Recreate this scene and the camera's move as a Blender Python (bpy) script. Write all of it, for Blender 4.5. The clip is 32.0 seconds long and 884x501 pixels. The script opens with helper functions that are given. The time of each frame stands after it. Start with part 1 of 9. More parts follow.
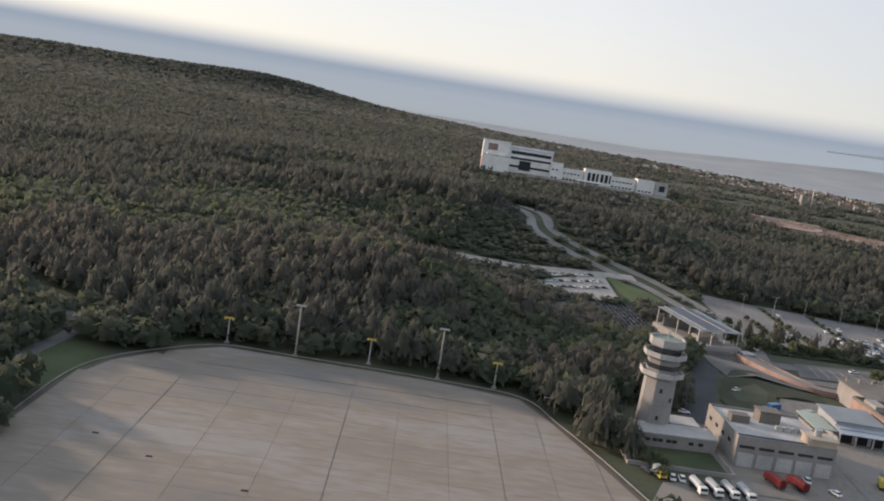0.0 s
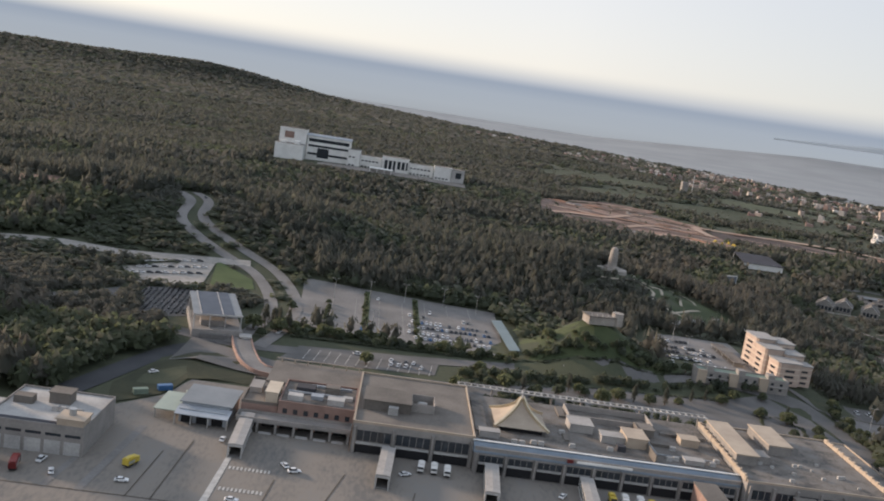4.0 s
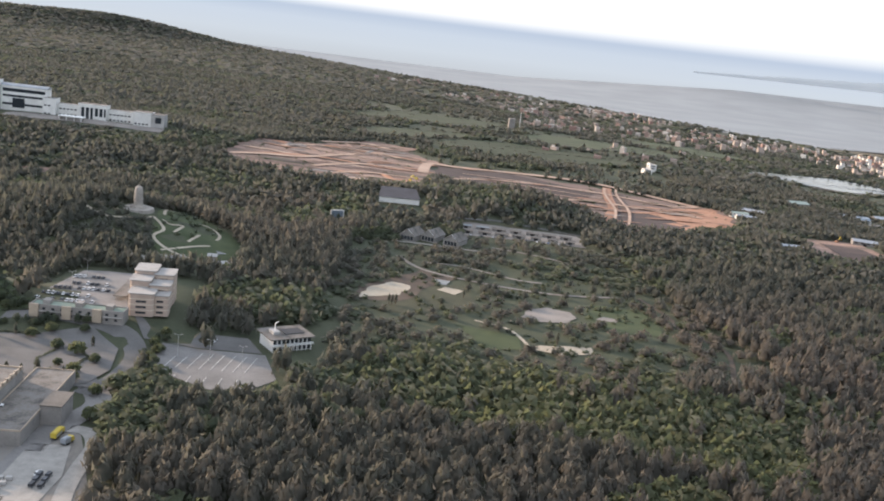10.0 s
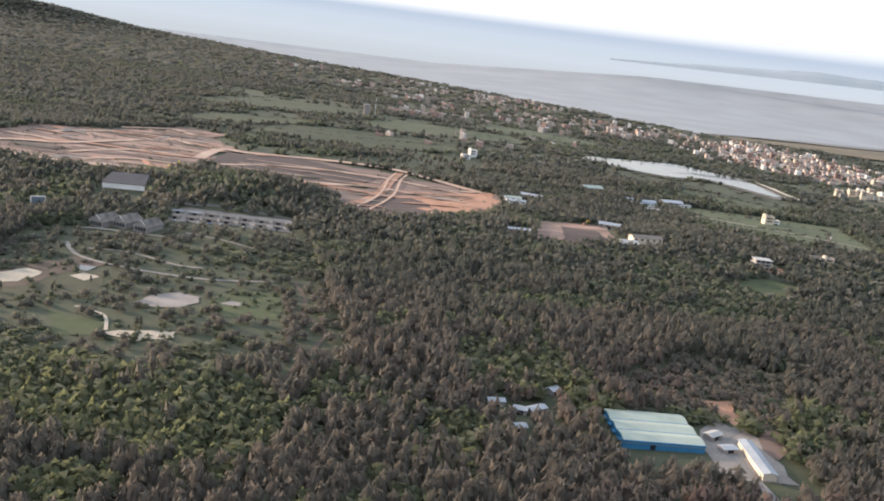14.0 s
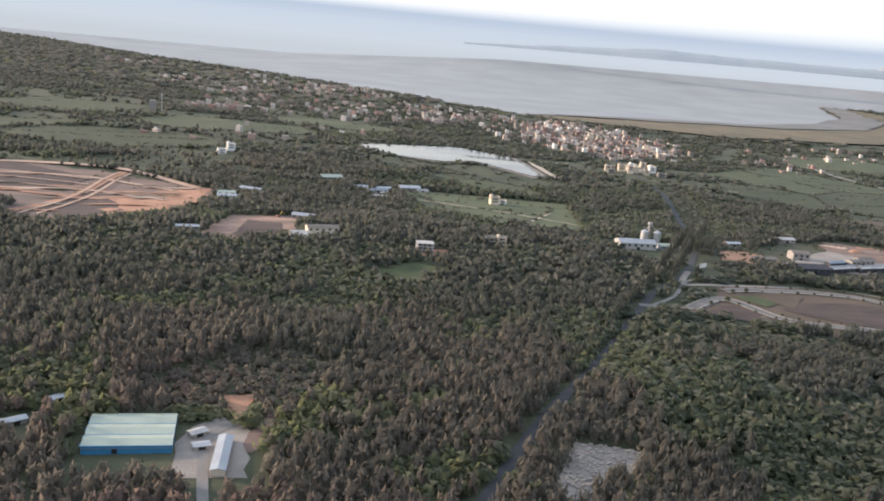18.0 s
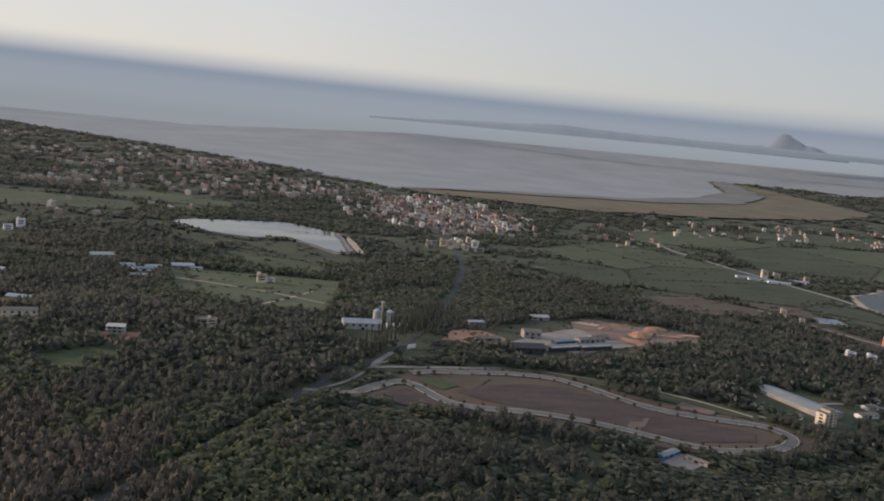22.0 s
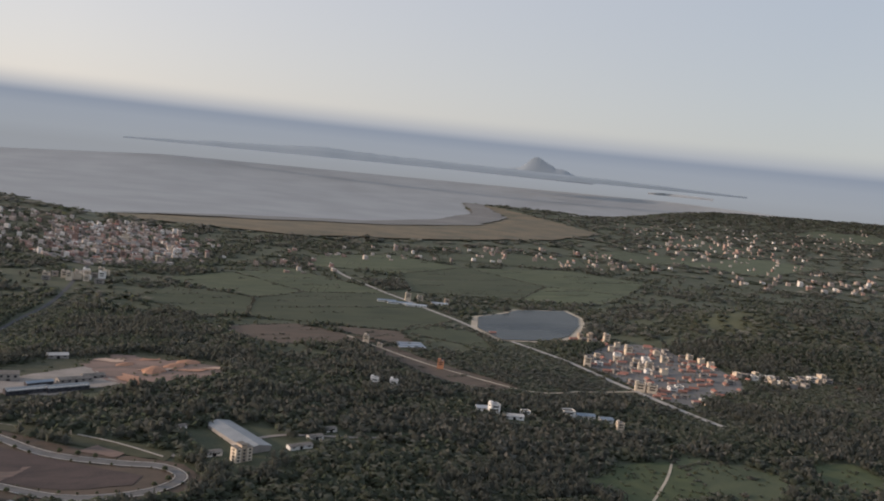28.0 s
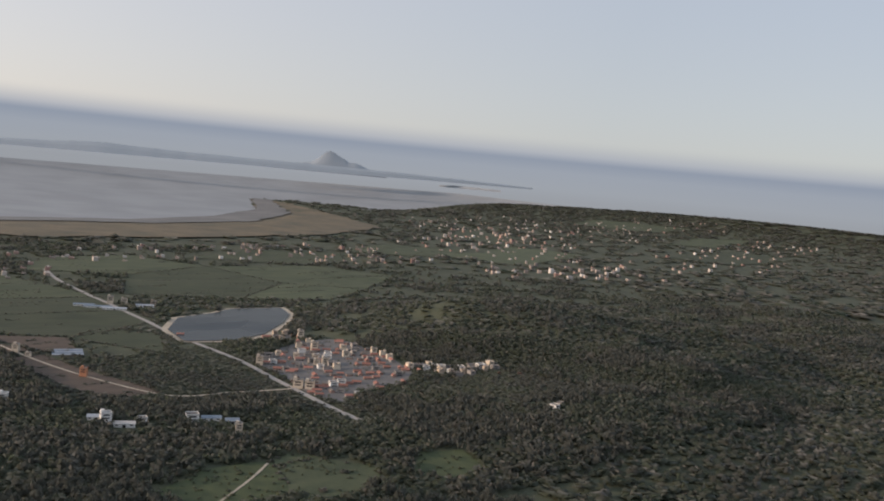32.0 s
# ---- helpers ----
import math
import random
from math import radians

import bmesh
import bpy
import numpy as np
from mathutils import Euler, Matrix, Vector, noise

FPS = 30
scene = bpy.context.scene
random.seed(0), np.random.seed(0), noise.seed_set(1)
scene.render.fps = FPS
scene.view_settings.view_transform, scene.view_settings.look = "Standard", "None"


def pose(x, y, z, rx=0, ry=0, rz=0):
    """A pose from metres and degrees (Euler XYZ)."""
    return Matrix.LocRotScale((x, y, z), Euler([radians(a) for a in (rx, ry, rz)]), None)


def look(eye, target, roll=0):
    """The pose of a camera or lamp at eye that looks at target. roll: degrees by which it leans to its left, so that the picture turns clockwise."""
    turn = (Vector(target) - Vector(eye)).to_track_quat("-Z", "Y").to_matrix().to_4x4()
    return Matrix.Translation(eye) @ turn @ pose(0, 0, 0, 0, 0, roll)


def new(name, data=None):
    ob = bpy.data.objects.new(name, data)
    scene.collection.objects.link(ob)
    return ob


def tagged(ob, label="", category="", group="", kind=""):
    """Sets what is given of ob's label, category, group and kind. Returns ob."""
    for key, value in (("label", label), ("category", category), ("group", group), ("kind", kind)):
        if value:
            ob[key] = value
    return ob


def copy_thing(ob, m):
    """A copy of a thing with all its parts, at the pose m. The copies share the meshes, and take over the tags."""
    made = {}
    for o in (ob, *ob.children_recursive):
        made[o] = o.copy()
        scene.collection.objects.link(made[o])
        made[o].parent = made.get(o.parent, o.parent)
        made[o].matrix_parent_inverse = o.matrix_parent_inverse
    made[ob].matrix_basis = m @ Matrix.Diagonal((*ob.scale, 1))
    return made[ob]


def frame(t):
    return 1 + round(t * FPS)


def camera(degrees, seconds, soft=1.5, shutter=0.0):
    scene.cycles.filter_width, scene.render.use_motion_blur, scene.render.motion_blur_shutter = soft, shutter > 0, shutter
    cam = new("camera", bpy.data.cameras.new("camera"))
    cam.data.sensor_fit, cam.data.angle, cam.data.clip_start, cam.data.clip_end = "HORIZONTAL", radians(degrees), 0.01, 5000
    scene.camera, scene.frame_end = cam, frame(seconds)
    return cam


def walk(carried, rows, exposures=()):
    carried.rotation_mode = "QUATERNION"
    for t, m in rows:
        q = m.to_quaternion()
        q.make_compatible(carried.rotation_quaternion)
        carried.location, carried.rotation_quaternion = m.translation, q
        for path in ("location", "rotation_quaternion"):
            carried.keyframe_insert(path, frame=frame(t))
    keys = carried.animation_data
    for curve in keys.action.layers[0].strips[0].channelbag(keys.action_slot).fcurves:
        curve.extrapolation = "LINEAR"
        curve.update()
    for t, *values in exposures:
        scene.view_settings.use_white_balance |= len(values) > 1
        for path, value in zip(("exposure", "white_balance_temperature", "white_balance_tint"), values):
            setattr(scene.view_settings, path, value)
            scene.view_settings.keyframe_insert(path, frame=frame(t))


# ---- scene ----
cam = camera(52.7, 32.0, soft=1.95)
SCALE = 0.56       # the plan below is drawn in units of SCALE metres
ROWS = [
    (0.0, -0.45, 0.96, 102.33, 80.918, -8.928, -0.248),
    (0.5, 30.99, 0.03, 107.62, 80.875, -8.912, -0.341),
    (1.0, 62.19, -0.96, 112.67, 80.973, -8.827, -0.433),
    (1.5, 93.18, -2.00, 117.50, 81.029, -8.958, -0.551),
    (2.0, 123.96, -3.10, 122.12, 81.057, -9.029, -0.730),
    (2.5, 154.57, -4.26, 126.56, 80.745, -8.836, -0.740),
    (3.0, 185.00, -5.49, 130.82, 80.605, -8.843, -0.944),
    (3.5, 215.29, -6.78, 134.92, 80.587, -8.927, -1.391),
    (5.5, 335.23, -12.63, 150.05, 79.692, -8.174, -2.489),
    (6.0, 364.98, -14.29, 153.58, 79.605, -8.190, -2.762),
    (6.5, 394.66, -16.03, 157.03, 79.596, -8.052, -2.792),
    (7.0, 424.29, -17.87, 160.42, 79.604, -7.706, -2.579),
    (7.5, 453.87, -19.80, 163.75, 79.078, -7.353, -2.631),
    (8.0, 483.42, -21.83, 167.04, 77.927, -6.873, -2.623),
    (8.5, 512.94, -23.97, 170.30, 77.513, -6.658, -3.129),
    (9.0, 542.45, -26.22, 173.54, 77.440, -6.711, -3.458),
    (9.5, 571.94, -28.60, 176.76, 77.377, -6.691, -3.782),
    (10.0, 601.44, -31.10, 179.98, 77.327, -6.804, -4.268),
    (10.5, 630.94, -33.74, 183.20, 77.447, -6.888, -4.594),
    (11.0, 660.45, -36.53, 186.43, 77.516, -6.992, -4.696),
    (11.5, 689.99, -39.46, 189.67, 77.304, -6.985, -5.061),
    (12.0, 719.54, -42.56, 192.94, 77.174, -7.149, -5.414),
    (12.5, 749.13, -45.83, 196.24, 77.167, -7.095, -5.648),
    (13.0, 778.74, -49.27, 199.57, 77.138, -7.177, -6.202),
    (13.5, 808.40, -52.91, 202.94, 77.146, -7.138, -6.750),
    (14.0, 838.09, -56.74, 206.35, 76.917, -7.035, -7.720),
    (14.5, 867.82, -60.79, 209.81, 76.797, -7.019, -8.839),
    (16.5, 987.16, -79.31, 224.17, 76.693, -6.094, -13.128),
    (17.0, 1017.10, -84.58, 227.89, 76.741, -5.861, -14.200),
    (17.5, 1047.08, -90.13, 231.68, 76.722, -5.491, -15.258),
    (18.0, 1077.10, -95.98, 235.52, 76.908, -5.257, -15.184),
    (18.5, 1107.15, -102.14, 239.42, 77.317, -5.111, -15.312),
    (19.0, 1137.23, -108.62, 243.37, 78.071, -5.191, -15.584),
    (19.5, 1167.34, -115.44, 247.38, 78.947, -5.221, -15.979),
    (20.0, 1197.46, -122.62, 251.44, 80.128, -5.345, -16.760),
    (20.5, 1227.61, -130.16, 255.55, 80.893, -5.548, -17.841),
    (21.0, 1257.76, -138.09, 259.70, 81.308, -5.661, -18.298),
    (21.5, 1287.91, -146.41, 263.89, 81.808, -5.794, -18.685),
    (22.0, 1318.06, -155.15, 268.13, 81.838, -5.813, -19.490),
    (22.5, 1348.20, -164.33, 272.39, 82.618, -6.259, -20.633),
    (23.0, 1378.31, -173.95, 276.68, 82.750, -6.528, -22.188),
    (23.5, 1408.40, -184.05, 280.99, 82.679, -6.599, -23.388),
    (24.0, 1438.44, -194.63, 285.32, 82.485, -6.517, -23.473),
    (24.5, 1468.43, -205.71, 289.65, 82.544, -6.565, -23.945),
    (25.0, 1498.36, -217.32, 293.99, 83.480, -6.708, -25.551),
    (25.5, 1528.21, -229.46, 298.31, 84.617, -6.934, -27.426),
    (27.5, 1646.62, -283.87, 315.35, 84.490, -6.324, -31.280),
    (28.0, 1675.90, -299.02, 319.49, 84.453, -6.152, -31.864),
    (28.5, 1705.02, -314.84, 323.56, 84.484, -5.927, -33.421),
    (29.0, 1733.96, -331.35, 327.56, 84.613, -5.679, -34.291),
    (29.5, 1762.72, -348.56, 331.46, 84.758, -5.483, -35.248),
    (30.0, 1791.26, -366.51, 335.26, 84.944, -5.502, -36.781),
    (30.5, 1819.58, -385.21, 338.93, 84.849, -5.500, -38.188),
    (31.0, 1847.65, -404.68, 342.48, 84.866, -5.638, -39.968),
    (31.5, 1875.45, -424.96, 345.87, 85.135, -5.733, -41.723),
    (32.0, 1902.97, -446.06, 349.11, 85.216, -5.553, -43.218),
]
walk(cam, [(t, pose(SCALE * x, SCALE * y, SCALE * z, rx, ry, rz)) for t, x, y, z, rx, ry, rz in ROWS], exposures=[(0.0, 1.12, 6000, 12), (6.0, 1.18, 6000, 12), (9.0, 1.78, 6000, 12), (14.0, 1.88, 5980, 12), (17.2, 1.88, 5980, 12), (18.2, 1.74, 5950, 12), (19.0, 1.3, 5920, 12), (20.2, 0.9, 5900, 12), (24.0, 0.74, 6000, 13), (32.0, 0.88, 6050, 14)])

# ---- sky, sun ----
SUN_AZ, SUN_EL = -62.0, 13.0            # degrees from +y towards +x, and above the horizon
world = bpy.data.worlds.new("sky")
scene.world = world
world.use_nodes = True
wn = world.node_tree
wn.nodes.clear()
sky = wn.nodes.new("ShaderNodeTexSky")
sky.sky_type, sky.sun_disc = "NISHITA", False
sky.sun_elevation, sky.sun_rotation = radians(SUN_EL), radians(SUN_AZ)
sky.altitude, sky.air_density, sky.dust_density, sky.ozone_density = 100, 1.0, 1.2, 1.0
bg = wn.nodes.new("ShaderNodeBackground")
bg.inputs["Strength"].default_value = 0.10
wo = wn.nodes.new("ShaderNodeOutputWorld")
haze = wn.nodes.new("ShaderNodeMix")       # thin even haze over the sky's own colours
haze.data_type = "RGBA"
haze.inputs["Factor"].default_value = 0.8
haze.inputs["B"].default_value = (4.15, 3.9, 3.62, 1)
wn.links.new(sky.outputs[0], haze.inputs["A"])
# a layer of blue evening haze lies on the horizon all round, its top two degrees up
way, part_z, low = wn.nodes.new("ShaderNodeTexCoord"), wn.nodes.new("ShaderNodeSeparateXYZ"), wn.nodes.new("ShaderNodeMapRange")
low.inputs["From Min"].default_value, low.inputs["From Max"].default_value = -0.02, 0.06
layer = wn.nodes.new("ShaderNodeValToRGB")
le = layer.color_ramp.elements
le[0].position, le[0].color = 0.05, (1.78, 1.84, 1.82, 1)
le[1].position, le[1].color = 0.22, (1.90, 2.00, 2.02, 1)
le.new(0.45).color = (1.84, 1.98, 2.08, 1)
le.new(0.60).color = (1.56, 1.74, 1.95, 1)
le.new(0.70).color = (2.1, 2.22, 2.34, 1)
upper = wn.nodes.new("ShaderNodeMapRange")
upper.interpolation_type = "SMOOTHSTEP"
upper.inputs["From Min"].default_value, upper.inputs["From Max"].default_value = 0.026, 0.055
both = wn.nodes.new("ShaderNodeMix")
both.data_type = "RGBA"
wn.links.new(way.outputs["Generated"], part_z.inputs[0])
wn.links.new(part_z.outputs["Z"], low.inputs["Value"])
wn.links.new(part_z.outputs["Z"], upper.inputs["Value"])
wn.links.new(low.outputs[0], layer.inputs[0])
wn.links.new(upper.outputs[0], both.inputs["Factor"])
wn.links.new(layer.outputs[0], both.inputs["A"])
rise, tint = wn.nodes.new("ShaderNodeMapRange"), wn.nodes.new("ShaderNodeMix")      # the haze is warm low down and turns blue-grey higher up
tint.data_type = "RGBA"
rise.inputs["From Min"].default_value, rise.inputs["From Max"].default_value = 0.05, 0.42
tint.inputs["A"].default_value, tint.inputs["B"].default_value = (4.45, 4.0, 3.5, 1), (3.6, 3.75, 3.95, 1)
wn.links.new(part_z.outputs["Z"], rise.inputs["Value"])
wn.links.new(rise.outputs[0], tint.inputs["Factor"])
wn.links.new(tint.outputs["Result"], haze.inputs["B"])
# away from the sun the sky is darker and bluer
aside, far_side = wn.nodes.new("ShaderNodeMapRange"), wn.nodes.new("ShaderNodeMix")
far_side.data_type, far_side.blend_type = "RGBA", "MULTIPLY"
aside.inputs["From Min"].default_value, aside.inputs["From Max"].default_value = 0.15, 0.8
far_side.inputs["B"].default_value = (0.72, 0.78, 0.83, 1)
wn.links.new(part_z.outputs["X"], aside.inputs["Value"])
wn.links.new(aside.outputs[0], far_side.inputs["Factor"])
wn.links.new(haze.outputs["Result"], far_side.inputs["A"])
wn.links.new(far_side.outputs["Result"], both.inputs["B"])
wn.links.new(both.outputs["Result"], bg.inputs["Color"])
wn.links.new(bg.outputs[0], wo.inputs["Surface"])
lamp = bpy.data.lights.new("sun", "SUN")
lamp.energy, lamp.angle, lamp.color = 2.6, radians(6.0), (1.0, 0.74, 0.52)
sun = new("sun", lamp)
sa, se = radians(SUN_AZ), radians(SUN_EL)
sun.matrix_world = look((math.sin(sa) * math.cos(se) * 3000, math.cos(sa) * math.cos(se) * 3000, math.sin(se) * 3000), (0, 0, 0))


# ---- materials ----
def nodes_of(name):
    m = bpy.data.materials.new(name)
    m.use_nodes = True
    t = m.node_tree
    return m, t, t.nodes["Principled BSDF"]


def mat(name, a, b=None, scale=0.3, fine=6.0, rough=0.9, metal=0.0, spec=0.3, bump=0.0, vary=0.0, sheen=0.0, c=None, stretch=(1, 1, 1)):
    """A mottled surface between colours a and b (and c in large stains), sizes in metres: 1/scale and 1/fine."""
    m, t, p = nodes_of(name)
    b = b or tuple(v * 0.78 for v in a)
    co = t.nodes.new("ShaderNodeTexCoord")
    mp = t.nodes.new("ShaderNodeMapping")
    mp.inputs["Scale"].default_value = stretch
    t.links.new(co.outputs["Object"], mp.inputs[0])
    n1, n2 = t.nodes.new("ShaderNodeTexNoise"), t.nodes.new("ShaderNodeTexNoise")
    for n, s, d in ((n1, scale, 5), (n2, fine, 3)):
        n.inputs["Scale"].default_value, n.inputs["Detail"].default_value = s, d
        t.links.new(mp.outputs[0], n.inputs["Vector"])
    mx = t.nodes.new("ShaderNodeMath")
    mx.operation = "MULTIPLY_ADD"
    mx.inputs[1].default_value = 0.35
    ml = t.nodes.new("ShaderNodeMath")
    ml.operation = "MULTIPLY"
    ml.inputs[1].default_value = 0.65
    t.links.new(n2.outputs["Fac"], mx.inputs[0])
    t.links.new(n1.outputs["Fac"], ml.inputs[0])
    t.links.new(ml.outputs[0], mx.inputs[2])
    ramp = t.nodes.new("ShaderNodeValToRGB")
    ramp.color_ramp.elements[0].position, ramp.color_ramp.elements[1].position = 0.36, 0.62
    ramp.color_ramp.elements[0].color, ramp.color_ramp.elements[1].color = (*b, 1), (*a, 1)
    if c:
        e = ramp.color_ramp.elements.new(0.49)
        e.color = (*c, 1)
    t.links.new(mx.outputs[0], ramp.inputs[0])
    out = ramp.outputs[0]
    if vary:
        oi = t.nodes.new("ShaderNodeObjectInfo")
        hs = t.nodes.new("ShaderNodeHueSaturation")
        mr = t.nodes.new("ShaderNodeMapRange")
        mr.inputs["To Min"].default_value, mr.inputs["To Max"].default_value = 1 - vary, 1 + vary
        t.links.new(oi.outputs["Random"], mr.inputs["Value"])
        t.links.new(mr.outputs[0], hs.inputs["Value"])
        t.links.new(out, hs.inputs["Color"])
        out = hs.outputs[0]
    t.links.new(out, p.inputs["Base Color"])
    p.inputs["Roughness"].default_value, p.inputs["Metallic"].default_value = rough, metal
    p.inputs["Specular IOR Level"].default_value = spec
    p.inputs["Sheen Weight"].default_value = sheen
    if bump:
        bp = t.nodes.new("ShaderNodeBump")
        bp.inputs["Strength"].default_value, bp.inputs["Distance"].default_value = 0.6, bump
        t.links.new(mx.outputs[0], bp.inputs["Height"])
        t.links.new(bp.outputs[0], p.inputs["Normal"])
    return m


def leaf_mat(name, stops):
    """Foliage: colour by the tone set for each plant."""
    m, t, p = nodes_of(name)
    at = t.nodes.new("ShaderNodeAttribute")
    at.attribute_name = "tone"
    ramp = t.nodes.new("ShaderNodeValToRGB")
    el = ramp.color_ramp.elements
    el[0].position, el[0].color = stops[0][0], (*stops[0][1], 1)
    el[1].position, el[1].color = stops[-1][0], (*stops[-1][1], 1)
    for pos, colour in stops[1:-1]:
        e = el.new(pos)
        e.color = (*colour, 1)
    t.links.new(at.outputs["Fac"], ramp.inputs[0])
    t.links.new(ramp.outputs[0], p.inputs["Base Color"])
    p.inputs["Roughness"].default_value, p.inputs["Specular IOR Level"].default_value = 0.75, 0.25
    p.inputs["Sheen Weight"].default_value, p.inputs["Sheen Roughness"].default_value = 0.2, 0.5
    tr = t.nodes.new("ShaderNodeBsdfTranslucent")
    t.links.new(ramp.outputs[0], tr.inputs["Color"])
    mix = t.nodes.new("ShaderNodeMixShader")
    mix.inputs[0].default_value = 0.62
    t.links.new(p.outputs[0], mix.inputs[1])
    t.links.new(tr.outputs[0], mix.inputs[2])
    t.links.new(mix.outputs[0], t.nodes["Material Output"].inputs["Surface"])
    return m


M = {}
M["ground"] = mat("scrub_ground", (0.066, 0.072, 0.043), (0.04, 0.048, 0.029), 0.02, 0.4, c=(0.055, 0.062, 0.036))
M["grass"] = mat("mown_grass", (0.066, 0.080, 0.035), (0.038, 0.052, 0.024), 0.06, 1.2, sheen=0.0)
M["field"] = mat("crop_field", (0.070, 0.080, 0.042), (0.036, 0.047, 0.025), 0.012, 0.15, c=(0.055, 0.066, 0.034), stretch=(1, 3, 1), vary=0.25, sheen=0.0)
M["drygrass"] = mat("dry_marsh_grass", (0.155, 0.122, 0.076), (0.085, 0.08, 0.054), 0.006, 0.05, c=(0.115, 0.098, 0.063))
M["mud"] = mat("tidal_mud", (0.15, 0.14, 0.125), (0.09, 0.085, 0.075), 0.004, 0.04, rough=0.6)
M["sand"] = mat("pale_sand", (0.42, 0.37, 0.29), (0.30, 0.26, 0.20), 0.02, 0.3)
M["redsoil"] = mat("red_earth", (0.33, 0.225, 0.175), (0.085, 0.078, 0.064), 0.014, 0.12, c=(0.19, 0.128, 0.10), stretch=(0.6, 1.6, 1), bump=0.8)
M["brownsoil"] = mat("brown_red_earth", (0.20, 0.138, 0.112), (0.10, 0.082, 0.07), 0.014, 0.15, c=(0.15, 0.108, 0.09), stretch=(0.5, 2.0, 1), bump=0.5)
M["orangesoil"] = mat("orange_earth", (0.37, 0.21, 0.135), (0.24, 0.13, 0.085), 0.04, 0.4, bump=0.5)
M["darksoil"] = mat("dark_ploughed_earth", (0.083, 0.060, 0.053), (0.046, 0.036, 0.033), 0.03, 0.4, bump=0.3, stretch=(1, 3, 1))
M["brownfield"] = mat("brown_field", (0.10, 0.075, 0.056), (0.066, 0.053, 0.040), 0.015, 0.2, stretch=(1, 3, 1))
M["sandsoil"] = mat("pale_pink_earth", (0.44, 0.325, 0.25), (0.30, 0.205, 0.15), 0.03, 0.3)
M["gravel"] = mat("grey_gravel", (0.26, 0.235, 0.21), (0.17, 0.155, 0.14), 0.05, 0.8, bump=0.2)
# long warm and cool streaks paint low sun and tree shade besides stains
M["concrete"] = mat("apron_concrete", (0.245, 0.228, 0.207), (0.165, 0.16, 0.15), 0.028, 0.35, c=(0.21, 0.18, 0.145), stretch=(0.35, 1.0, 1), vary=0.03)
M["joint"] = mat("apron_joint_filler", (0.10, 0.085, 0.07), None, 0.2, 3)
M["apronpave"] = mat("apron_paving", (0.20, 0.188, 0.172), (0.135, 0.13, 0.122), 0.03, 0.5, c=(0.205, 0.185, 0.16), stretch=(1.4, 0.5, 1))
M["drybank"] = mat("dry_bank_grass", (0.066, 0.066, 0.038), (0.042, 0.045, 0.027), 0.08, 0.9)
M["bankdark"] = mat("dark_bank_grass", (0.052, 0.054, 0.03), (0.034, 0.038, 0.022), 0.08, 0.9)
M["lushgrass"] = mat("lush_grass", (0.085, 0.112, 0.043), (0.058, 0.08, 0.032), 0.08, 1.0)
M["paving"] = mat("grey_paving", (0.215, 0.205, 0.195), (0.14, 0.135, 0.128), 0.05, 0.9)
M["asphalt"] = mat("worn_asphalt", (0.145, 0.14, 0.135), (0.10, 0.097, 0.092), 0.06, 1.5)
# dark asphalt, darkened further to hold the tree shade on the country road
M["newasphalt"] = mat("dark_asphalt", (0.060, 0.062, 0.066), (0.044, 0.046, 0.05), 0.08, 1.5)
M["kerb"] = mat("pale_kerb", (0.34, 0.32, 0.29), (0.24, 0.228, 0.208), 0.2, 2)
M["paint"] = mat("road_paint", (0.50, 0.49, 0.46), (0.32, 0.31, 0.29), 0.4, 4)
M["yellow"] = mat("yellow_paint", (0.55, 0.42, 0.06), (0.42, 0.32, 0.05), 0.6, 4, rough=0.5)
M["white"] = mat("white_render", (0.74, 0.73, 0.70), (0.60, 0.59, 0.56), 0.12, 1.4, rough=0.8, vary=0.06)
M["cream"] = mat("cream_render", (0.60, 0.52, 0.41), (0.49, 0.42, 0.33), 0.12, 1.4, rough=0.8, vary=0.08)
M["pinkcream"] = mat("pinkish_tile_wall", (0.45, 0.355, 0.295), (0.37, 0.29, 0.24), 0.15, 2, rough=0.7)
M["greywall"] = mat("grey_concrete_wall", (0.29, 0.27, 0.25), (0.20, 0.19, 0.178), 0.12, 1.2, rough=0.85, vary=0.1)
M["tan"] = mat("tan_tile_wall", (0.42, 0.35, 0.27), (0.33, 0.27, 0.21), 0.15, 2.0, rough=0.7, vary=0.08)
M["pinkbrick"] = mat("pink_brick_wall", (0.30, 0.205, 0.17), (0.21, 0.14, 0.115), 0.2, 2.5, rough=0.8, vary=0.12)
# orange tiles, and the painted sunlight on the college's side wall
M["orangewall"] = mat("orange_tile_wall", (0.50, 0.24, 0.13), (0.40, 0.18, 0.10), 0.2, 2.5, rough=0.7)
M["warmtile"] = mat("orange_brown_tile_wall", (0.29, 0.205, 0.155), (0.22, 0.155, 0.115), 0.2, 2.5, rough=0.75)
M["roofgrey"] = mat("stained_flat_roof", (0.18, 0.171, 0.16), (0.068, 0.066, 0.063), 0.14, 1.0, c=(0.15, 0.135, 0.118), vary=0.12)
M["roofwarm"] = mat("brown_grey_flat_roof", (0.18, 0.162, 0.142), (0.118, 0.107, 0.094), 0.08, 1.1, vary=0.1)
M["roofwhite"] = mat("pale_coated_roof", (0.44, 0.43, 0.41), (0.29, 0.285, 0.275), 0.09, 1.2)
M["roofpale"] = mat("pale_grey_roof", (0.36, 0.345, 0.325), (0.26, 0.25, 0.235), 0.1, 1.2)
M["roofred"] = mat("red_tile_roof", (0.33, 0.16, 0.12), (0.22, 0.105, 0.08), 0.3, 3, vary=0.2)
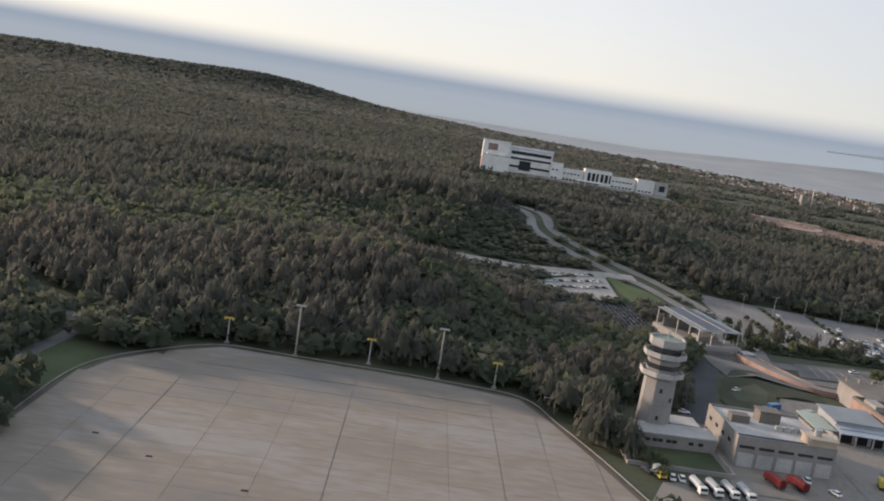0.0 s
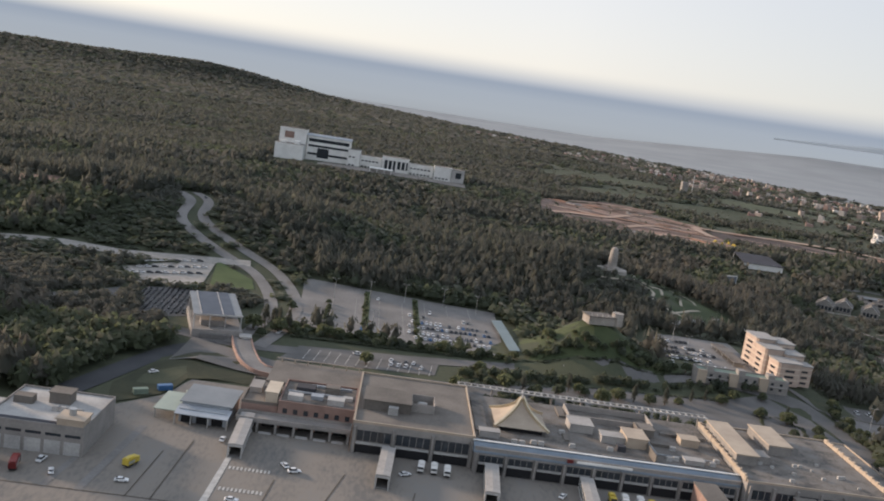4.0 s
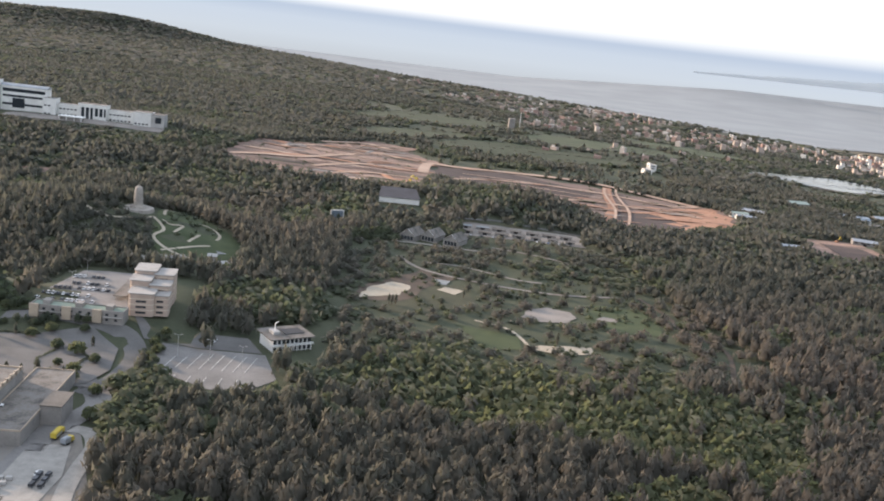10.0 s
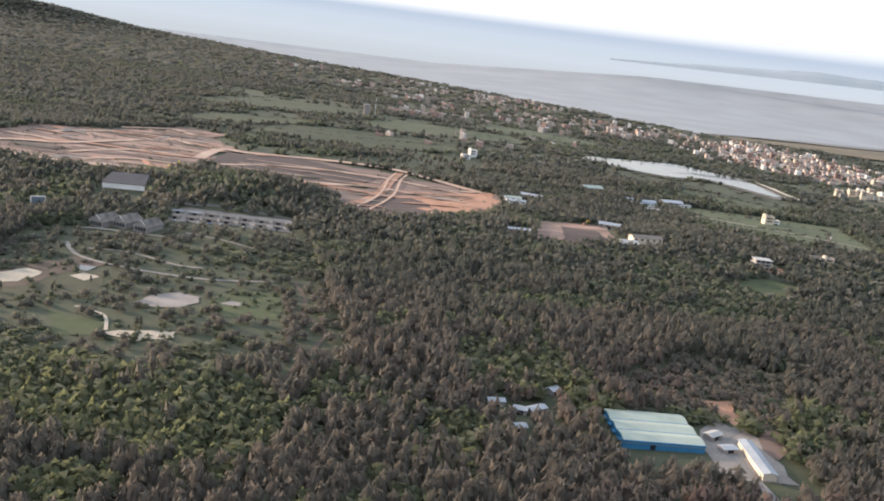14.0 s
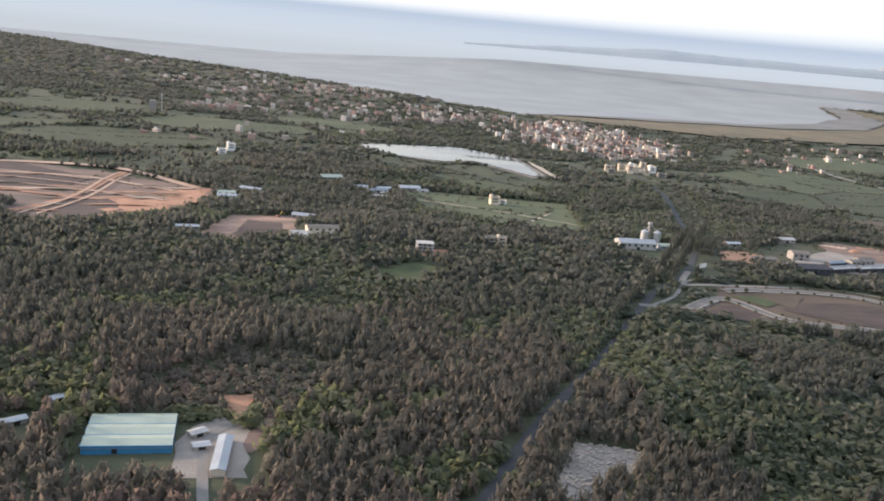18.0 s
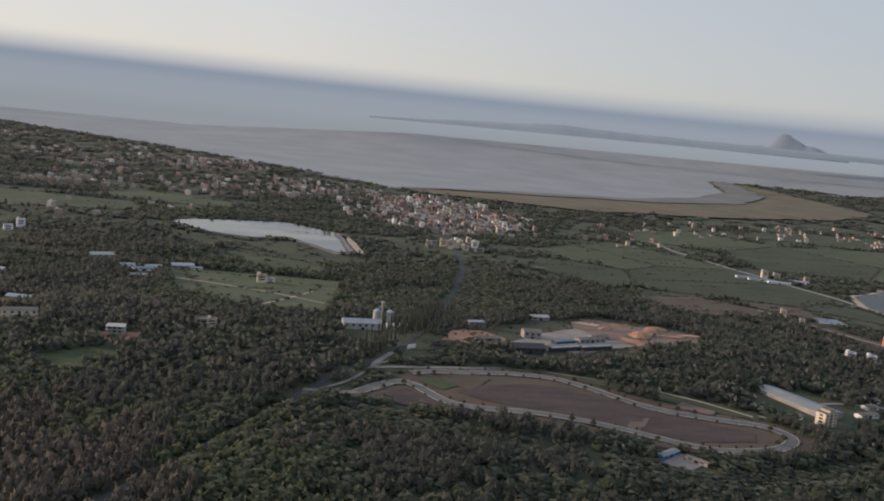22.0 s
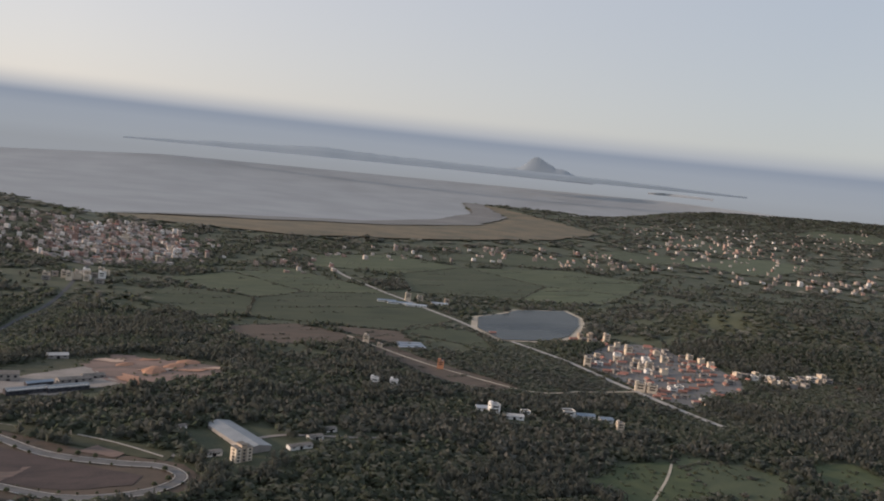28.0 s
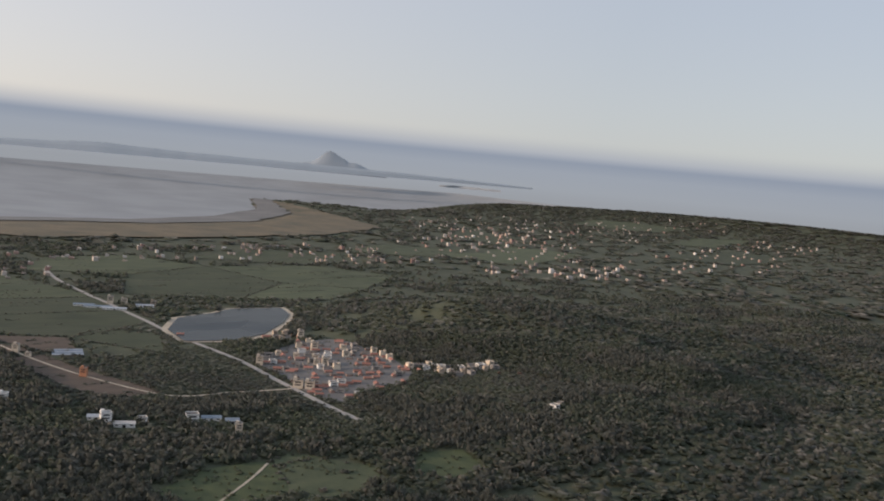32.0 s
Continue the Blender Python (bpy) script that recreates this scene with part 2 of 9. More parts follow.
M["roofblue"] = mat("blue_grey_metal_roof", (0.20, 0.24, 0.285), (0.15, 0.185, 0.22), 0.15, 2, rough=0.45, metal=0.3)
M["roofslate"] = mat("slate_blue_metal_roof", (0.075, 0.09, 0.115), (0.055, 0.067, 0.088), 0.2, 2, rough=0.55)
M["roofgreen"] = mat("pale_green_metal_roof", (0.33, 0.375, 0.315), (0.27, 0.31, 0.265), 0.1, 1.5, rough=0.5)
M["greenroof2"] = mat("dull_green_roof", (0.20, 0.25, 0.20), (0.13, 0.17, 0.135), 0.15, 1.5, rough=0.6)
M["hangroof"] = mat("grey_hangar_roof", (0.22, 0.235, 0.245), (0.17, 0.185, 0.195), 0.1, 1.5, rough=0.55)
M["bluewall"] = mat("bright_blue_sheeting", (0.05, 0.20, 0.36), (0.04, 0.15, 0.28), 0.3, 3, rough=0.45)
M["teal"] = mat("teal_metal_roof", (0.155, 0.20, 0.215), (0.12, 0.16, 0.172), 0.15, 2, rough=0.5)
M["shedmetal"] = mat("pale_metal_sheeting", (0.36, 0.385, 0.41), (0.28, 0.30, 0.325), 0.12, 1.5, rough=0.5, metal=0.2, vary=0.15)
M["glass"] = mat("dark_window_glass", (0.035, 0.042, 0.05), (0.025, 0.03, 0.036), 0.5, 4, rough=0.12, spec=0.6)
# near-black panels stand for the shade in openings; doors and gratings use it too
M["dark"] = mat("dark_opening", (0.02, 0.02, 0.022), None, 0.5, 3)
M["steel"] = mat("galvanised_steel", (0.45, 0.46, 0.46), (0.34, 0.35, 0.35), 0.5, 5, rough=0.45, metal=0.5)
# the low sun's gold on the roof ridges is put into this colour
M["gold"] = mat("gold_ridge_cladding", (0.62, 0.53, 0.38), (0.50, 0.42, 0.29), 0.4, 4, rough=0.3, metal=0.6)
M["red"] = mat("red_vehicle_paint", (0.13, 0.02, 0.02), (0.10, 0.016, 0.016), 1, 6, rough=0.35)
M["carpaint"] = mat("pale_car_paint", (0.68, 0.68, 0.68), (0.60, 0.60, 0.60), 1, 6, rough=0.3, vary=0.1)
M["cardark"] = mat("dark_car_paint", (0.05, 0.055, 0.065), (0.03, 0.033, 0.04), 1, 6, rough=0.3, vary=0.3)
M["carblue"] = mat("blue_car_paint", (0.05, 0.13, 0.28), (0.04, 0.10, 0.22), 1, 6, rough=0.3)
M["tyre"] = mat("black_rubber", (0.025, 0.025, 0.025), None, 1, 6)
M["bark"] = mat("grey_brown_bark", (0.16, 0.12, 0.09), (0.09, 0.07, 0.055), 0.8, 8)
M["rock"] = mat("grey_granite", (0.36, 0.33, 0.29), (0.23, 0.21, 0.19), 0.15, 1.2, bump=0.3)
M["net"] = mat("dark_shade_net", (0.06, 0.06, 0.07), (0.045, 0.045, 0.05), 0.1, 2)
# distance haze is put into the base colours of these three
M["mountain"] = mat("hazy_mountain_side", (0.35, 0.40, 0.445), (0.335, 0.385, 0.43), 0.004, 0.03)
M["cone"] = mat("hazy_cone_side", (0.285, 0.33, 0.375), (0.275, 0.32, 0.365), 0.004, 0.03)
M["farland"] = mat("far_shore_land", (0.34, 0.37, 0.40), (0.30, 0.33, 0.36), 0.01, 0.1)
# leaf colours are greyed and blued to take in the haze
M["wood"] = leaf_mat("casuarina_leaves", [(0.0, (0.084, 0.092, 0.073)), (0.35, (0.108, 0.111, 0.086)), (0.6, (0.132, 0.122, 0.098)), (0.85, (0.150, 0.128, 0.104)), (1.0, (0.19, 0.13, 0.112))])
M["broad"] = leaf_mat("broad_leaves", [(0.0, (0.076, 0.092, 0.062)), (0.5, (0.105, 0.124, 0.072)), (1.0, (0.150, 0.162, 0.078))])





def island_mat(name, stops):
    """A different plain colour for each loose piece."""
    m, t, p = nodes_of(name)
    g, ramp = t.nodes.new("ShaderNodeNewGeometry"), t.nodes.new("ShaderNodeValToRGB")
    ramp.color_ramp.interpolation = "CONSTANT"
    el = ramp.color_ramp.elements
    el[0].color, el[1].color, el[1].position = (*stops[0], 1), (*stops[-1], 1), 1 - 1 / len(stops)
    for i, colour in enumerate(stops[1:-1], 1):
        el.new(i / len(stops)).color = (*colour, 1)
    t.links.new(g.outputs["Random Per Island"], ramp.inputs[0])
    t.links.new(ramp.outputs[0], p.inputs["Base Color"])
    p.inputs["Roughness"].default_value = 0.8
    return m


M["farhouse"] = island_mat("village_render", [(0.60, 0.57, 0.53), (0.44, 0.40, 0.36), (0.34, 0.285, 0.245), (0.25, 0.21, 0.185), (0.26, 0.165, 0.14), (0.38, 0.315, 0.27), (0.21, 0.18, 0.16), (0.31, 0.215, 0.18)])


def water_mat(name, deep, rough, size):
    m, t, p = nodes_of(name)
    co, n, bp = t.nodes.new("ShaderNodeTexCoord"), t.nodes.new("ShaderNodeTexNoise"), t.nodes.new("ShaderNodeBump")
    n.inputs["Scale"].default_value, n.inputs["Detail"].default_value = 1 / size, 6
    bp.inputs["Strength"].default_value, bp.inputs["Distance"].default_value = 0.15, size * 0.03
    t.links.new(co.outputs["Object"], n.inputs["Vector"])
    t.links.new(n.outputs["Fac"], bp.inputs["Height"])
    t.links.new(bp.outputs[0], p.inputs["Normal"])
    n2, ramp = t.nodes.new("ShaderNodeTexNoise"), t.nodes.new("ShaderNodeValToRGB")
    n2.inputs["Scale"].default_value, n2.inputs["Detail"].default_value = 0.0025, 4
    t.links.new(co.outputs["Object"], n2.inputs["Vector"])
    t.links.new(n2.outputs["Fac"], ramp.inputs[0])
    ramp.color_ramp.elements[0].position, ramp.color_ramp.elements[1].position = 0.35, 0.65
    ramp.color_ramp.elements[0].color, ramp.color_ramp.elements[1].color = (*[v * 0.85 for v in deep], 1), (*deep, 1)
    t.links.new(ramp.outputs[0], p.inputs["Base Color"])
    p.inputs["Roughness"].default_value, p.inputs["IOR"].default_value = rough, 1.33
    return m


# pale base colour carries haze and sky glare; true reflection is turned down
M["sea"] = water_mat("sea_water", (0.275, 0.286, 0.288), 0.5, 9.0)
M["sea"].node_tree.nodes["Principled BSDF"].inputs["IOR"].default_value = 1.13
M["lake"] = water_mat("lake_water", (0.06, 0.07, 0.075), 0.12, 2.0)
M["lake"].node_tree.nodes["Principled BSDF"].inputs["IOR"].default_value = 1.2
M["reservoirw"] = water_mat("reservoir_water", (0.04, 0.05, 0.058), 0.2, 3.0)
M["reservoirw"].node_tree.nodes["Principled BSDF"].inputs["IOR"].default_value = 1.06
M["pondw"] = water_mat("pond_water", (0.10, 0.10, 0.09), 0.08, 0.8)

# ---- lie of the land ----
SEA = -42.0
HILLS = [(300, 1240, 24, 330, 200), (60, 1280, 10, 300, 250), (100, 720, 26, 230, 105), (410, 700, 22, 80, 75), (371, 503, 26, 30, 25), (-20, 440, 20, 75, 60), (165, 392, 4.5, 15, 18), 
 (-140, 520, 12, 120, 110), (-150, 950, 26, 320, 260), (1430, 410, 10, 210, 110), (2715, 650, -4, 170, 150), (640, 990, 10, 240, 130), 
 (1180, 880, 8, 300, 220), (765, 985, 9, 75, 60), (1560, 760, 14, 420, 330), (1990, 640, 12, 300, 300), (3550, 850, 86, 420, 420), (3050, 330, 30, 250, 200), (-3000, 7500, 130, 1800, 1500), (-1800, 8600, 45, 1200, 1200), (-1500, 8300, 78, 800, 900), (15500, 6500, 120, 4500, 3500)]
COAST = np.array([(-30000, 24000), (-6000, 13500), (-2300, 10000), (0, 8800), (1000, 6500), (1350, 5900), (1700, 5250), (2100, 4500), (2300, 4050), (2450, 3620), (3200, 3880),
                  (3900, 4000), (4600, 4420), (5400, 5250), (6350, 6900), (6900, 7100), (7300, 6200), (8600, 7000), (12000, 9500), (17000, 9500), (21000, 5000), (23000, 0), (60000, -6000)], float)


def smooth(t):
    t = np.clip(t, 0, 1)
    return t * t * (3 - 2 * t)


def vnoise(x, y, seed=0):
    """Smooth noise from 0 to 1 over arrays; one unit is one cell."""
    x, y = np.asarray(x, float), np.asarray(y, float)
    xi, yi = np.floor(x), np.floor(y)
    fx, fy = smooth(x - xi), smooth(y - yi)

    def h(a, b):
        v = np.sin(a * 127.1 + b * 311.7 + seed * 74.7) * 43758.5453
        return v - np.floor(v)
    return (h(xi, yi) * (1 - fx) + h(xi + 1, yi) * fx) * (1 - fy) + (h(xi, yi + 1) * (1 - fx) + h(xi + 1, yi + 1) * fx) * fy


def land(x, y):
    """Height of the ground, before the far parts are drawn in."""
    x, y = np.asarray(x, float), np.asarray(y, float)
    z = -24 * smooth((0.75 * x + 0.65 * y - 2000) / 1500)
    for hx, hy, h, sx, sy in HILLS:
        z = z + h * np.exp(-((x - hx) / sx) ** 2 - ((y - hy) / sy) ** 2)
    z = z + 8 * np.exp(-((x - 458) / 50) ** 6 - ((y - 520) / 66) ** 6)          # raised court of the offices
    wild = smooth((y - 330) / 200) * smooth((np.abs(x - 300) - 330) / 150)
    z = z + wild * 5 * (vnoise(x / 130, y / 130, 3) - 0.5)
    z = z + (34 * (vnoise(x / 260, y / 190, 5) - 0.35) + 16 * (vnoise(x / 95, y / 80, 6) - 0.4)) * smooth((x - 2990) / 200) * (1 - smooth((y - 1000) / 250)) * (1 - smooth((x - 5000) / 900))
    off = np.interp(x, COAST[:, 0], COAST[:, 1]) + 60 * (vnoise(x / 220, y / 900, 8) - 0.5) - y
    z = SEA + 1 + (z - SEA - 1) * smooth(off / 700)
    return np.where(off > 0, z, SEA - 6 * smooth(-off / 120) - 0.05 * np.maximum(-off - 120, 0))


def off_line(x, y):
    """Distance from the straight line of flight, and its nearest point."""
    t = np.clip((x * 1900 - y * 440) / (1900 ** 2 + 440 ** 2), 0, 1)
    return np.hypot(x - 1900 * t, y + 440 * t), 1900 * t, -440 * t, 104 + 245 * t


NEAR, REACH = 5000.0, 3600.0


def fold(x, y, z):
    """Land and sea far off are drawn in and lifted, so that the horizon comes within the camera's reach. Gives the place and its shrinking."""
    x, y, z = np.asarray(x, float), np.asarray(y, float), np.asarray(z, float)
    d, cx, cy, cz = off_line(x, y)
    k = np.where(d > NEAR, (NEAR + REACH * (1 - np.exp(-np.maximum(d - NEAR, 0) / REACH))) / np.maximum(d, 1), 1.0)
    return cx + (x - cx) * k, cy + (y - cy) * k, cz + (z - cz) * k, k


def mesh_from(name, verts, faces, material, smooth_faces=False):
    me = bpy.data.meshes.new(name)
    me.from_pydata([tuple(map(float, v)) for v in verts], [], faces)
    me.materials.append(material)
    if smooth_faces:
        me.polygons.foreach_set("use_smooth", [True] * len(me.polygons))
    return me


def steps(a, b, first, growth, most):
    out, s = [a], first
    sign = 1 if b > a else -1
    while abs(out[-1] - b) > s:
        out.append(out[-1] + sign * s)
        s = min(s * growth, most)
    return out + [b]


def grid_sheet(name, xs, ys, height, material):
    gx, gy = np.meshgrid(xs, ys)
    px, py, pz, _ = fold(gx, gy, height(gx, gy))
    nx, ny = len(xs), len(ys)
    i = (np.arange(ny - 1)[:, None] * nx + np.arange(nx - 1)[None, :]).ravel()
    quads = np.stack([i, i + 1, i + 1 + nx, i + nx], 1)
    me = bpy.data.meshes.new(name)
    me.from_pydata(np.stack([px.ravel(), py.ravel(), pz.ravel()], 1).tolist(), [], quads.tolist())
    me.polygons.foreach_set("use_smooth", [True] * len(me.polygons))
    me.materials.append(material)
    return new(name, me)


XS = steps(-700, -26000, 30, 1.12, 1500)[:0:-1] + list(np.arange(-700, 3900, 20)) + steps(3900, 40000, 25, 1.10, 1500)
YS = steps(-300, -9000, 30, 1.2, 1500)[:0:-1] + list(np.arange(-300, 1700, 20)) + steps(1700, 24000, 25, 1.06, 900)
tagged(grid_sheet("ground", XS, YS, land, M["ground"]), "rolling scrub-covered ground reaching down to the coast", "ground", kind="structure")
SX = steps(0, -15000, 300, 1.1, 1500)[:0:-1] + list(np.arange(0, 5000, 150)) + steps(5000, 17000, 200, 1.1, 1500)
SY = steps(2600, -4000, 300, 1.2, 1200)[:0:-1] + steps(2600, 15000, 60, 1.1, 1200)
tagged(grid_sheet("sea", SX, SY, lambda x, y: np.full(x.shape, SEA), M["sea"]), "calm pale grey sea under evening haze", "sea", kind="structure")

# ---- helpers for things ----
CLEAR = []          # outlines that trees keep out of
WAYS = []           # lines of road that trees keep off: points and half width


def thing(name, x, y, rot=0.0, label="", category="", group="", z=None, kind=""):
    """An Empty that stands on the ground; its parts hang under it."""
    px, py, pz, k = fold(x, y, land(x, y) if z is None else z)
    ob = new(name)
    ob.empty_display_size = 1
    ob.matrix_world = pose(float(px), float(py), float(pz), 0, 0, rot) @ Matrix.Scale(float(k), 4)
    return tagged(ob, label, category, group, kind)


def part(name, bm, material, parent=None, label=""):
    me = bpy.data.meshes.new(name)
    bm.normal_update()
    bm.to_mesh(me)
    bm.free()
    me.materials.append(material)
    ob = new(name, me)
    ob.parent = parent
    return tagged(ob, label)


def again(ob, x=0.0, y=0.0, z=0.0, rz=0.0, parent=None):
    """Another part on the same mesh."""
    o = new(ob.name.split(".")[0], ob.data)
    o.parent = parent or ob.parent
    o.matrix_basis = pose(x, y, z, 0, 0, rz)
    return o


def bx(bm, x0, y0, z0, x1, y1, z1):
    v = [bm.verts.new(p) for p in ((x0, y0, z0), (x1, y0, z0), (x1, y1, z0), (x0, y1, z0), (x0, y0, z1), (x1, y0, z1), (x1, y1, z1), (x0, y1, z1))]
    for f in ((3, 2, 1, 0), (4, 5, 6, 7), (0, 1, 5, 4), (1, 2, 6, 5), (2, 3, 7, 6), (3, 0, 4, 7)):
        bm.faces.new([v[i] for i in f])
    return bm


def box(x0, y0, z0, x1, y1, z1, more=()):
    bm = bx(bmesh.new(), x0, y0, z0, x1, y1, z1)
    for b in more:
        bx(bm, *b)
    return bm


def ring(r, n, z, cx=0.0, cy=0.0, turn=0.0):
    return [(cx + r * math.cos(turn + 2 * math.pi * i / n), cy + r * math.sin(turn + 2 * math.pi * i / n), z) for i in range(n)]


def loft(rings, bm=None, cap=True):
    """A skin over rings of equally many points, closed at both ends."""
    bm = bm or bmesh.new()
    rows = [[bm.verts.new(p) for p in r] for r in rings]
    n = len(rows[0])
    for a, b in zip(rows, rows[1:]):
        for i in range(n):
            bm.faces.new((a[i], a[(i + 1) % n], b[(i + 1) % n], b[i]))
    if cap:
        bm.faces.new(rows[0][::-1])
        bm.faces.new(rows[-1])
    return bm


def cyl(r0, r1, z0, z1, n=10, cx=0.0, cy=0.0, bm=None):
    return loft([ring(r0, n, z0, cx, cy), ring(r1, n, z1, cx, cy)], bm)


def slab(points, z0, z1, bm=None):
    return loft([[(x, y, z0) for x, y in points], [(x, y, z1) for x, y in points]], bm)


def bar(bm, a, b, r=0.15, n=4):
    a, b = Vector(a), Vector(b)
    q = (b - a).to_track_quat("Z", "Y")
    rows = [[tuple(c + q @ Vector((r * math.cos(2 * math.pi * (i + .5) / n), r * math.sin(2 * math.pi * (i + .5) / n), 0))) for i in range(n)] for c in (a, b)]
    return loft(rows, bm)


def gable(x0, y0, x1, y1, z0, z1, over=0.5, thick=0.3):
    """A pitched roof with its ridge along x."""
    ym = (y0 + y1) / 2
    rows = []
    for x in (x0 - over, x1 + over):
        rows.append([(x, y0 - over, z0), (x, ym, z1), (x, y1 + over, z0), (x, y1 + over, z0 + thick), (x, ym, z1 + thick), (x, y0 - over, z0 + thick)])
    return loft(rows)


def gable_body(x0, y0, x1, y1, z0, z1, z2):
    ym = (y0 + y1) / 2
    rows = [[(x, y0, z0), (x, y1, z0), (x, y1, z1), (x, ym, z2), (x, y0, z1)] for x in (x0, x1)]
    return loft(rows)


def wavy(points, rough, step, seed=0):
    """An outline with a ragged edge."""
    out, rng = [], random.Random(seed)
    for (ax, ay), (bx_, by) in zip(points, points[1:] + points[:1]):
        n = max(1, int(math.hypot(bx_ - ax, by - ay) / step))
        for i in range(n):
            out.append((ax + (bx_ - ax) * i / n + rng.uniform(-rough, rough), ay + (by - ay) * i / n + rng.uniform(-rough, rough)))
    return out


def sheet(name, points, material, lift=0.3, label="", category="", rough=0.0, step=20.0, clear=True, kind="structure", cut=40.0, group=""):
    """A piece of ground laid over the land."""
    if clear:
        CLEAR.append(points)
    if rough:
        points = wavy(points, rough, step, len(bpy.data.objects))
    bm = bmesh.new()
    bm.faces.new([bm.verts.new((x, y, 0)) for x, y in points])
    xs, ys = [p[0] for p in points], [p[1] for p in points]
    far = max(1.0, float(off_line(np.array(sum(xs) / len(xs)), np.array(sum(ys) / len(ys)))[0]) / 1200)
    for lo, hi, axis in ((min(xs), max(xs), Vector((1, 0, 0))), (min(ys), max(ys), Vector((0, 1, 0)))):
        c = (math.floor(lo / cut / far) + 1) * cut * far
        while c < hi:
            bmesh.ops.bisect_plane(bm, geom=bm.verts[:] + bm.edges[:] + bm.faces[:], plane_co=axis * c, plane_no=axis)
            c += cut * far
    bmesh.ops.triangulate(bm, faces=[f for f in bm.faces if len(f.verts) > 4])
    for v in bm.verts:
        px, py, pz, _ = fold(v.co.x, v.co.y, land(v.co.x, v.co.y) + lift * far)
        v.co = (float(px), float(py), float(pz))
    for f in bm.faces:
        if f.normal.z < 0:
            f.normal_flip()
    bm.normal_update()
    for f in bm.faces:
        if f.normal.z < 0:
            f.normal_flip()
    ob = part(name, bm, material)
    return tagged(ob, label, category, group, kind)


def curve_points(pts, per=8, closed=False):
    out, n = [], len(pts)
    for i in range(n if closed else n - 1):
        p0, p1, p2, p3 = [Vector(pts[j % n] if closed else pts[min(max(j, 0), n - 1)]) for j in (i - 1, i, i + 1, i + 2)]
        for k in range(per):
            t = k / per
            out.append(tuple(0.5 * ((2 * p1) + (p2 - p0) * t + (2 * p0 - 5 * p1 + 4 * p2 - p3) * t * t + (3 * p1 - p0 - 3 * p2 + p3) * t ** 3)))
    return out + [out[0] if closed else tuple(pts[-1])]


def road(name, pts, width, material, lift=0.45, label="", category="road", closed=False, per=8, keep=2.0, side=0.0, kind="structure", thick=0.0):
    """A ribbon of road along a line; side moves it off the line."""
    line = curve_points(pts, per, closed)
    if keep is not None and not side:
        WAYS.append((line, width / 2 + keep))
    bm, prev, n = bmesh.new(), None, len(line)
    for i, p in enumerate(line):
        a, b = line[max(i - 1, 0)], line[min(i + 1, n - 1)]
        if closed and i in (0, n - 1):
            a, b = line[-2], line[1]
        d = Vector((b[0] - a[0], b[1] - a[1]))
        if d.length < 1e-6:
            continue
        d.normalize()
        nx, ny = -d.y, d.x
        row = []
        for s, up in ((side - width / 2, 0), (side - width / 2, thick), (side + width / 2, thick), (side + width / 2, 0)) if thick else ((side - width / 2, 0), (side + width / 2, 0)):
            x, y = p[0] + nx * s, p[1] + ny * s
            px, py, pz, _ = fold(x, y, land(x, y) + lift + up)
            row.append(bm.verts.new((float(px), float(py), float(pz))))
        if prev:
            for k in range(len(row) - 1):
                bm.faces.new((prev[k + 1], prev[k], row[k], row[k + 1]) if thick else (prev[k], row[k], row[k + 1], prev[k + 1])[::-1])
        prev = row
    bm.normal_update()
    bmesh.ops.recalc_face_normals(bm, faces=bm.faces[:])
    if bm.faces and sum(f.normal.z for f in bm.faces) < 0:
        bmesh.ops.reverse_faces(bm, faces=bm.faces[:])
    return tagged(part(name, bm, material), label, category, kind=kind)


def keep_off(x0, y0, x1, y1):
    """No trees stand on the plot, nor close in front of it."""
    CLEAR.append([(x0, y0 - 11), (x1, y0 - 11), (x1, y1), (x0, y1)])


# ---- aprons, roads and open ground ----
APRON = [(-106, 235), (-106, 278), (-100, 300), (-86, 318), (-68, 331), (-40, 330), (15, 328), (47, 323), (58, 300), (68, 272), (78, 240), (84, 150), (-104, 150)]
sheet("apron", APRON, M["joint"], 0.12, "pale stained concrete aircraft apron with long joints", "apron")
sheet("apron", [(84, 150), (78, 244), (86, 262), (110, 268), (112, 330), (140, 333), (158, 354), (166, 374), (196, 378), (240, 380), (488, 350), (500, 318), (512, 284), (540, 150)], M["apronpave"], 0.08, "grey concrete apron in front of the terminal", "apron")
sheet("grass_verge", [(-123, 262), (-107, 262), (-100, 302), (-120, 318), (-124, 300)], M["grass"], 0.15, "strip of dull grass beside the apron", "grass", rough=1.0, step=8)
road("road", [(-119, 180), (-119, 258), (-124, 292), (-122, 328), (-141, 352), (-163, 376), (-200, 395)], 6, M["asphalt"], 0.2, "narrow pale service road into the wood")
# car parks and roads behind the terminal
sheet("car_park", [(189, 592), (320, 582), (318, 482), (197, 492)], M["paving"], 0.2, "grey paved car park with tree rows", "car park")
sheet("car_park", [(204, 452), (280, 464), (276, 433), (196, 424)], M["asphalt"], 0.2, "small asphalt car park behind the terminal", "car park")
sheet("forecourt", [(150, 395), (240, 392), (486, 388), (480, 402), (280, 424), (195, 420), (150, 440)], M["asphalt"], 0.55, "asphalt forecourt behind the terminal", "forecourt", cut=18)
road("road", [(140, 448), (185, 440), (263, 455), (327, 468), (415, 474), (470, 464), (490, 440), (490, 405), (480, 380)], 12, M["asphalt"], 0.3, "two-lane road curving round the terminal")
road("road", [(486, 342), (495, 340), (501, 327), (501, 309), (502, 287), (508, 255)], 7, M["kerb"], 0.3, "pale curving service lane beside the wood", keep=1)
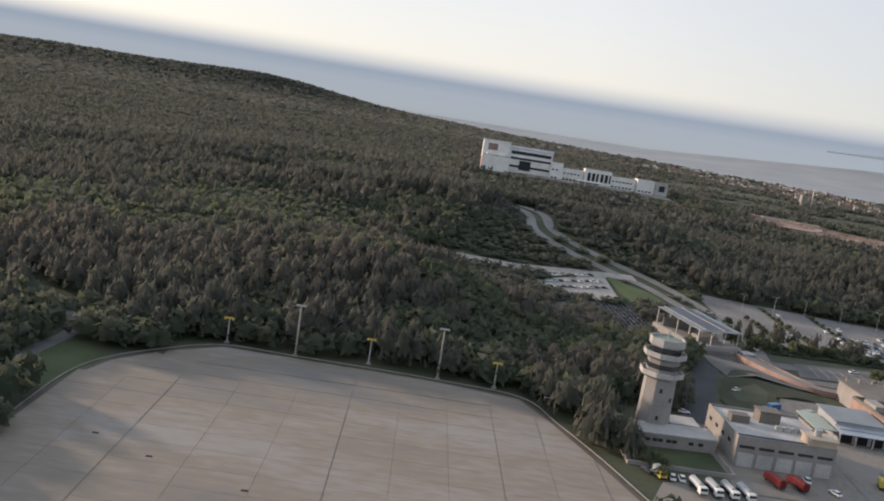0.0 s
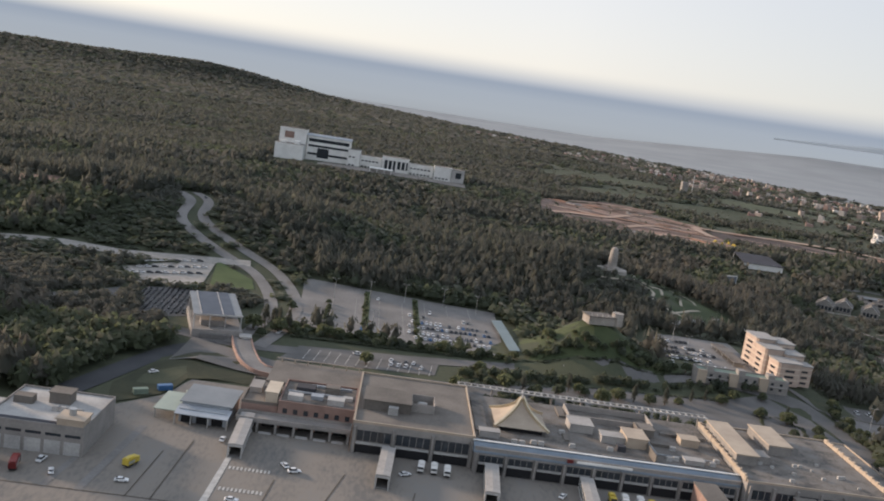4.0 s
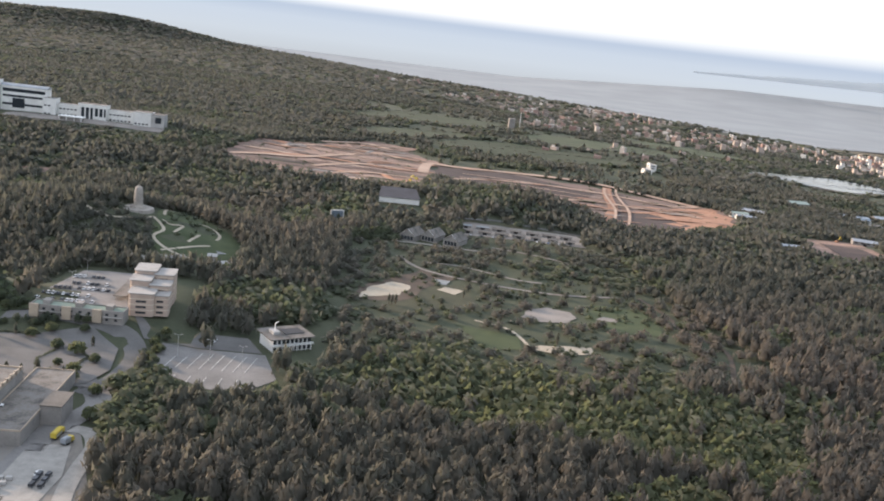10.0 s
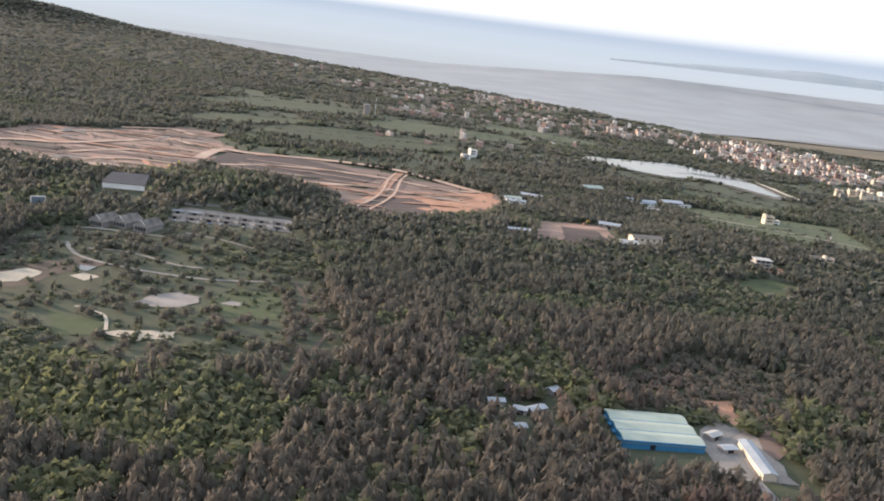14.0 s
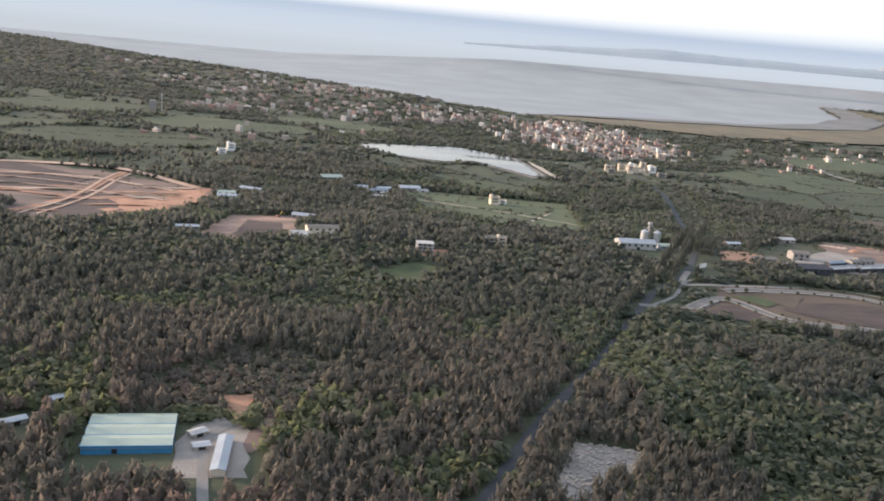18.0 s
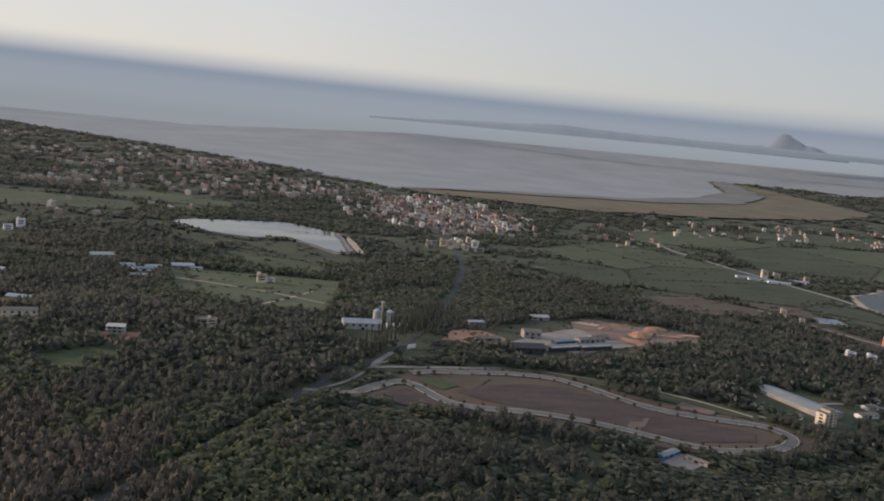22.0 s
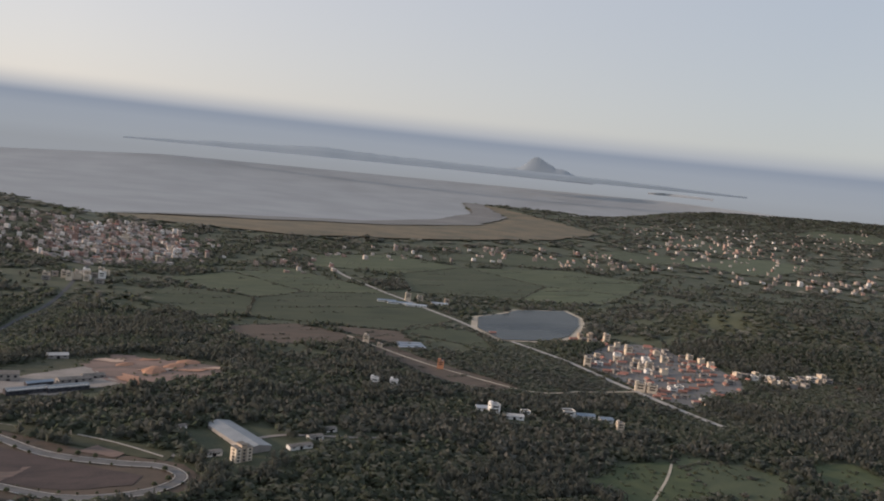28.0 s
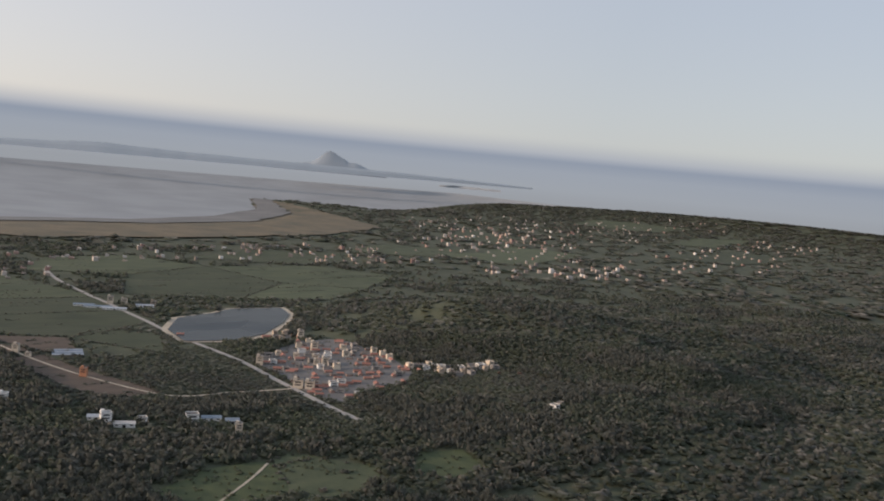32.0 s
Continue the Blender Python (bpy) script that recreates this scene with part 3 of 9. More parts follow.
sheet("forecourt", [(290, 428), (369, 450), (436, 452), (460, 462), (480, 442), (484, 412), (478, 392), (450, 390), (300, 402)], M["asphalt"], 0.8, "asphalt forecourt roads behind the terminal", "forecourt", cut=18)
road("road", [(478, 395), (490, 372), (484, 350), (478, 330), (476, 270)], 12, M["paving"], 0.3, "pale service road beside the terminal")
road("road", [(170, 440), (178, 487), (176, 530), (158, 580), (129, 610), (103, 636), (85, 662), (82, 700), (66, 726)], 8, M["paving"], 0.45, "pale lane of a winding divided road")
road("road", [(184, 440), (192, 487), (190, 540), (171, 590), (141, 622), (114, 648), (99, 670), (95, 704), (78, 732)], 8, M["paving"], 0.45, "pale lane of a winding divided road")
road("road", [(-30, 562), (-5, 577), (22, 585), (68, 584), (108, 592), (150, 600)], 11, M["kerb"], 0.45, "pale lane through the wood")
road("road", [(115, 326), (124, 352), (135, 385), (148, 417), (164, 436)], 12, M["newasphalt"], 0.3, "dark asphalt slip road behind the fire station")
sheet("grass_mound", [(135, 360), (147, 393), (162, 418), (178, 424), (191, 402), (189, 380), (165, 373), (158, 356), (141, 340)], M["bankdark"], 0.5, "dark olive grassed bank beside the slip road", "grass", rough=2, step=8)
sheet("motorcycle_park", [(102, 525), (131, 533), (140, 477), (113, 460)], M["asphalt"], 0.25, "asphalt motorcycle park under the wood", "car park")
sheet("meadow", [(128, 597), (157, 570), (162, 551), (135, 543)], M["lushgrass"], 0.3, "bright green plot beside the curving road", "grass")
sheet("car_park", [(62, 462), (89, 514), (97, 496), (70, 455)], M["asphalt"], 0.25, "small dark car park under the trees", "car park")
sheet("car_park", [(76, 558), (116, 591), (128, 590), (130, 541), (92, 528)], M["kerb"], 0.25, "pale paved parking strip", "car park")
sheet("bare_bank", [(-196, 805), (-143, 823), (-72, 740), (-29, 727), (-21, 703), (-72, 699), (-137, 744)], M["redsoil"], 0.5, "bare pinkish earth bank in the wood", "bare earth", rough=5, step=12)
sheet("meadow", [(-48, 711), (0, 714), (42, 694), (-29, 684)], M["grass"], 0.5, "small bright meadow in the wood", "meadow", rough=4, step=10)
sheet("hillside_lawn", [(335, 481), (371, 477), (406, 480), (410, 505), (400, 535), (371, 543), (340, 535), (328, 505)], M["grass"], 0.35, "rough green grass over a mound", "grass", rough=3, step=8, cut=8)
sheet("car_park", [(410, 480), (424, 566), (478, 570), (472, 478)], M["paving"], 0.25, "grey walled car park beside the office", "car park")
CLEAR.append([(500, 420), (528, 376), (560, 378), (580, 400), (572, 420)])
sheet("car_park", [(494, 455), (505, 418), (536, 398), (556, 402), (568, 418), (558, 454)], M["paving"], 0.3, "grey coach park with white bay lines", "car park")
sheet("car_park", [(478, 482), (545, 480), (556, 456), (490, 456)], M["asphalt"], 0.25, "asphalt yard beside the coach park", "car park")
# park
PARK = [(600, 560), (612, 660), (680, 720), (800, 690), (836, 640), (834, 540), (770, 490), (690, 480)]
sheet("park_lawn", [(796, 635), (830, 624), (828, 556), (790, 558), (776, 590)], M["grass"], 0.3, "bright mown lawn in the park", "lawn", rough=2, step=8)
sheet("park_lawn", [(676, 548), (716, 532), (716, 506), (690, 500)], M["grass"], 0.3, "bright mown lawn in the park", "lawn", rough=2, step=8)
sheet("park_lawn", [(604, 566), (650, 560), (700, 600), (690, 650), (640, 655)], M["drybank"], 0.25, "scrubby lawn round the ponds", "lawn", rough=3, step=8)
# the water's white shine is put in as pale sand colour
sheet("pond", [(606, 588), (614, 616), (634, 642), (648, 632), (640, 606)], M["sand"], 0.5, "pond painted pale for the white shine on its water", "pond", rough=2, step=6)
sheet("pond_bank", [(600, 584), (608, 622), (634, 652), (660, 690), (690, 672), (656, 632), (652, 604), (640, 590)], M["brownfield"], 0.35, "bare brown pond bank", "bank", rough=3, step=8)
sheet("pond", [(668, 630), (676, 640), (690, 634), (680, 622)], M["sand"], 0.45, "pale sandy patch beside the pond", "sand", rough=1.5, step=5)
sheet("plaza", [(726, 578), (736, 602), (752, 612), (768, 604), (770, 588), (758, 572), (738, 570)], M["gravel"], 0.5, "round pale paved plaza", "plaza", rough=1, step=5)
sheet("plaza", [(784, 590), (792, 600), (804, 594), (798, 586)], M["gravel"], 0.5, "small pale paved circle", "plaza", rough=0.6, step=4)
sheet("plaza", [(716, 510), (728, 516), (764, 518), (764, 506), (742, 498)], M["sand"], 0.5, "pale paved terrace at the park edge", "plaza", rough=1.2, step=5)
road("path", [(690, 560), (712, 545), (720, 515)], 2.5, M["sand"], 0.5, "pale winding footpath", "path", keep=1)
road("path", [(640, 730), (660, 690), (700, 668), (760, 655), (820, 660)], 4, M["gravel"], 0.5, "grey park path", "path", keep=1)
road("path", [(838, 662), (847, 612), (845, 578), (861, 532), (842, 468), (836, 430)], 3.5, M["brownfield"], 0.5, "dry stony track through the wood", "track", keep=0.5)
road("path", [(662, 715), (696, 713), (737, 688), (761, 684)], 3, M["gravel"], 0.5, "grey park path", "path", keep=1.5)
road("path", [(732, 791), (771, 768), (798, 750)], 3, M["gravel"], 0.5, "grey park path", "path", keep=1.5)
road("boundary_wall", [(640, 781), (662, 781), (690, 776), (716, 770)], 1.2, M["kerb"], 0.8, "low pale boundary wall before the gabled halls", "wall", keep=2, thick=1.0)
sheet("pond", [(668, 663), (682, 661), (678, 646), (669, 649)], M["pondw"], 0.5, "small pale pond in the park", "pond", rough=1, step=4)
road("road", [(700, 902), (726, 900), (750, 903), (792, 893), (839, 876)], 6, M["asphalt"], 0.5, "grey lane behind the huts", keep=1.5)
# earthworks
SOIL_W = [(417, 1118), (459, 1328), (543, 1503), (624, 1624), (694, 1562), (715, 1348), (693, 1207), (702, 1127), (650, 1035), (529, 1024), (468, 1059)]
SOIL_E = [(693, 1207), (715, 1348), (834, 1374), (968, 1330), (1110, 1207), (1105, 1106), (1064, 1006), (996, 951), (912, 917), (876, 974), (884, 1024), (807, 1102), (743, 1140)]
sheet("earthworks", SOIL_W, M["redsoil"], 1.0, "broad stripped red earth building ground", "earthworks", rough=30, step=40)
sheet("earthworks", SOIL_E, M["brownsoil"], 0.9, "stripped red earth building ground with haul roads", "earthworks", rough=22, step=40)
sheet("earthworks", [(990, 955), (1058, 1010), (1100, 1110), (1104, 1195), (1040, 1185), (975, 1100), (960, 1000)], M["orangesoil"], 1.4, "fresh orange earth at the end of the works", "earthworks", rough=14, step=20)
for pts in ([(703, 1224), (720, 1336), (834, 1348), (948, 1259), (908, 1166), (803, 1128)], [(909, 999), (924, 1089), (979, 1093), (1006, 1003), (955, 945)]):
    sheet("graded_plot", pts, M["darksoil"], 1.5, "level plot of dark graded earth", "earthworks", rough=4, step=20)
for pts, w_ in (([(688, 1225), (706, 1357), (745, 1358), (845, 1367), (983, 1345), (1090, 1210)], 16), ([(709, 1191), (794, 1262), (894, 1268), (966, 1248), (1060, 1180)], 9), ([(789, 1151), (855, 1153), (950, 1158), (1050, 1090)], 11),
               ([(409, 1110), (465, 1152), (529, 1194), (594, 1330)], 9), ([(487, 1261), (540, 1405), (621, 1412), (666, 1355)], 10), ([(540, 1126), (606, 1215), (677, 1228)], 9), ([(565, 1087), (614, 1138), (688, 1150)], 8),
               ([(530, 1500), (600, 1560), (650, 1500)], 14), ([(470, 1300), (560, 1290), (690, 1290)], 7), ([(450, 1080), (530, 1060), (640, 1070)], 8)):
    road("haul_road", pts, w_, M["sandsoil"], 2.2, "pale pinkish haul road over the red earth", "track", keep=0)
for off in (-9, 9):
    road("kerb_line", [(905 + off, 960), (945 + off, 1100), (968 + off, 1240), (985 + off, 1310)], 3.5, M["sandsoil"], 2.9, "pale kerb line of a new street on red earth", "kerb", keep=0)
for dy in (0, 42, 84):
    road("kerb_line", [(735 + dy * 0.2, 1200 + dy), (830, 1196 + dy), (945, 1160 + dy)], 4, M["sandsoil"], 2.7, "pale kerb line of a new street on red earth", "kerb", keep=0)
road("haul_road", [(702, 1108), (763, 1159), (903, 1118), (964, 1095), (1063, 1152)], 12, M["orangesoil"], 1.9, "orange earth haul road", "track")
road("haul_road", [(884, 973), (933, 1098), (963, 1243), (983, 1321)], 14, M["orangesoil"], 2.0, "orange earth haul road", "track")
road("haul_road", [(437, 1133), (539, 1207), (642, 1213), (703, 1246)], 12, M["orangesoil"], 2.0, "orange earth haul road", "track")
road("haul_road", [(491, 1398), (559, 1393), (643, 1399), (713, 1335)], 12, M["orangesoil"], 2.0, "orange earth haul road", "track")
sheet("earthworks", [(1090, 860), (1128, 1004), (1184, 1001), (1210, 1006), (1195, 883), (1125, 842)], M["redsoil"], 0.6, "bare red earth yard", "earthworks", rough=5, step=15)
sheet("graded_plot", [(1125, 874), (1146, 962), (1183, 946), (1181, 878), (1136, 852)], M["darksoil"], 1.0, "level plot of dark graded earth", "earthworks", rough=2, step=15)
# blue shed yard
sheet("yard", [(1070, 345), (1077, 402), (1098, 424), (1116, 400), (1110, 346)], M["gravel"], 0.3, "dusty gravel yard beside the blue shed", "yard", rough=3, step=10)
sheet("bare_bank", [(1110, 375), (1120, 408), (1138, 438), (1134, 405), (1118, 370)], M["brownsoil"], 0.35, "bare orange track edge", "bare earth", rough=3, step=10)
# straight road, junction and loop
# the shadow of the trees along this road is put into its asphalt colour
road("road", [(1150, 210), (1228, 302), (1284, 375), (1370, 474), (1488, 622), (1524, 664), (1604, 741), (1709, 906), (1850, 1198), (1959, 1455), (2095, 1917), (2161, 2139)], 8, M["newasphalt"], 0.5, "straight tree-lined country road, asphalt darkened for tree shade", keep=1.6)
LOOP = [(1534, 614), (1587, 639), (1618, 576), (1691, 544), (1758, 505), (1819, 460), (1881, 456), (1917, 478), (1908, 508), (1869, 528), (1812, 566), (1746, 648), (1645, 669), (1603, 666), (1587, 639)]
sheet("building_plot", [(1521, 604), (1583, 653), (1607, 685), (1687, 690), (1761, 658), (1828, 582), (1927, 513), (1942, 467), (1885, 435), (1810, 446), (1729, 491), (1636, 529), (1604, 563)], M["brownfield"], 0.5, "levelled brown building plots", "plots", rough=3, step=15)
sheet("building_plot", [(1655, 629), (1724, 628), (1765, 599), (1886, 492), (1874, 474), (1818, 478), (1739, 522), (1654, 581), (1631, 610)], M["darksoil"], 0.9, "bare dark brown building plot inside the loop road", "plots", rough=1, step=15)
sheet("building_plot", [(1538, 602), (1585, 623), (1608, 576), (1664, 530), (1615, 545)], M["darksoil"], 0.9, "bare dark brown building plot", "plots", rough=1, step=15)
sheet("grass_verge", [(1601, 650), (1654, 650), (1647, 632), (1620, 615)], M["grass"], 1.0, "patch of grass beside the loop road", "grass", rough=1, step=10)
road("loop_road", LOOP[:-1], 9, M["asphalt"], 1.2, "new grey loop road with pale kerbs", per=8)
WAYS.append(([(1709, 906), (1850, 1198), (1959, 1455), (2095, 1917), (2161, 2139)], 8))
CLEAR.append([(1560, 772), (1680, 772), (1680, 832), (1560, 832)])
for s in (-5.5, 5.5):
    road("kerb", LOOP[:-1], 1.3, M["kerb"], 1.2, "pale kerb and footway of the loop road", "kerb", side=s, thick=0.25)
road("road", [(1486, 625), (1534, 614), (1573, 635)], 8, M["paving"], 1.0, "new grey road joining the loop", per=6)
sheet("building_plot", [(1627, 660), (1645, 610), (1681, 646), (1659, 664)], M["brownfield"], 1.1, "reddish plot marked out in squares", "plots", rough=1, step=12)
sheet("spoil_patch", [(1762, 512), (1776, 532), (1800, 538), (1790, 526), (1772, 508)], M["brownsoil"], 1.1, "patch of fresh orange earth on the plot", "bare earth", rough=1.5, step=6)
sheet("spoil_patch", [(1838, 562), (1862, 572), (1884, 546), (1872, 540), (1850, 556)], M["brownsoil"], 1.3, "patch of fresh orange earth on the plot", "bare earth", rough=1.5, step=6)
sheet("grass_verge", [(1650, 690), (1745, 676), (1840, 612), (1930, 540), (1915, 520), (1830, 590), (1750, 664), (1680, 686)], M["drybank"], 0.9, "rough olive grass behind the loop road", "grass", rough=2, step=12)
road("kerb", [(1850, 604), (1882, 574), (1915, 531)], 1.6, M["kerb"], 1.0, "pale wall line behind the loop road", "kerb", thick=0.6)
road("road", [(1500, 624), (1536, 648), (1570, 690), (1592, 706), (1622, 712)], 4, M["paving"], 1.0, "pale footway round the outer plots", "path")
road("road", [(1604, 739), (1571, 691), (1607, 687), (1742, 671), (1838, 606), (1935, 525)], 7, M["gravel"], 0.7, "grey service lane beside the plots")
# construction yard
sheet("construction_yard", [(1654, 789), (1745, 850), (1856, 927), (2004, 983), (2092, 896), (1983, 777), (1912, 745), (1779, 744)], M["drybank"], 0.5, "scrubby ground of the construction yard", "yard", rough=6, step=20)
sheet("bare_bank", [(1680, 790), (1712, 852), (1760, 860), (1770, 800), (1730, 770)], M["orangesoil"], 0.8, "orange earth at the yard entrance", "bare earth", rough=6, step=12)
sheet("bare_bank", [(1930, 770), (1900, 905), (1970, 978), (2020, 925), (2100, 862), (2040, 800), (1985, 775)], M["brownsoil"], 0.85, "trodden reddish earth beside the works sheds", "bare earth", rough=8, step=15)
for k_, (cx_, cy_, a_, b_) in enumerate(((1945, 800, 14, 40), (1990, 860, 30, 12), (2040, 850, 34, 9), (1950, 930, 22, 14), (2000, 930, 20, 8), (2070, 862, 22, 8))):
    sheet("bare_bank", [(cx_ - a_, cy_), (cx_ - a_ * 0.3, cy_ + b_), (cx_ + a_, cy_ + b_ * 0.3), (cx_ + a_ * 0.2, cy_ - b_)], M["sandsoil" if k_ % 2 else "orangesoil"], 1.5, "pale streak of fresh earth in the yard", "bare earth", rough=5, step=8, clear=False)
sheet("bare_bank", [(1960, 880), (1985, 930), (2030, 890), (2000, 850)], M["brownsoil"], 1.3, "darker trodden earth between heaps", "bare earth", rough=5, step=10)
sheet("construction_yard", [(1752, 781), (1826, 840), (1913, 895), (1928, 778), (1845, 745)], M["gravel"], 0.9, "grey hardstanding of the construction yard", "yard", rough=3, step=20)
# lakes
LAKE = [(1424, 1846), (1480, 1916), (1561, 1941), (1700, 1935), (1789, 1837), (1761, 1665), (1747, 1531), (1720, 1517), (1692, 1595), (1651, 1685), (1573, 1672), (1493, 1717)]
sheet("lake_bank", [(1414, 1847), (1474, 1927), (1556, 1953), (1705, 1947), (1804, 1840), (1777, 1665), (1764, 1517), (1714, 1501), (1681, 1594), (1642, 1675), (1573, 1662), (1487, 1708)], M["gravel"], 0.8, "pale bank round the lake", "bank")
sheet("lake", LAKE, M["lake"], 1.6, "long pale lake behind a belt of trees", "lake", rough=4, step=20)
sheet("dam", [(1763, 1513), (1777, 1665), (1800, 1759), (1793, 1645), (1776, 1508)], M["sand"], 2.5, "pale sandy dam at the lake's end", "dam")
RES = [(2712, 1079), (2741, 1206), (2823, 1324), (2950, 1385), (3016, 1432), (3140, 1405), (3090, 1292), (3004, 1190), (2897, 1097), (2809, 1060)]
sheet("reservoir_bank", [(2701, 1073), (2730, 1215), (2814, 1335), (2942, 1396), (3012, 1446), (3158, 1415), (3104, 1288), (3015, 1181), (2903, 1082), (2809, 1045)], M["sand"], 0.8, "pale bank of the reservoir", "bank")
sheet("reservoir", RES, M["reservoirw"], 1.6, "dark blue-grey reservoir", "reservoir")
# fields
FIELDS = [([(1249, 731), (1302, 765), (1338, 734), (1280, 686)], "grass"), ([(1418, 1266), (1545, 1219), (1617, 1158), (1525, 1013), (1435, 1063)], "field"),
          ([(1493, 1492), (1656, 1385), (1669, 1275), (1535, 1319)], "field"), ([(1398, 1305), (1661, 1211), (1575, 929), (1478, 957), (1396, 1074)], "field"),
          ([(2227, 1794), (2458, 1946), (2539, 1650), (2372, 1530)], "field"), ([(2458, 1946), (2683, 2082), (2789, 1661), (2539, 1650)], "field"),
          ([(2274, 1312), (2372, 1530), (2539, 1650), (2789, 1659), (2766, 1307), (2537, 1160)], "field"), ([(2175, 1291), (2274, 1312), (2372, 1530), (2226, 1668), (2115, 1487)], "field"),
          ([(2205, 1212), (2346, 1232), (2436, 1060), (2241, 1050), (2185, 1112)], "brownfield"), ([(2388, 1223), (2526, 1154), (2495, 1038), (2436, 1060)], "brownfield"),
          ([(2376, 1021), (2435, 1029), (2505, 738), (2426, 734), (2386, 791)], "brownfield"), ([(2526, 1152), (2628, 1253), (2704, 1151), (2630, 984)], "field"),
          ([(2861, 1694), (3019, 2029), (3373, 2212), (3423, 1831), (3137, 1593)], "field"), ([(3373, 2212), (3803, 2226), (3985, 1962), (3630, 1689), (3423, 1831)], "field"),
          ([(3423, 1831), (3630, 1689), (3357, 1500), (3248, 1528), (3137, 1593)], "field"), ([(2749, 2128), (2917, 2406), (3205, 2479), (3373, 2212), (3019, 2029)], "field"),
          ([(2307, 374), (2396, 416), (2478, 411), (2439, 301), (2328, 299)], "grass"), ([(2478, 411), (2515, 416), (2579, 340), (2556, 289), (2459, 261), (2439, 301)], "field"),
          ([(2597, 299), (2656, 348), (2715, 328), (2687, 259), (2618, 250)], "grass"),
          ([(700, 1751), (860, 1902), (1100, 1880), (1160, 1701), (965, 1627), (804, 1645)], "field"), ([(900, 2051), (1050, 2241), (1352, 2220), (1383, 2023), (1120, 1949)], "field"),
          ([(560, 1801), (640, 1961), (840, 2021), (840, 1921), (700, 1780)], "field"), ([(1199, 2324), (1400, 2496), (1643, 2365), (1597, 2235), (1402, 2252)], "field"),
          ([(500, 2201), (700, 2498), (1001, 2460), (900, 2198)], "field"), ([(3401, 2422), (3842, 2681), (4227, 2618), (4030, 2322), (3809, 2248)], "field"), ([(4225, 2712), (4812, 3007), (5190, 2804), (4707, 2514)], "field")]
for pts, kind_ in FIELDS:
    far_field = pts[0][1] > 1700
    sheet({"grass": "meadow", "field": "field", "brownfield": "ploughed_field"}[kind_], pts, M[kind_], 0.5, {"grass": "open green meadow between woods", "field": "green crop field with narrow strips", "brownfield": "ploughed brown field"}[kind_], "field", rough=5, step=25, group="fields")
sheet("mudflat", [(2472, 3645), (3240, 3948), (3952, 4059), (4669, 4491), (5490, 5343), (6488, 7072), (6299, 6159), (5602, 3984), (4717, 3399), (3826, 3092), (3015, 2982), (2603, 3307)], M["drygrass"], 1.2, "brown reed marsh along the bay", "marsh", rough=25, step=120, cut=80)
sheet("mudflat", [(2472, 3666), (3241, 3969), (3955, 4091), (4669, 4515), (5495, 5376), (6490, 7095), (6455, 6709), (5445, 4825), (4666, 4051), (3934, 3841), (3130, 3700)], M["mud"], 2.0, "grey tidal mud at the water's edge", "mud", rough=25, step=120, cut=80)
road("road", [(2836, 2177), (2793, 1925), (2763, 1511), (2730, 1146), (2722, 868), (2695, 619), (2688, 509)], 11, M["kerb"], 1.2, "pale country road past the reservoir", keep=1)
road("road", [(2396, 1119), (2421, 950), (2495, 732), (2608, 715), (2702, 700)], 5, M["sand"], 1.2, "pale farm track", "track", keep=1)
road("road", [(2176, 1253), (2195, 1141), (2208, 1070)], 4, M["sand"], 1.2, "pale farm track", "track", keep=1)
road("road", [(1385, 1205), (1526, 1090), (1628, 959)], 4, M["sand"], 1.0, "pale farm track", "track", keep=1)
road("road", [(1487, 969), (1550, 1052), (1593, 1112)], 4, M["sand"], 1.0, "pale farm track", "track", keep=1)
road("road", [(1371, 877), (1389, 843), (1403, 809)], 5, M["sand"], 0.8, "pale farm track", "track", keep=1)
road("road", [(1088, 300), (1089, 370), (1094, 398), (1112, 414)], 6, M["paving"], 0.5, "grey lane beside the blue shed", keep=1)
sheet("bare_bank", [(1102, 452), (1124, 452), (1112, 412), (1104, 430)], M["orangesoil"], 0.5, "small patch of bare reddish earth", "bare earth", rough=3, step=8)
road("road", [(2002, 554), (2050, 564), (2135, 544), (2210, 541)], 6, M["gravel"], 0.6, "gravel lane between sheds", "track", keep=1)
road("track", [(2328, 299), (2419, 361), (2468, 400)], 3, M["sand"], 0.9, "pale track across the meadow", "track", keep=1)

# ---- the airport ----
def inside_poly(x, y, poly):
    res, (x1, y1) = False, poly[-1]
    for x2, y2 in poly:
        if (y1 > y) != (y2 > y) and x < (x2 - x1) * (y - y1) / (y2 - y1) + x1:
            res = not res
        x1, y1 = x2, y2
    return res


def window_grid(parent, mesh_ob, spots):
    for x, y, z, rz in spots:
        again(mesh_ob, x, y, z, rz, parent)


def pane(w, h, parent, material=None, name="window"):
    """A window pane with a frame, facing -y, its foot in the middle at the origin."""
    return part(name, box(-w / 2, -0.12, 0, w / 2, 0.1, h), material or M["glass"], parent)


def parapet(x0, y0, x1, y1, z0, h=0.9, t=0.35):
    return box(x0, y0, z0, x1, y0 + t, z0 + h, [(x0, y1 - t, z0, x1, y1, z0 + h), (x0, y0 + t, z0, x0 + t, y1 - t, z0 + h), (x1 - t, y0 + t, z0, x1, y1 - t, z0 + h)])


def air_unit(parent, x, y, z, s=1.0):
    p = part("air_conditioner", box(-1.1 * s, -0.7 * s, 0, 1.1 * s, 0.7 * s, 1.3 * s, [(-0.9 * s, -0.5 * s, 1.3 * s, 0.9 * s, 0.5 * s, 1.5 * s)]), M["roofwhite"], parent)
    p.matrix_basis = pose(x, y, z)
    return p


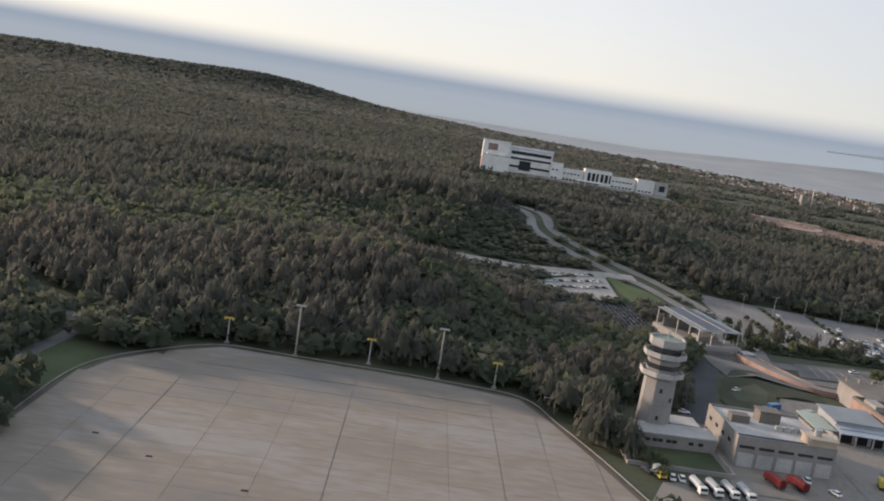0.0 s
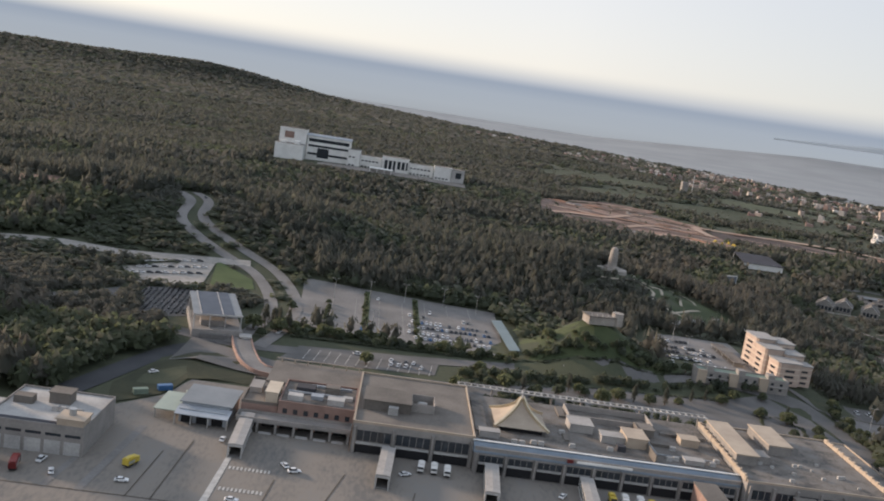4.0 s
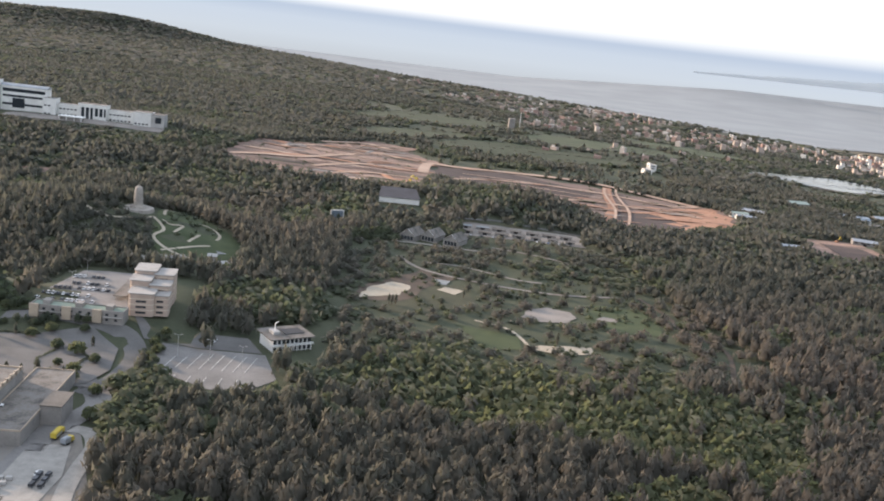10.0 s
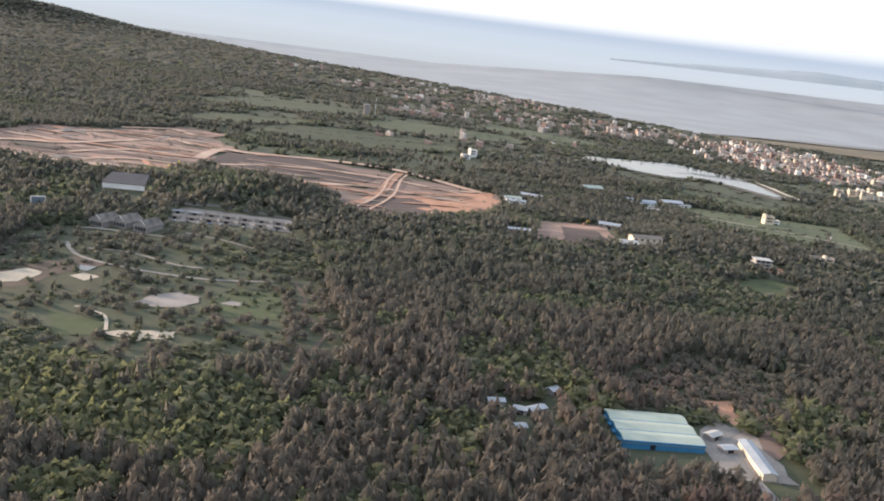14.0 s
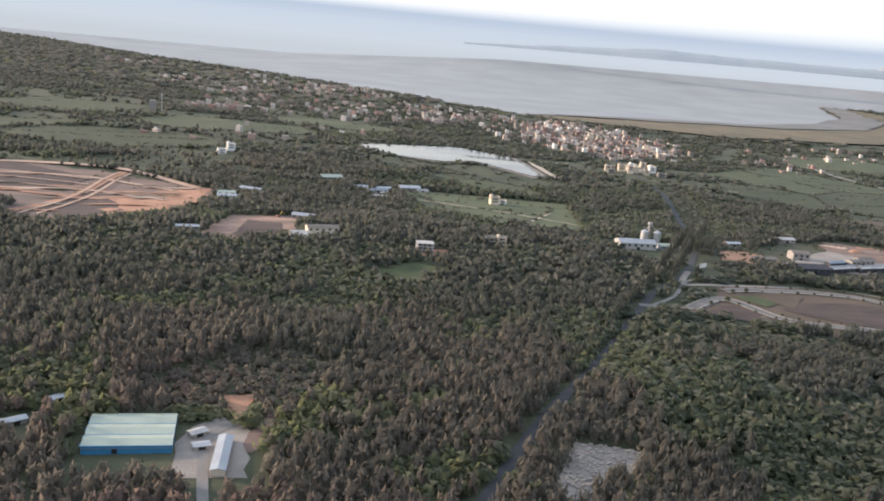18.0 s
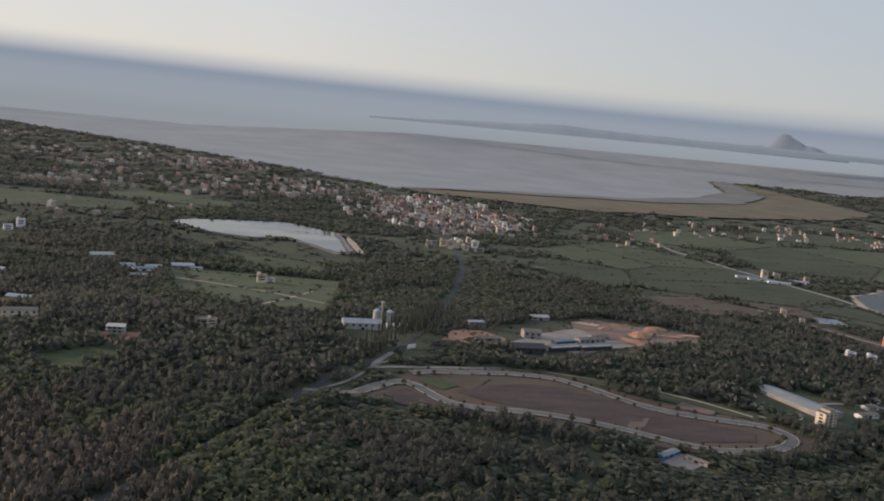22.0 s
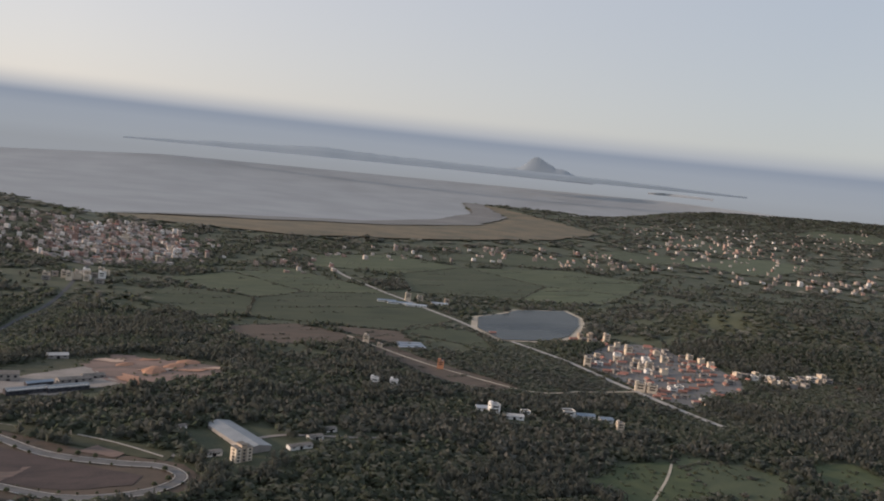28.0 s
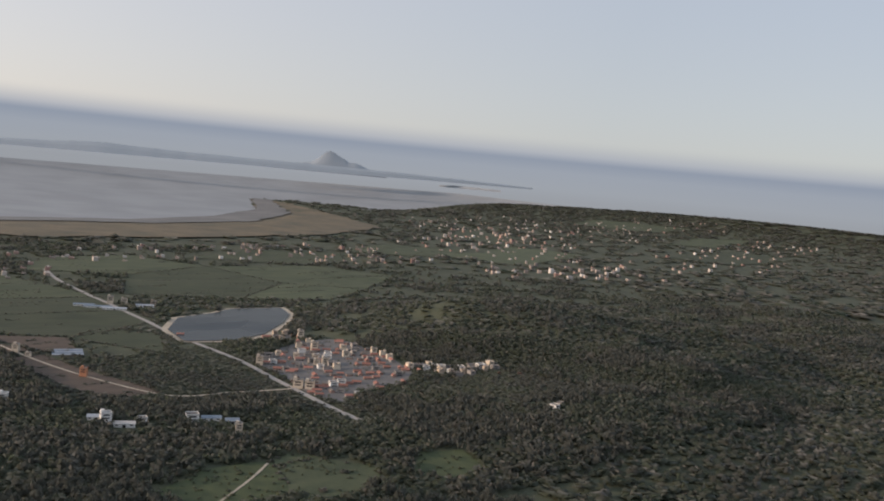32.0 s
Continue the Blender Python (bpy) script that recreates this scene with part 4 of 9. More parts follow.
# control tower
tw = thing("control_tower", 92.5, 307.5, 18, "pale concrete airport control tower with two balconies and a glazed cab", "tower")
part("shaft", loft([ring(6.9, 8, 0), ring(6.7, 8, 9), ring(6.5, 8, 20)]), M["greywall"], tw, "octagonal pale concrete shaft")
for z, r in ((20, 9.0), (26.2, 8.8)):
    part("balcony", loft([ring(6.6, 8, z - 0.9), ring(r, 8, z), ring(r, 8, z + 1.6), ring(r - 0.4, 8, z + 1.6), ring(r - 0.4, 8, z + 0.3), ring(6.0, 8, z + 0.3)]), M["roofwhite"], tw, "projecting pale balcony ring")
part("upper_storey", loft([ring(6.6, 8, 20.3), ring(6.6, 8, 26.4)]), M["greywall"], tw)
part("window_band", loft([ring(6.72, 8, 22.3), ring(6.72, 8, 23.9)]), M["glass"], tw, "dark strip of windows")
part("cab_glazing", loft([ring(6.0, 8, 26.5), ring(6.7, 8, 29.6)]), M["glass"], tw, "dark outward-leaning cab windows")
part("cab_roof", loft([ring(7.1, 8, 29.6), ring(7.3, 8, 30.0), ring(7.3, 8, 32.2), ring(6.8, 8, 32.2), ring(6.8, 8, 31.3), ring(0.3, 8, 31.5)]), M["roofwhite"], tw, "white crown parapet round the roof")
part("roof_deck", cyl(6.6, 6.6, 31.5, 31.65, 8), M["greenroof2"], tw)
part("beacon", loft([ring(0.25, 6, 31.6), ring(0.25, 6, 33.6), ring(0.5, 6, 33.7), ring(0.5, 6, 34.3)]), M["steel"], tw)
for a in range(3):
    m = part("antenna", cyl(0.06, 0.03, 31.6, 35.5, 5, 4 * math.cos(a * 2.1), 4 * math.sin(a * 2.1)), M["steel"], tw)
win = pane(1.0, 1.4, tw)
win.matrix_basis = pose(-2.3, -6.15, 6, 0, 0, -22)
window_grid(tw, win, [(2.6, -6.05, 12, 22.5), (-2.6, -6.05, 15, -22.5), (6.2, -2.4, 9, 67)])
keep_off(78, 262, 152, 334)
CLEAR.append([(150, 262), (240, 262), (240, 400), (178, 400), (172, 440), (156, 420), (150, 370), (118, 336), (150, 330)])
CLEAR.append([(176, 392), (490, 380), (502, 440), (496, 476), (425, 482), (325, 482), (196, 486), (176, 440)])

# annex below the tower
ax = thing("annex", 98, 299.5, 4, "low grey annex with a pale flat roof below the control tower", "building")
part("wall", box(-14, -6, 0, 14, 4.5, 4.6), M["greywall"], ax)
part("roof", box(-14.5, -6.5, 4.6, 14.5, 5, 5.1), M["roofwhite"], ax, "pale coated flat roof")
win = pane(1.7, 1.1, ax)
win.matrix_basis = pose(-10.5, -6.02, 2.0)
window_grid(ax, win, [(x, -6.02, 2.0, 0) for x in (-8, -6, -3, -1, 5, 8.5)])
wl = thing("garden_wall", 95, 287, 0, "low pale concrete wall round the annex lawn", "wall")
part("wall_run", box(-18, -14, 0, 17.5, -13.6, 1.5, [(-18, -13.6, 0, -17.6, 5, 1.5), (17.1, -13.6, 0, 17.5, 4, 1.5)]), M["greywall"], wl)
sheet("lawn", [(78, 274), (111, 274), (111, 292), (80, 291)], M["grass"], 0.3, "small lawn in front of the annex", "lawn")
sh = thing("lean_to", 106, 316, 0, "small shed with a white roof behind the annex", "shed")
part("wall", box(-5, -4.5, 0, 5, 4.5, 3.2), M["greywall"], sh)
part("roof", box(-5.5, -5, 3.2, 5.5, 5, 3.5), M["roofwhite"], sh)

tw.matrix_basis = tw.matrix_basis @ Matrix.Diagonal((0.88, 0.88, 1.1, 1))

# fire station
fs = thing("fire_station", 132.9, 302.5, 0, "grey fire station with five vehicle bays and a pale roof", "fire station")
part("wall", box(-18, -19, 0, 18, 19, 9.2), M["greywall"], fs)
part("roof", box(-17.6, -14, 9.2, 17.6, 18.6, 9.4), M["roofwhite"], fs, "pale coated flat roof")
part("parapet", parapet(-18, -19, 18, 19, 9.2, 0.9, 0.4), M["greywall"], fs)
part("front_canopy_strip", box(-17.6, -18.6, 9.2, 17.6, -14.2, 9.55), M["net"], fs, "dark gutter strip along the front of the roof")
for i in range(5):
    x = -14.2 + i * 7.1
    part("bay_door", box(x - 2.9, -19.25, 0.1, x + 2.9, -19.0, 4.6), M["roofwhite"], fs, "pale folding bay door")
    part("window", box(x - 2.8, -19.12, 6.2, x + 2.8, -18.9, 7.1), M["glass"], fs, "dark window strip")
for y in range(4):
    part("window", box(-18.12, -12 + y * 8, 5.6, -17.9, -9 + y * 8, 6.8), M["glass"], fs)
part("stair_head", box(-3, 4, 9.4, 5, 11, 13.2, [(-3.4, 3.6, 13.2, 5.4, 11.4, 13.6)]), M["roofwarm"], fs, "brown box stair head")
part("stair_head", box(-15, 0, 9.4, -8, 5, 12), M["roofwarm"], fs)
part("watch_room", box(8, -18.8, 9.2, 17.5, -10, 12, [(7.4, -19.3, 12, 18, -9.5, 12.5)]), M["tan"], fs, "tan watch room on the roof corner")
for i in range(4):
    air_unit(fs, 2 + i * 3, -3, 9.4, 1.1)
part("tank", cyl(1.4, 1.4, 12.5, 14.6, 10, 12, -14), M["steel"], fs, "round steel roof tank")

fs.matrix_basis = fs.matrix_basis @ Matrix.Diagonal((0.945, 0.87, 1.06, 1))

# hangar and its lean-to
hg = thing("maintenance_shed", 181, 338, -2, "grey sheet-metal maintenance shed with open bays", "shed")
part("wall", box(-9, -9, 0, 10, 13, 5.6), M["shedmetal"], hg)
part("roof", loft([[(x, -5.5, 6.9), (x, 14, 7.5), (x, 14, 7.9), (x, -5.5, 7.3)] for x in (-10, 11)]), M["hangroof"], hg, "grey metal mono-pitch roof")
part("clerestory", box(-9, -5, 5.6, 10, 13, 6.95), M["shedmetal"], hg)
part("eaves", loft([[(x, -12.5, 4.3), (x, -5.1, 5.6), (x, -5.1, 5.9), (x, -12.5, 4.6)] for x in (-10, 11)]), M["shedmetal"], hg, "lower pale eaves roof")
for i in range(3):
    # black plate on the wall paints the shade of an open bay
    part("bay_opening", box(-8 + i * 6, -9.15, 0, -3.6 + i * 6, -8.9, 4.0), M["dark"], hg)
for x in (-10, -3.7, 3, 10.4):
    part("column", box(x, -12.2, 0, x + 0.5, -11.7, 4.4), M["roofwhite"], hg)
part("lean_to_roof", loft([[(x, -10, 4.2), (x, 10, 4.4), (x, 10, 4.7), (x, -10, 4.5)] for x in (-19, -10.2)]), M["roofgreen"], hg)
for y in (-9, 0, 9):
    part("post", box(-18.6, y, 0, -18.3, y + 0.3, 4.3), M["steel"], hg)
keep_off(158, 318, 196, 356)
for x, y, m, lb in ((158, 360, "carblue", "blue shipping container beside the bank"), (171, 357, "roofgreen", "green covered skip beside the bank"), (150, 352, "greenroof2", "dull green skip beside the bank")):
    ct = thing("container", x, y, 30, lb, "container", "containers", z=0.2)
    part("body", box(-3, -1.3, 0.15, 3, 1.3, 2.7), M[m], ct)
    for k in range(7):
        part("rib", box(-2.8 + k * 0.9, -1.36, 0.3, -2.55 + k * 0.9, -1.3, 2.5), M[m], ct)

# terminal
tm = thing("terminal_building", 240, 314, 0, "long grey and tan airport terminal with flat roofs and jet bridges", "terminal", z=0.0)
W0, W1, W2, W3, W4 = 0, 48, 154, 214, 233        # hall, middle, east hall, low wing, along x


def front_columns(x0, x1, y, top, gap, upper):
    n = max(2, int((x1 - x0) / gap))
    for i in range(n + 1):
        x = x0 + (x1 - x0) * i / n
        part("column", box(x - 0.5, y - 1.1, 0, x + 0.5, y + 0.1, top), M["greywall"], tm)
        if i < n:
            a, b = x + 0.9, x0 + (x1 - x0) * (i + 1) / n - 0.9
            if upper:
                part("window", box(a, y - 0.35, upper[0], b, y - 0.05, upper[1]), M["glass"], tm, "dark glazed bay with mullions")
                k = max(2, int((b - a) / 2.4))
                for j in range(k + 1):
                    part("mullion", box(a + (b - a) * j / k - 0.1, y - 0.5, upper[0], a + (b - a) * j / k + 0.1, y - 0.36, upper[1]), M["greywall"], tm)
            # shade of the bay is a black plate on the solid wall
            part("ground_opening", box(a, y - 0.3, 0.3, b, y - 0.02, 3.6), M["dark"], tm, "black panel standing for the shade in a ground-floor bay")
            part("spandrel", box(a, y - 0.7, 3.9, b, y - 0.1, 4.7), M["roofwhite"], tm)


part("west_hall", box(W0, 8, 0, W1, 70, 12.0), M["greywall"], tm)
part("west_roof", box(W0 + 0.5, 8.5, 12.0, W1 - 0.5, 69.5, 12.2), M["roofwarm"], tm, "brown-grey stained flat roof")
part("west_parapet", parapet(W0, 8, W1, 70, 12.0, 1.0, 0.6), M["tan"], tm)
part("end_wall", box(W0 - 0.3, 7.6, 0, W0, 70, 13.0), M["warmtile"], tm, "sunlit orange-brown tiled end wall")
front_columns(W0 + 1, W1 - 1, 8, 11.0, 12, (5.2, 9.4))
part("plant_room", box(3, 24, 12.2, 22, 40, 16.2, [(2.6, 23.6, 16.2, 22.4, 40.4, 16.6)]), M["roofwarm"], tm, "box plant room on the roof")
part("plant_screen", parapet(22.4, 28, 32, 40, 12.2, 3.6, 0.3), M["greywall"], tm, "open screened plant yard")
air_unit(tm, 27, 33, 12.2, 1.8)
part("roof_tank", box(13, 21, 12.2, 17, 23.4, 15.2), M["roofwhite"], tm)
part("middle_block", box(W1, 4, 0, W2, 66, 10.6), M["greywall"], tm)
part("middle_roof", box(W1 + 0.4, 8, 10.6, W2 - 0.4, 65.6, 10.8), M["roofgrey"], tm, "grey stained flat roof cluttered with plant")
front_columns(W1 + 1, W2 - 1, 4, 8.2, 10.5, (4.9, 7.4))
fas = []
for i in range(9):
    a = i / 8 * math.pi / 2
    fas.append((4.6 - 4.2 * math.sin(a) * 1.0 + 3.4, 8.2 + 3.2 * (1 - math.cos(a)) * 0 + 3.4 * math.sin(math.pi / 2 - a)))
part("curved_fascia", loft([[(x, y, z) for y, z in fas] + [(x, 9.0, 8.2), (x, 9.0, 11.9)] for x in (W1 - 0.5, W2 + 0.3)]), M["roofblue"], tm, "curved blue-grey metal fascia")
part("fascia_rim", box(W1 - 0.8, 7.3, 11.75, W2 + 0.5, 8.2, 12.05), M["white"], tm, "thin pale rim along the fascia")
part("sign_bar", box(W1 + 40, 3.0, 9.5, W1 + 62, 3.3, 10.4), M["white"], tm, "row of small sign bars on the fascia")
part("sign_mark", box(W1 + 36, 2.9, 9.3, W1 + 38.6, 3.3, 10.7), M["red"], tm, "small red sign mark")
# pyramid roof over the middle block
px0, px1, py0, py1, pz = 57, 79, 23, 45, 13.0
# shade in the open space below the roof, put in as a black box
part("pavilion_base", box(px0 + 2, py0 + 2, 10.8, px1 - 2, py1 - 2, pz), M["dark"], tm, "black box standing for shade under the pyramid roof")
tip = ((px0 + px1) / 2, (py0 + py1) / 2, 22.0)
cor = [(px0, py0), (px1, py0), (px1, py1), (px0, py1)]
rows = []
for f, z in ((1.0, pz), (0.72, pz + 1.5), (0.45, pz + 3.4), (0.2, pz + 6.0), (0.05, 22.0)):
    rows.append([(tip[0] + (x - tip[0]) * f, tip[1] + (y - tip[1]) * f, z) for x, y in cor])
part("pyramid_roof", loft(rows), M["tan"], tm, "pale swept pyramid roof")
for x, y in cor:
    bm = bmesh.new()
    prev = None
    for f, z in ((1.03, pz + 0.1), (0.72, pz + 1.9), (0.45, pz + 3.9), (0.2, pz + 6.6), (0.04, 22.8)):
        p = (tip[0] + (x - tip[0]) * f, tip[1] + (y - tip[1]) * f, z)
        if prev:
            bar(bm, prev, p, 0.75)
        prev = p
    # gold of the evening sun is painted on every ridge
    part("hip_ridge", bm, M["gold"], tm, "hip ridge coloured gold for the low sun")
part("finial", cyl(0.5, 0.08, 22.6, 27, 6, tip[0], tip[1]), M["steel"], tm)
# roof clutter of the middle block
for x0, y0, x1, y1, h, m in ((50, 14, 58, 18, 2.6, "roofpale"), (90, 34, 100, 44, 3.4, "roofpale"), (102, 26, 112, 32, 3.0, "roofpale"), (112, 24, 121, 36, 4.2, "tan"), (122, 40, 128, 48, 3.0, "roofwarm"), (134, 14, 142, 18, 1.8, "roofpale"), (138, 34, 146, 40, 3.2, "tan")):
    part("roof_box", box(x0, y0, 10.8, x1, y1, 10.8 + h, [(x0 - 0.3, y0 - 0.3, 10.8 + h, x1 + 0.3, y1 + 0.3, 11.1 + h)]), M[m], tm, "box housing on the roof")
for k_, (x0, y0, x1, y1) in enumerate(((49, 20, 54, 60), (88, 50, 91, 62), (132, 44, 152, 46), (86, 22, 88, 32), (100, 10, 118, 11), (124, 30, 132, 31))):
    part("roof_rib", box(x0, y0, 10.8, x1, y1, 11.5 + 0.3 * (k_ % 3)), M["roofwarm" if k_ % 2 else "roofgrey"], tm)
part("roof_court", parapet(92, 48, 130, 63, 10.8, 2.6, 0.5), M["greywall"], tm, "sunken walled roof court")
part("dividing_wall", box(120.6, 10, 10.8, 121.2, 48, 14.2), M["roofwarm"], tm)
for x, y in ((72, 14), (75, 14), (104, 18), (64, 12), (67, 12), (88, 16), (128, 16), (131, 17), (146, 16), (149, 20), (133, 28), (86, 30)):
    air_unit(tm, x, y, 10.8, 1.1)
part("dark_unit", box(107, 18, 10.8, 110.5, 21, 13.2), M["net"], tm)
part("roof_pipe", bar(bar(bmesh.new(), (124, 20, 11.3), (148, 20, 11.3), 0.3), (124, 20, 11.3), (124, 36, 11.3), 0.3), M["shedmetal"], tm)
# east hall
part("east_hall", box(W2 + 0.6, 0, 0, W3, 62, 12.4), M["greywall"], tm)
part("east_roof", box(W2 + 1.2, 0.6, 12.4, W3 - 0.6, 61.4, 12.6), M["roofgrey"], tm, "mottled grey flat roof with patches")
part("east_parapet", parapet(W2 + 0.6, 0, W3, 62, 12.4, 0.9, 0.5), M["tan"], tm)
front_columns(W2 + 2, W3 - 1, 0, 11.4, 9.5, (6.0, 9.6))
for x in (W2 + 0.2, W3 - 0.4):
    for i in range(12):
        part("roof_fin", box(x - 0.3, 2.6 + i * 5, 12.4, x + 0.6, 3.8 + i * 5, 14.8), M["tan"], tm, "sunlit tan roof fin")
    part("fin_wall", box(x - 0.2, 1, 12.4, x + 0.6, 61, 14.2), M["tan"], tm)
for x0, x1, y0, y1 in ((156, 165, 18, 56), (176, 186, 34, 58)):
    part("plant_house", box(x0, y0, 12.6, x1, y1, 16.6), M["greywall"], tm)
    part("plant_house_roof", box(x0 - 0.5, y0 - 0.5, 16.6, x1 + 0.5, y1 + 0.5, 17.1), M["tan"], tm, "warm tan roof slab")
part("stair_box", box(167, 22, 12.6, 172, 30, 15.6), M["greywall"], tm)
rr = random.Random(3)
for i in range(16):
    air_unit(tm, rr.uniform(W2 + 6, W3 - 5), rr.uniform(5, 30), 12.6, rr.uniform(0.5, 0.9))
part("low_wing", box(W3 + 0.6, 8, 0, W4, 78, 6.6), M["greywall"], tm)
part("low_wing_roof", box(W3 + 1, 8.4, 6.6, W4 - 0.4, 77.6, 6.8), M["roofgrey"], tm)
part("low_wing_parapet", parapet(W3 + 0.6, 8, W4, 78, 6.6, 0.8, 0.4), M["tan"], tm)
part("end_block", box(W4 + 0.2, 30, 0, W4 + 9, 46, 9), M["greywall"], tm)
part("end_block_roof", box(W4 - 0.2, 29.6, 9, W4 + 9.4, 46.4, 9.5), M["roofwarm"], tm)
# land-side truss canopy
part("truss_canopy", box(44, 70.5, 12.4, 162, 71.1, 13.0, [(44, 74.4, 12.4, 162, 75, 13.0)] + [(44 + i * 3, 71.1, 12.5, 44.5 + i * 3, 74.4, 12.9) for i in range(40)]), M["roofwhite"], tm, "pale ladder-like truss along the land side")
for i in range(9):
    part("truss_post", box(46 + i * 14, 72.5, 0, 46.8 + i * 14, 73.3, 12.4), M["greywall"], tm)
# brick west wing
wg = part("brick_wing", box(-31, 22, 0, -0.4, 50, 10.6), M["pinkbrick"], tm, "pink brick west wing")
part("brick_wing_roof", box(-30.5, 22.5, 10.6, -0.8, 49.5, 10.8), M["roofgrey"], tm, "black-stained flat roof crowded with plant")
part("brick_parapet", parapet(-31, 22, -0.4, 50, 10.6, 1.0, 0.5), M["pinkbrick"], tm)
for i in range(7):
    x = -29 + i * 4.2
    part("window", box(x, 21.85, 6.6, x + 1.8, 22.1, 8.6), M["glass"], wg)
part("portico", box(-46, 14, 4.3, -0.6, 22, 5.2), M["greywall"], tm, "flat concrete loading-bay roof")
part("portico_rail", parapet(-46, 14, -0.6, 21.8, 5.2, 1.0, 0.25), M["greywall"], tm)
for i in range(7):
    x = -45 + i * 7.2
    part("column", box(x, 14.2, 0, x + 0.9, 15.1, 4.3), M["greywall"], tm)
    part("ground_opening", box(x + 1.2, 21.7, 0.2, x + 6.6, 21.98, 4.0), M["dark"], tm)
    part("loading_kerb", box(x + 1.4, 13.2, 0, x + 6.2, 14.0, 0.9), M["roofwhite"], tm)
ax = part("annex_wing", box(-46, 24, 0, -31.4, 54, 8.2), M["pinkbrick"], tm, "tan and brick stair annex")
part("annex_roof", box(-45.5, 24.5, 8.2, -31.8, 53.5, 8.4), M["roofwarm"], tm)
part("annex_parapet", parapet(-46, 24, -31.4, 54, 8.2, 1.2, 0.5), M["roofwarm"], tm)
part("annex_room", box(-37, 27, 8.4, -32, 40, 12.6, [(-37.4, 26.6, 12.6, -31.8, 40.4, 13)]), M["cream"], tm)
part("annex_room", box(-45, 36, 8.4, -40, 46, 10.8), M["greywall"], tm)
part("rear_hall", box(-40, 50.4, 0, -0.4, 80, 9.0), M["greywall"], tm)
part("rear_roof", box(-40.5, 50.4, 9.0, 0, 80.5, 9.5), M["roofwarm"], tm, "broad brown-grey deck roof")
for i in range(7):
    part("rear_post", box(-38 + i * 6, 78, 9.5, -37.5 + i * 6, 78.5, 11.5), M["tan"], tm)
part("rear_rail", box(-40, 78.1, 11.3, 0, 78.4, 11.6), M["tan"], tm)
for i, (x, y, w, h, m) in enumerate(((-28, 26, 6, 2.2, "roofwhite"), (-19, 30, 5, 1.6, "shedmetal"), (-12, 26, 7, 2.4, "roofwhite"), (-26, 38, 8, 1.8, "net"), (-14, 40, 6, 2.6, "roofwarm"), (-6, 33, 4, 1.5, "roofwhite"))):
    part("roof_box", box(x, y, 10.8, x + w, y + w * 0.7, 10.8 + h), M[m], tm)
part("roof_duct", bar(bar(bmesh.new(), (-29, 36, 11.3), (-3, 36, 11.3), 0.5), (-20, 46, 11.3), (-3, 46, 11.3), 0.6), M["shedmetal"], tm)
keep_off(192, 300, 488, 396)

# raised brick-edged ramp beside the terminal
road("ramp", [(174, 446), (180, 424), (188, 404), (200, 398), (240, 399), (300, 398)], 9, M["paving"], 1.7, "raised forecourt ramp with brick parapets", "ramp", thick=0.6)
for s in (-4.8, 4.8):
    road("parapet", [(174, 446), (180, 424), (188, 404), (200, 398), (240, 399), (300, 398)], 0.7, M["pinkbrick"], 0.2, "pink brick ramp parapet", "parapet", side=s, thick=2.6)


def jet_bridge(x, y0, y1, tag):
    ob = thing("jet_bridge", x, y1, tag, "glazed covered boarding walkway with a grey flat roof on white posts", "walkway", "boarding walkways", z=0.1)
    n = y1 - y0
    k = int(n / 3.2)
    part("roof", loft([[(-2.7, y, 5.0), (2.7, y, 5.0), (2.7, y, 5.5), (0, y, 5.75), (-2.7, y, 5.5)] for y in (0, -n - 1.5)]), M["roofpale"], ob, "pale grey flat roof")
    part("floor_slab", box(-2.4, -n - 1, 0, 2.4, 0, 0.35), M["paving"], ob)
    for sx in (-2.3, 2.3):
        part("side_glass", box(sx - 0.06, -n, 0.9, sx + 0.06, 0, 4.7), M["glass"], ob, "dark side glazing")
        part("sill", box(sx - 0.14, -n - 0.6, 0.35, sx + 0.14, 0, 0.9), M["roofwhite"], ob)
        for i in range(k + 1):
            part("post", box(sx - 0.2, -n * i / k - 0.2, 0.3, sx + 0.2, -n * i / k + 0.2, 5.0), M["white"], ob)
    part("portal", box(-2.7, -n - 1.6, 0, -2.2, -n - 1.0, 5.0, [(2.2, -n - 1.6, 0, 2.7, -n - 1.0, 5.0), (-2.2, -n - 1.6, 4.4, 2.2, -n - 1.0, 5.0)]), M["roofwhite"], ob, "open end portal")
    return ob


for x, y0, y1, tg in ((198, 303, 334, 2), (255, 293, 318, -3), (295, 291, 315, -4), (332, 290, 314, -4)):
    jet_bridge(x, y0, y1, tg)
brk = thing("boarding_stairhouse", 378, 305, 0, "brown brick boarding stair house in front of the terminal", "stair house", z=0.1)
part("wall", box(-4.2, -14, 0, 4.2, 9, 9.4), M["pinkbrick"], brk)
part("roof", box(-4.6, -14.4, 9.4, 4.6, 9.2, 9.8), M["roofwarm"], brk)
part("bridge_tunnel", loft([[(4.0 + 13.5 * f, -4 - 14 * f - 1.6, 3.6 + dz) for dz in (0, 2.8)] + [(4.0 + 13.5 * f + 1.5, -4 - 14 * f + 1.6, 3.6 + dz) for dz in (2.8, 0)] for f in (0, 0.5, 1.0)]), M["shedmetal"], brk, "pale sloping boarding tunnel")
part("bridge_cab", box(16.6, -21.5, 3.2, 21.6, -17, 7.2), M["roofpale"], brk, "pale docking cab")
part("cab_opening", box(17.4, -21.65, 3.8, 20.8, -21.45, 6.6), M["dark"], brk)
part("bridge_leg", box(14.6, -16.4, 0, 15.1, -15.9, 3.6, [(17.4, -18.9, 0, 17.9, -18.4, 3.4)]), M["steel"], brk)
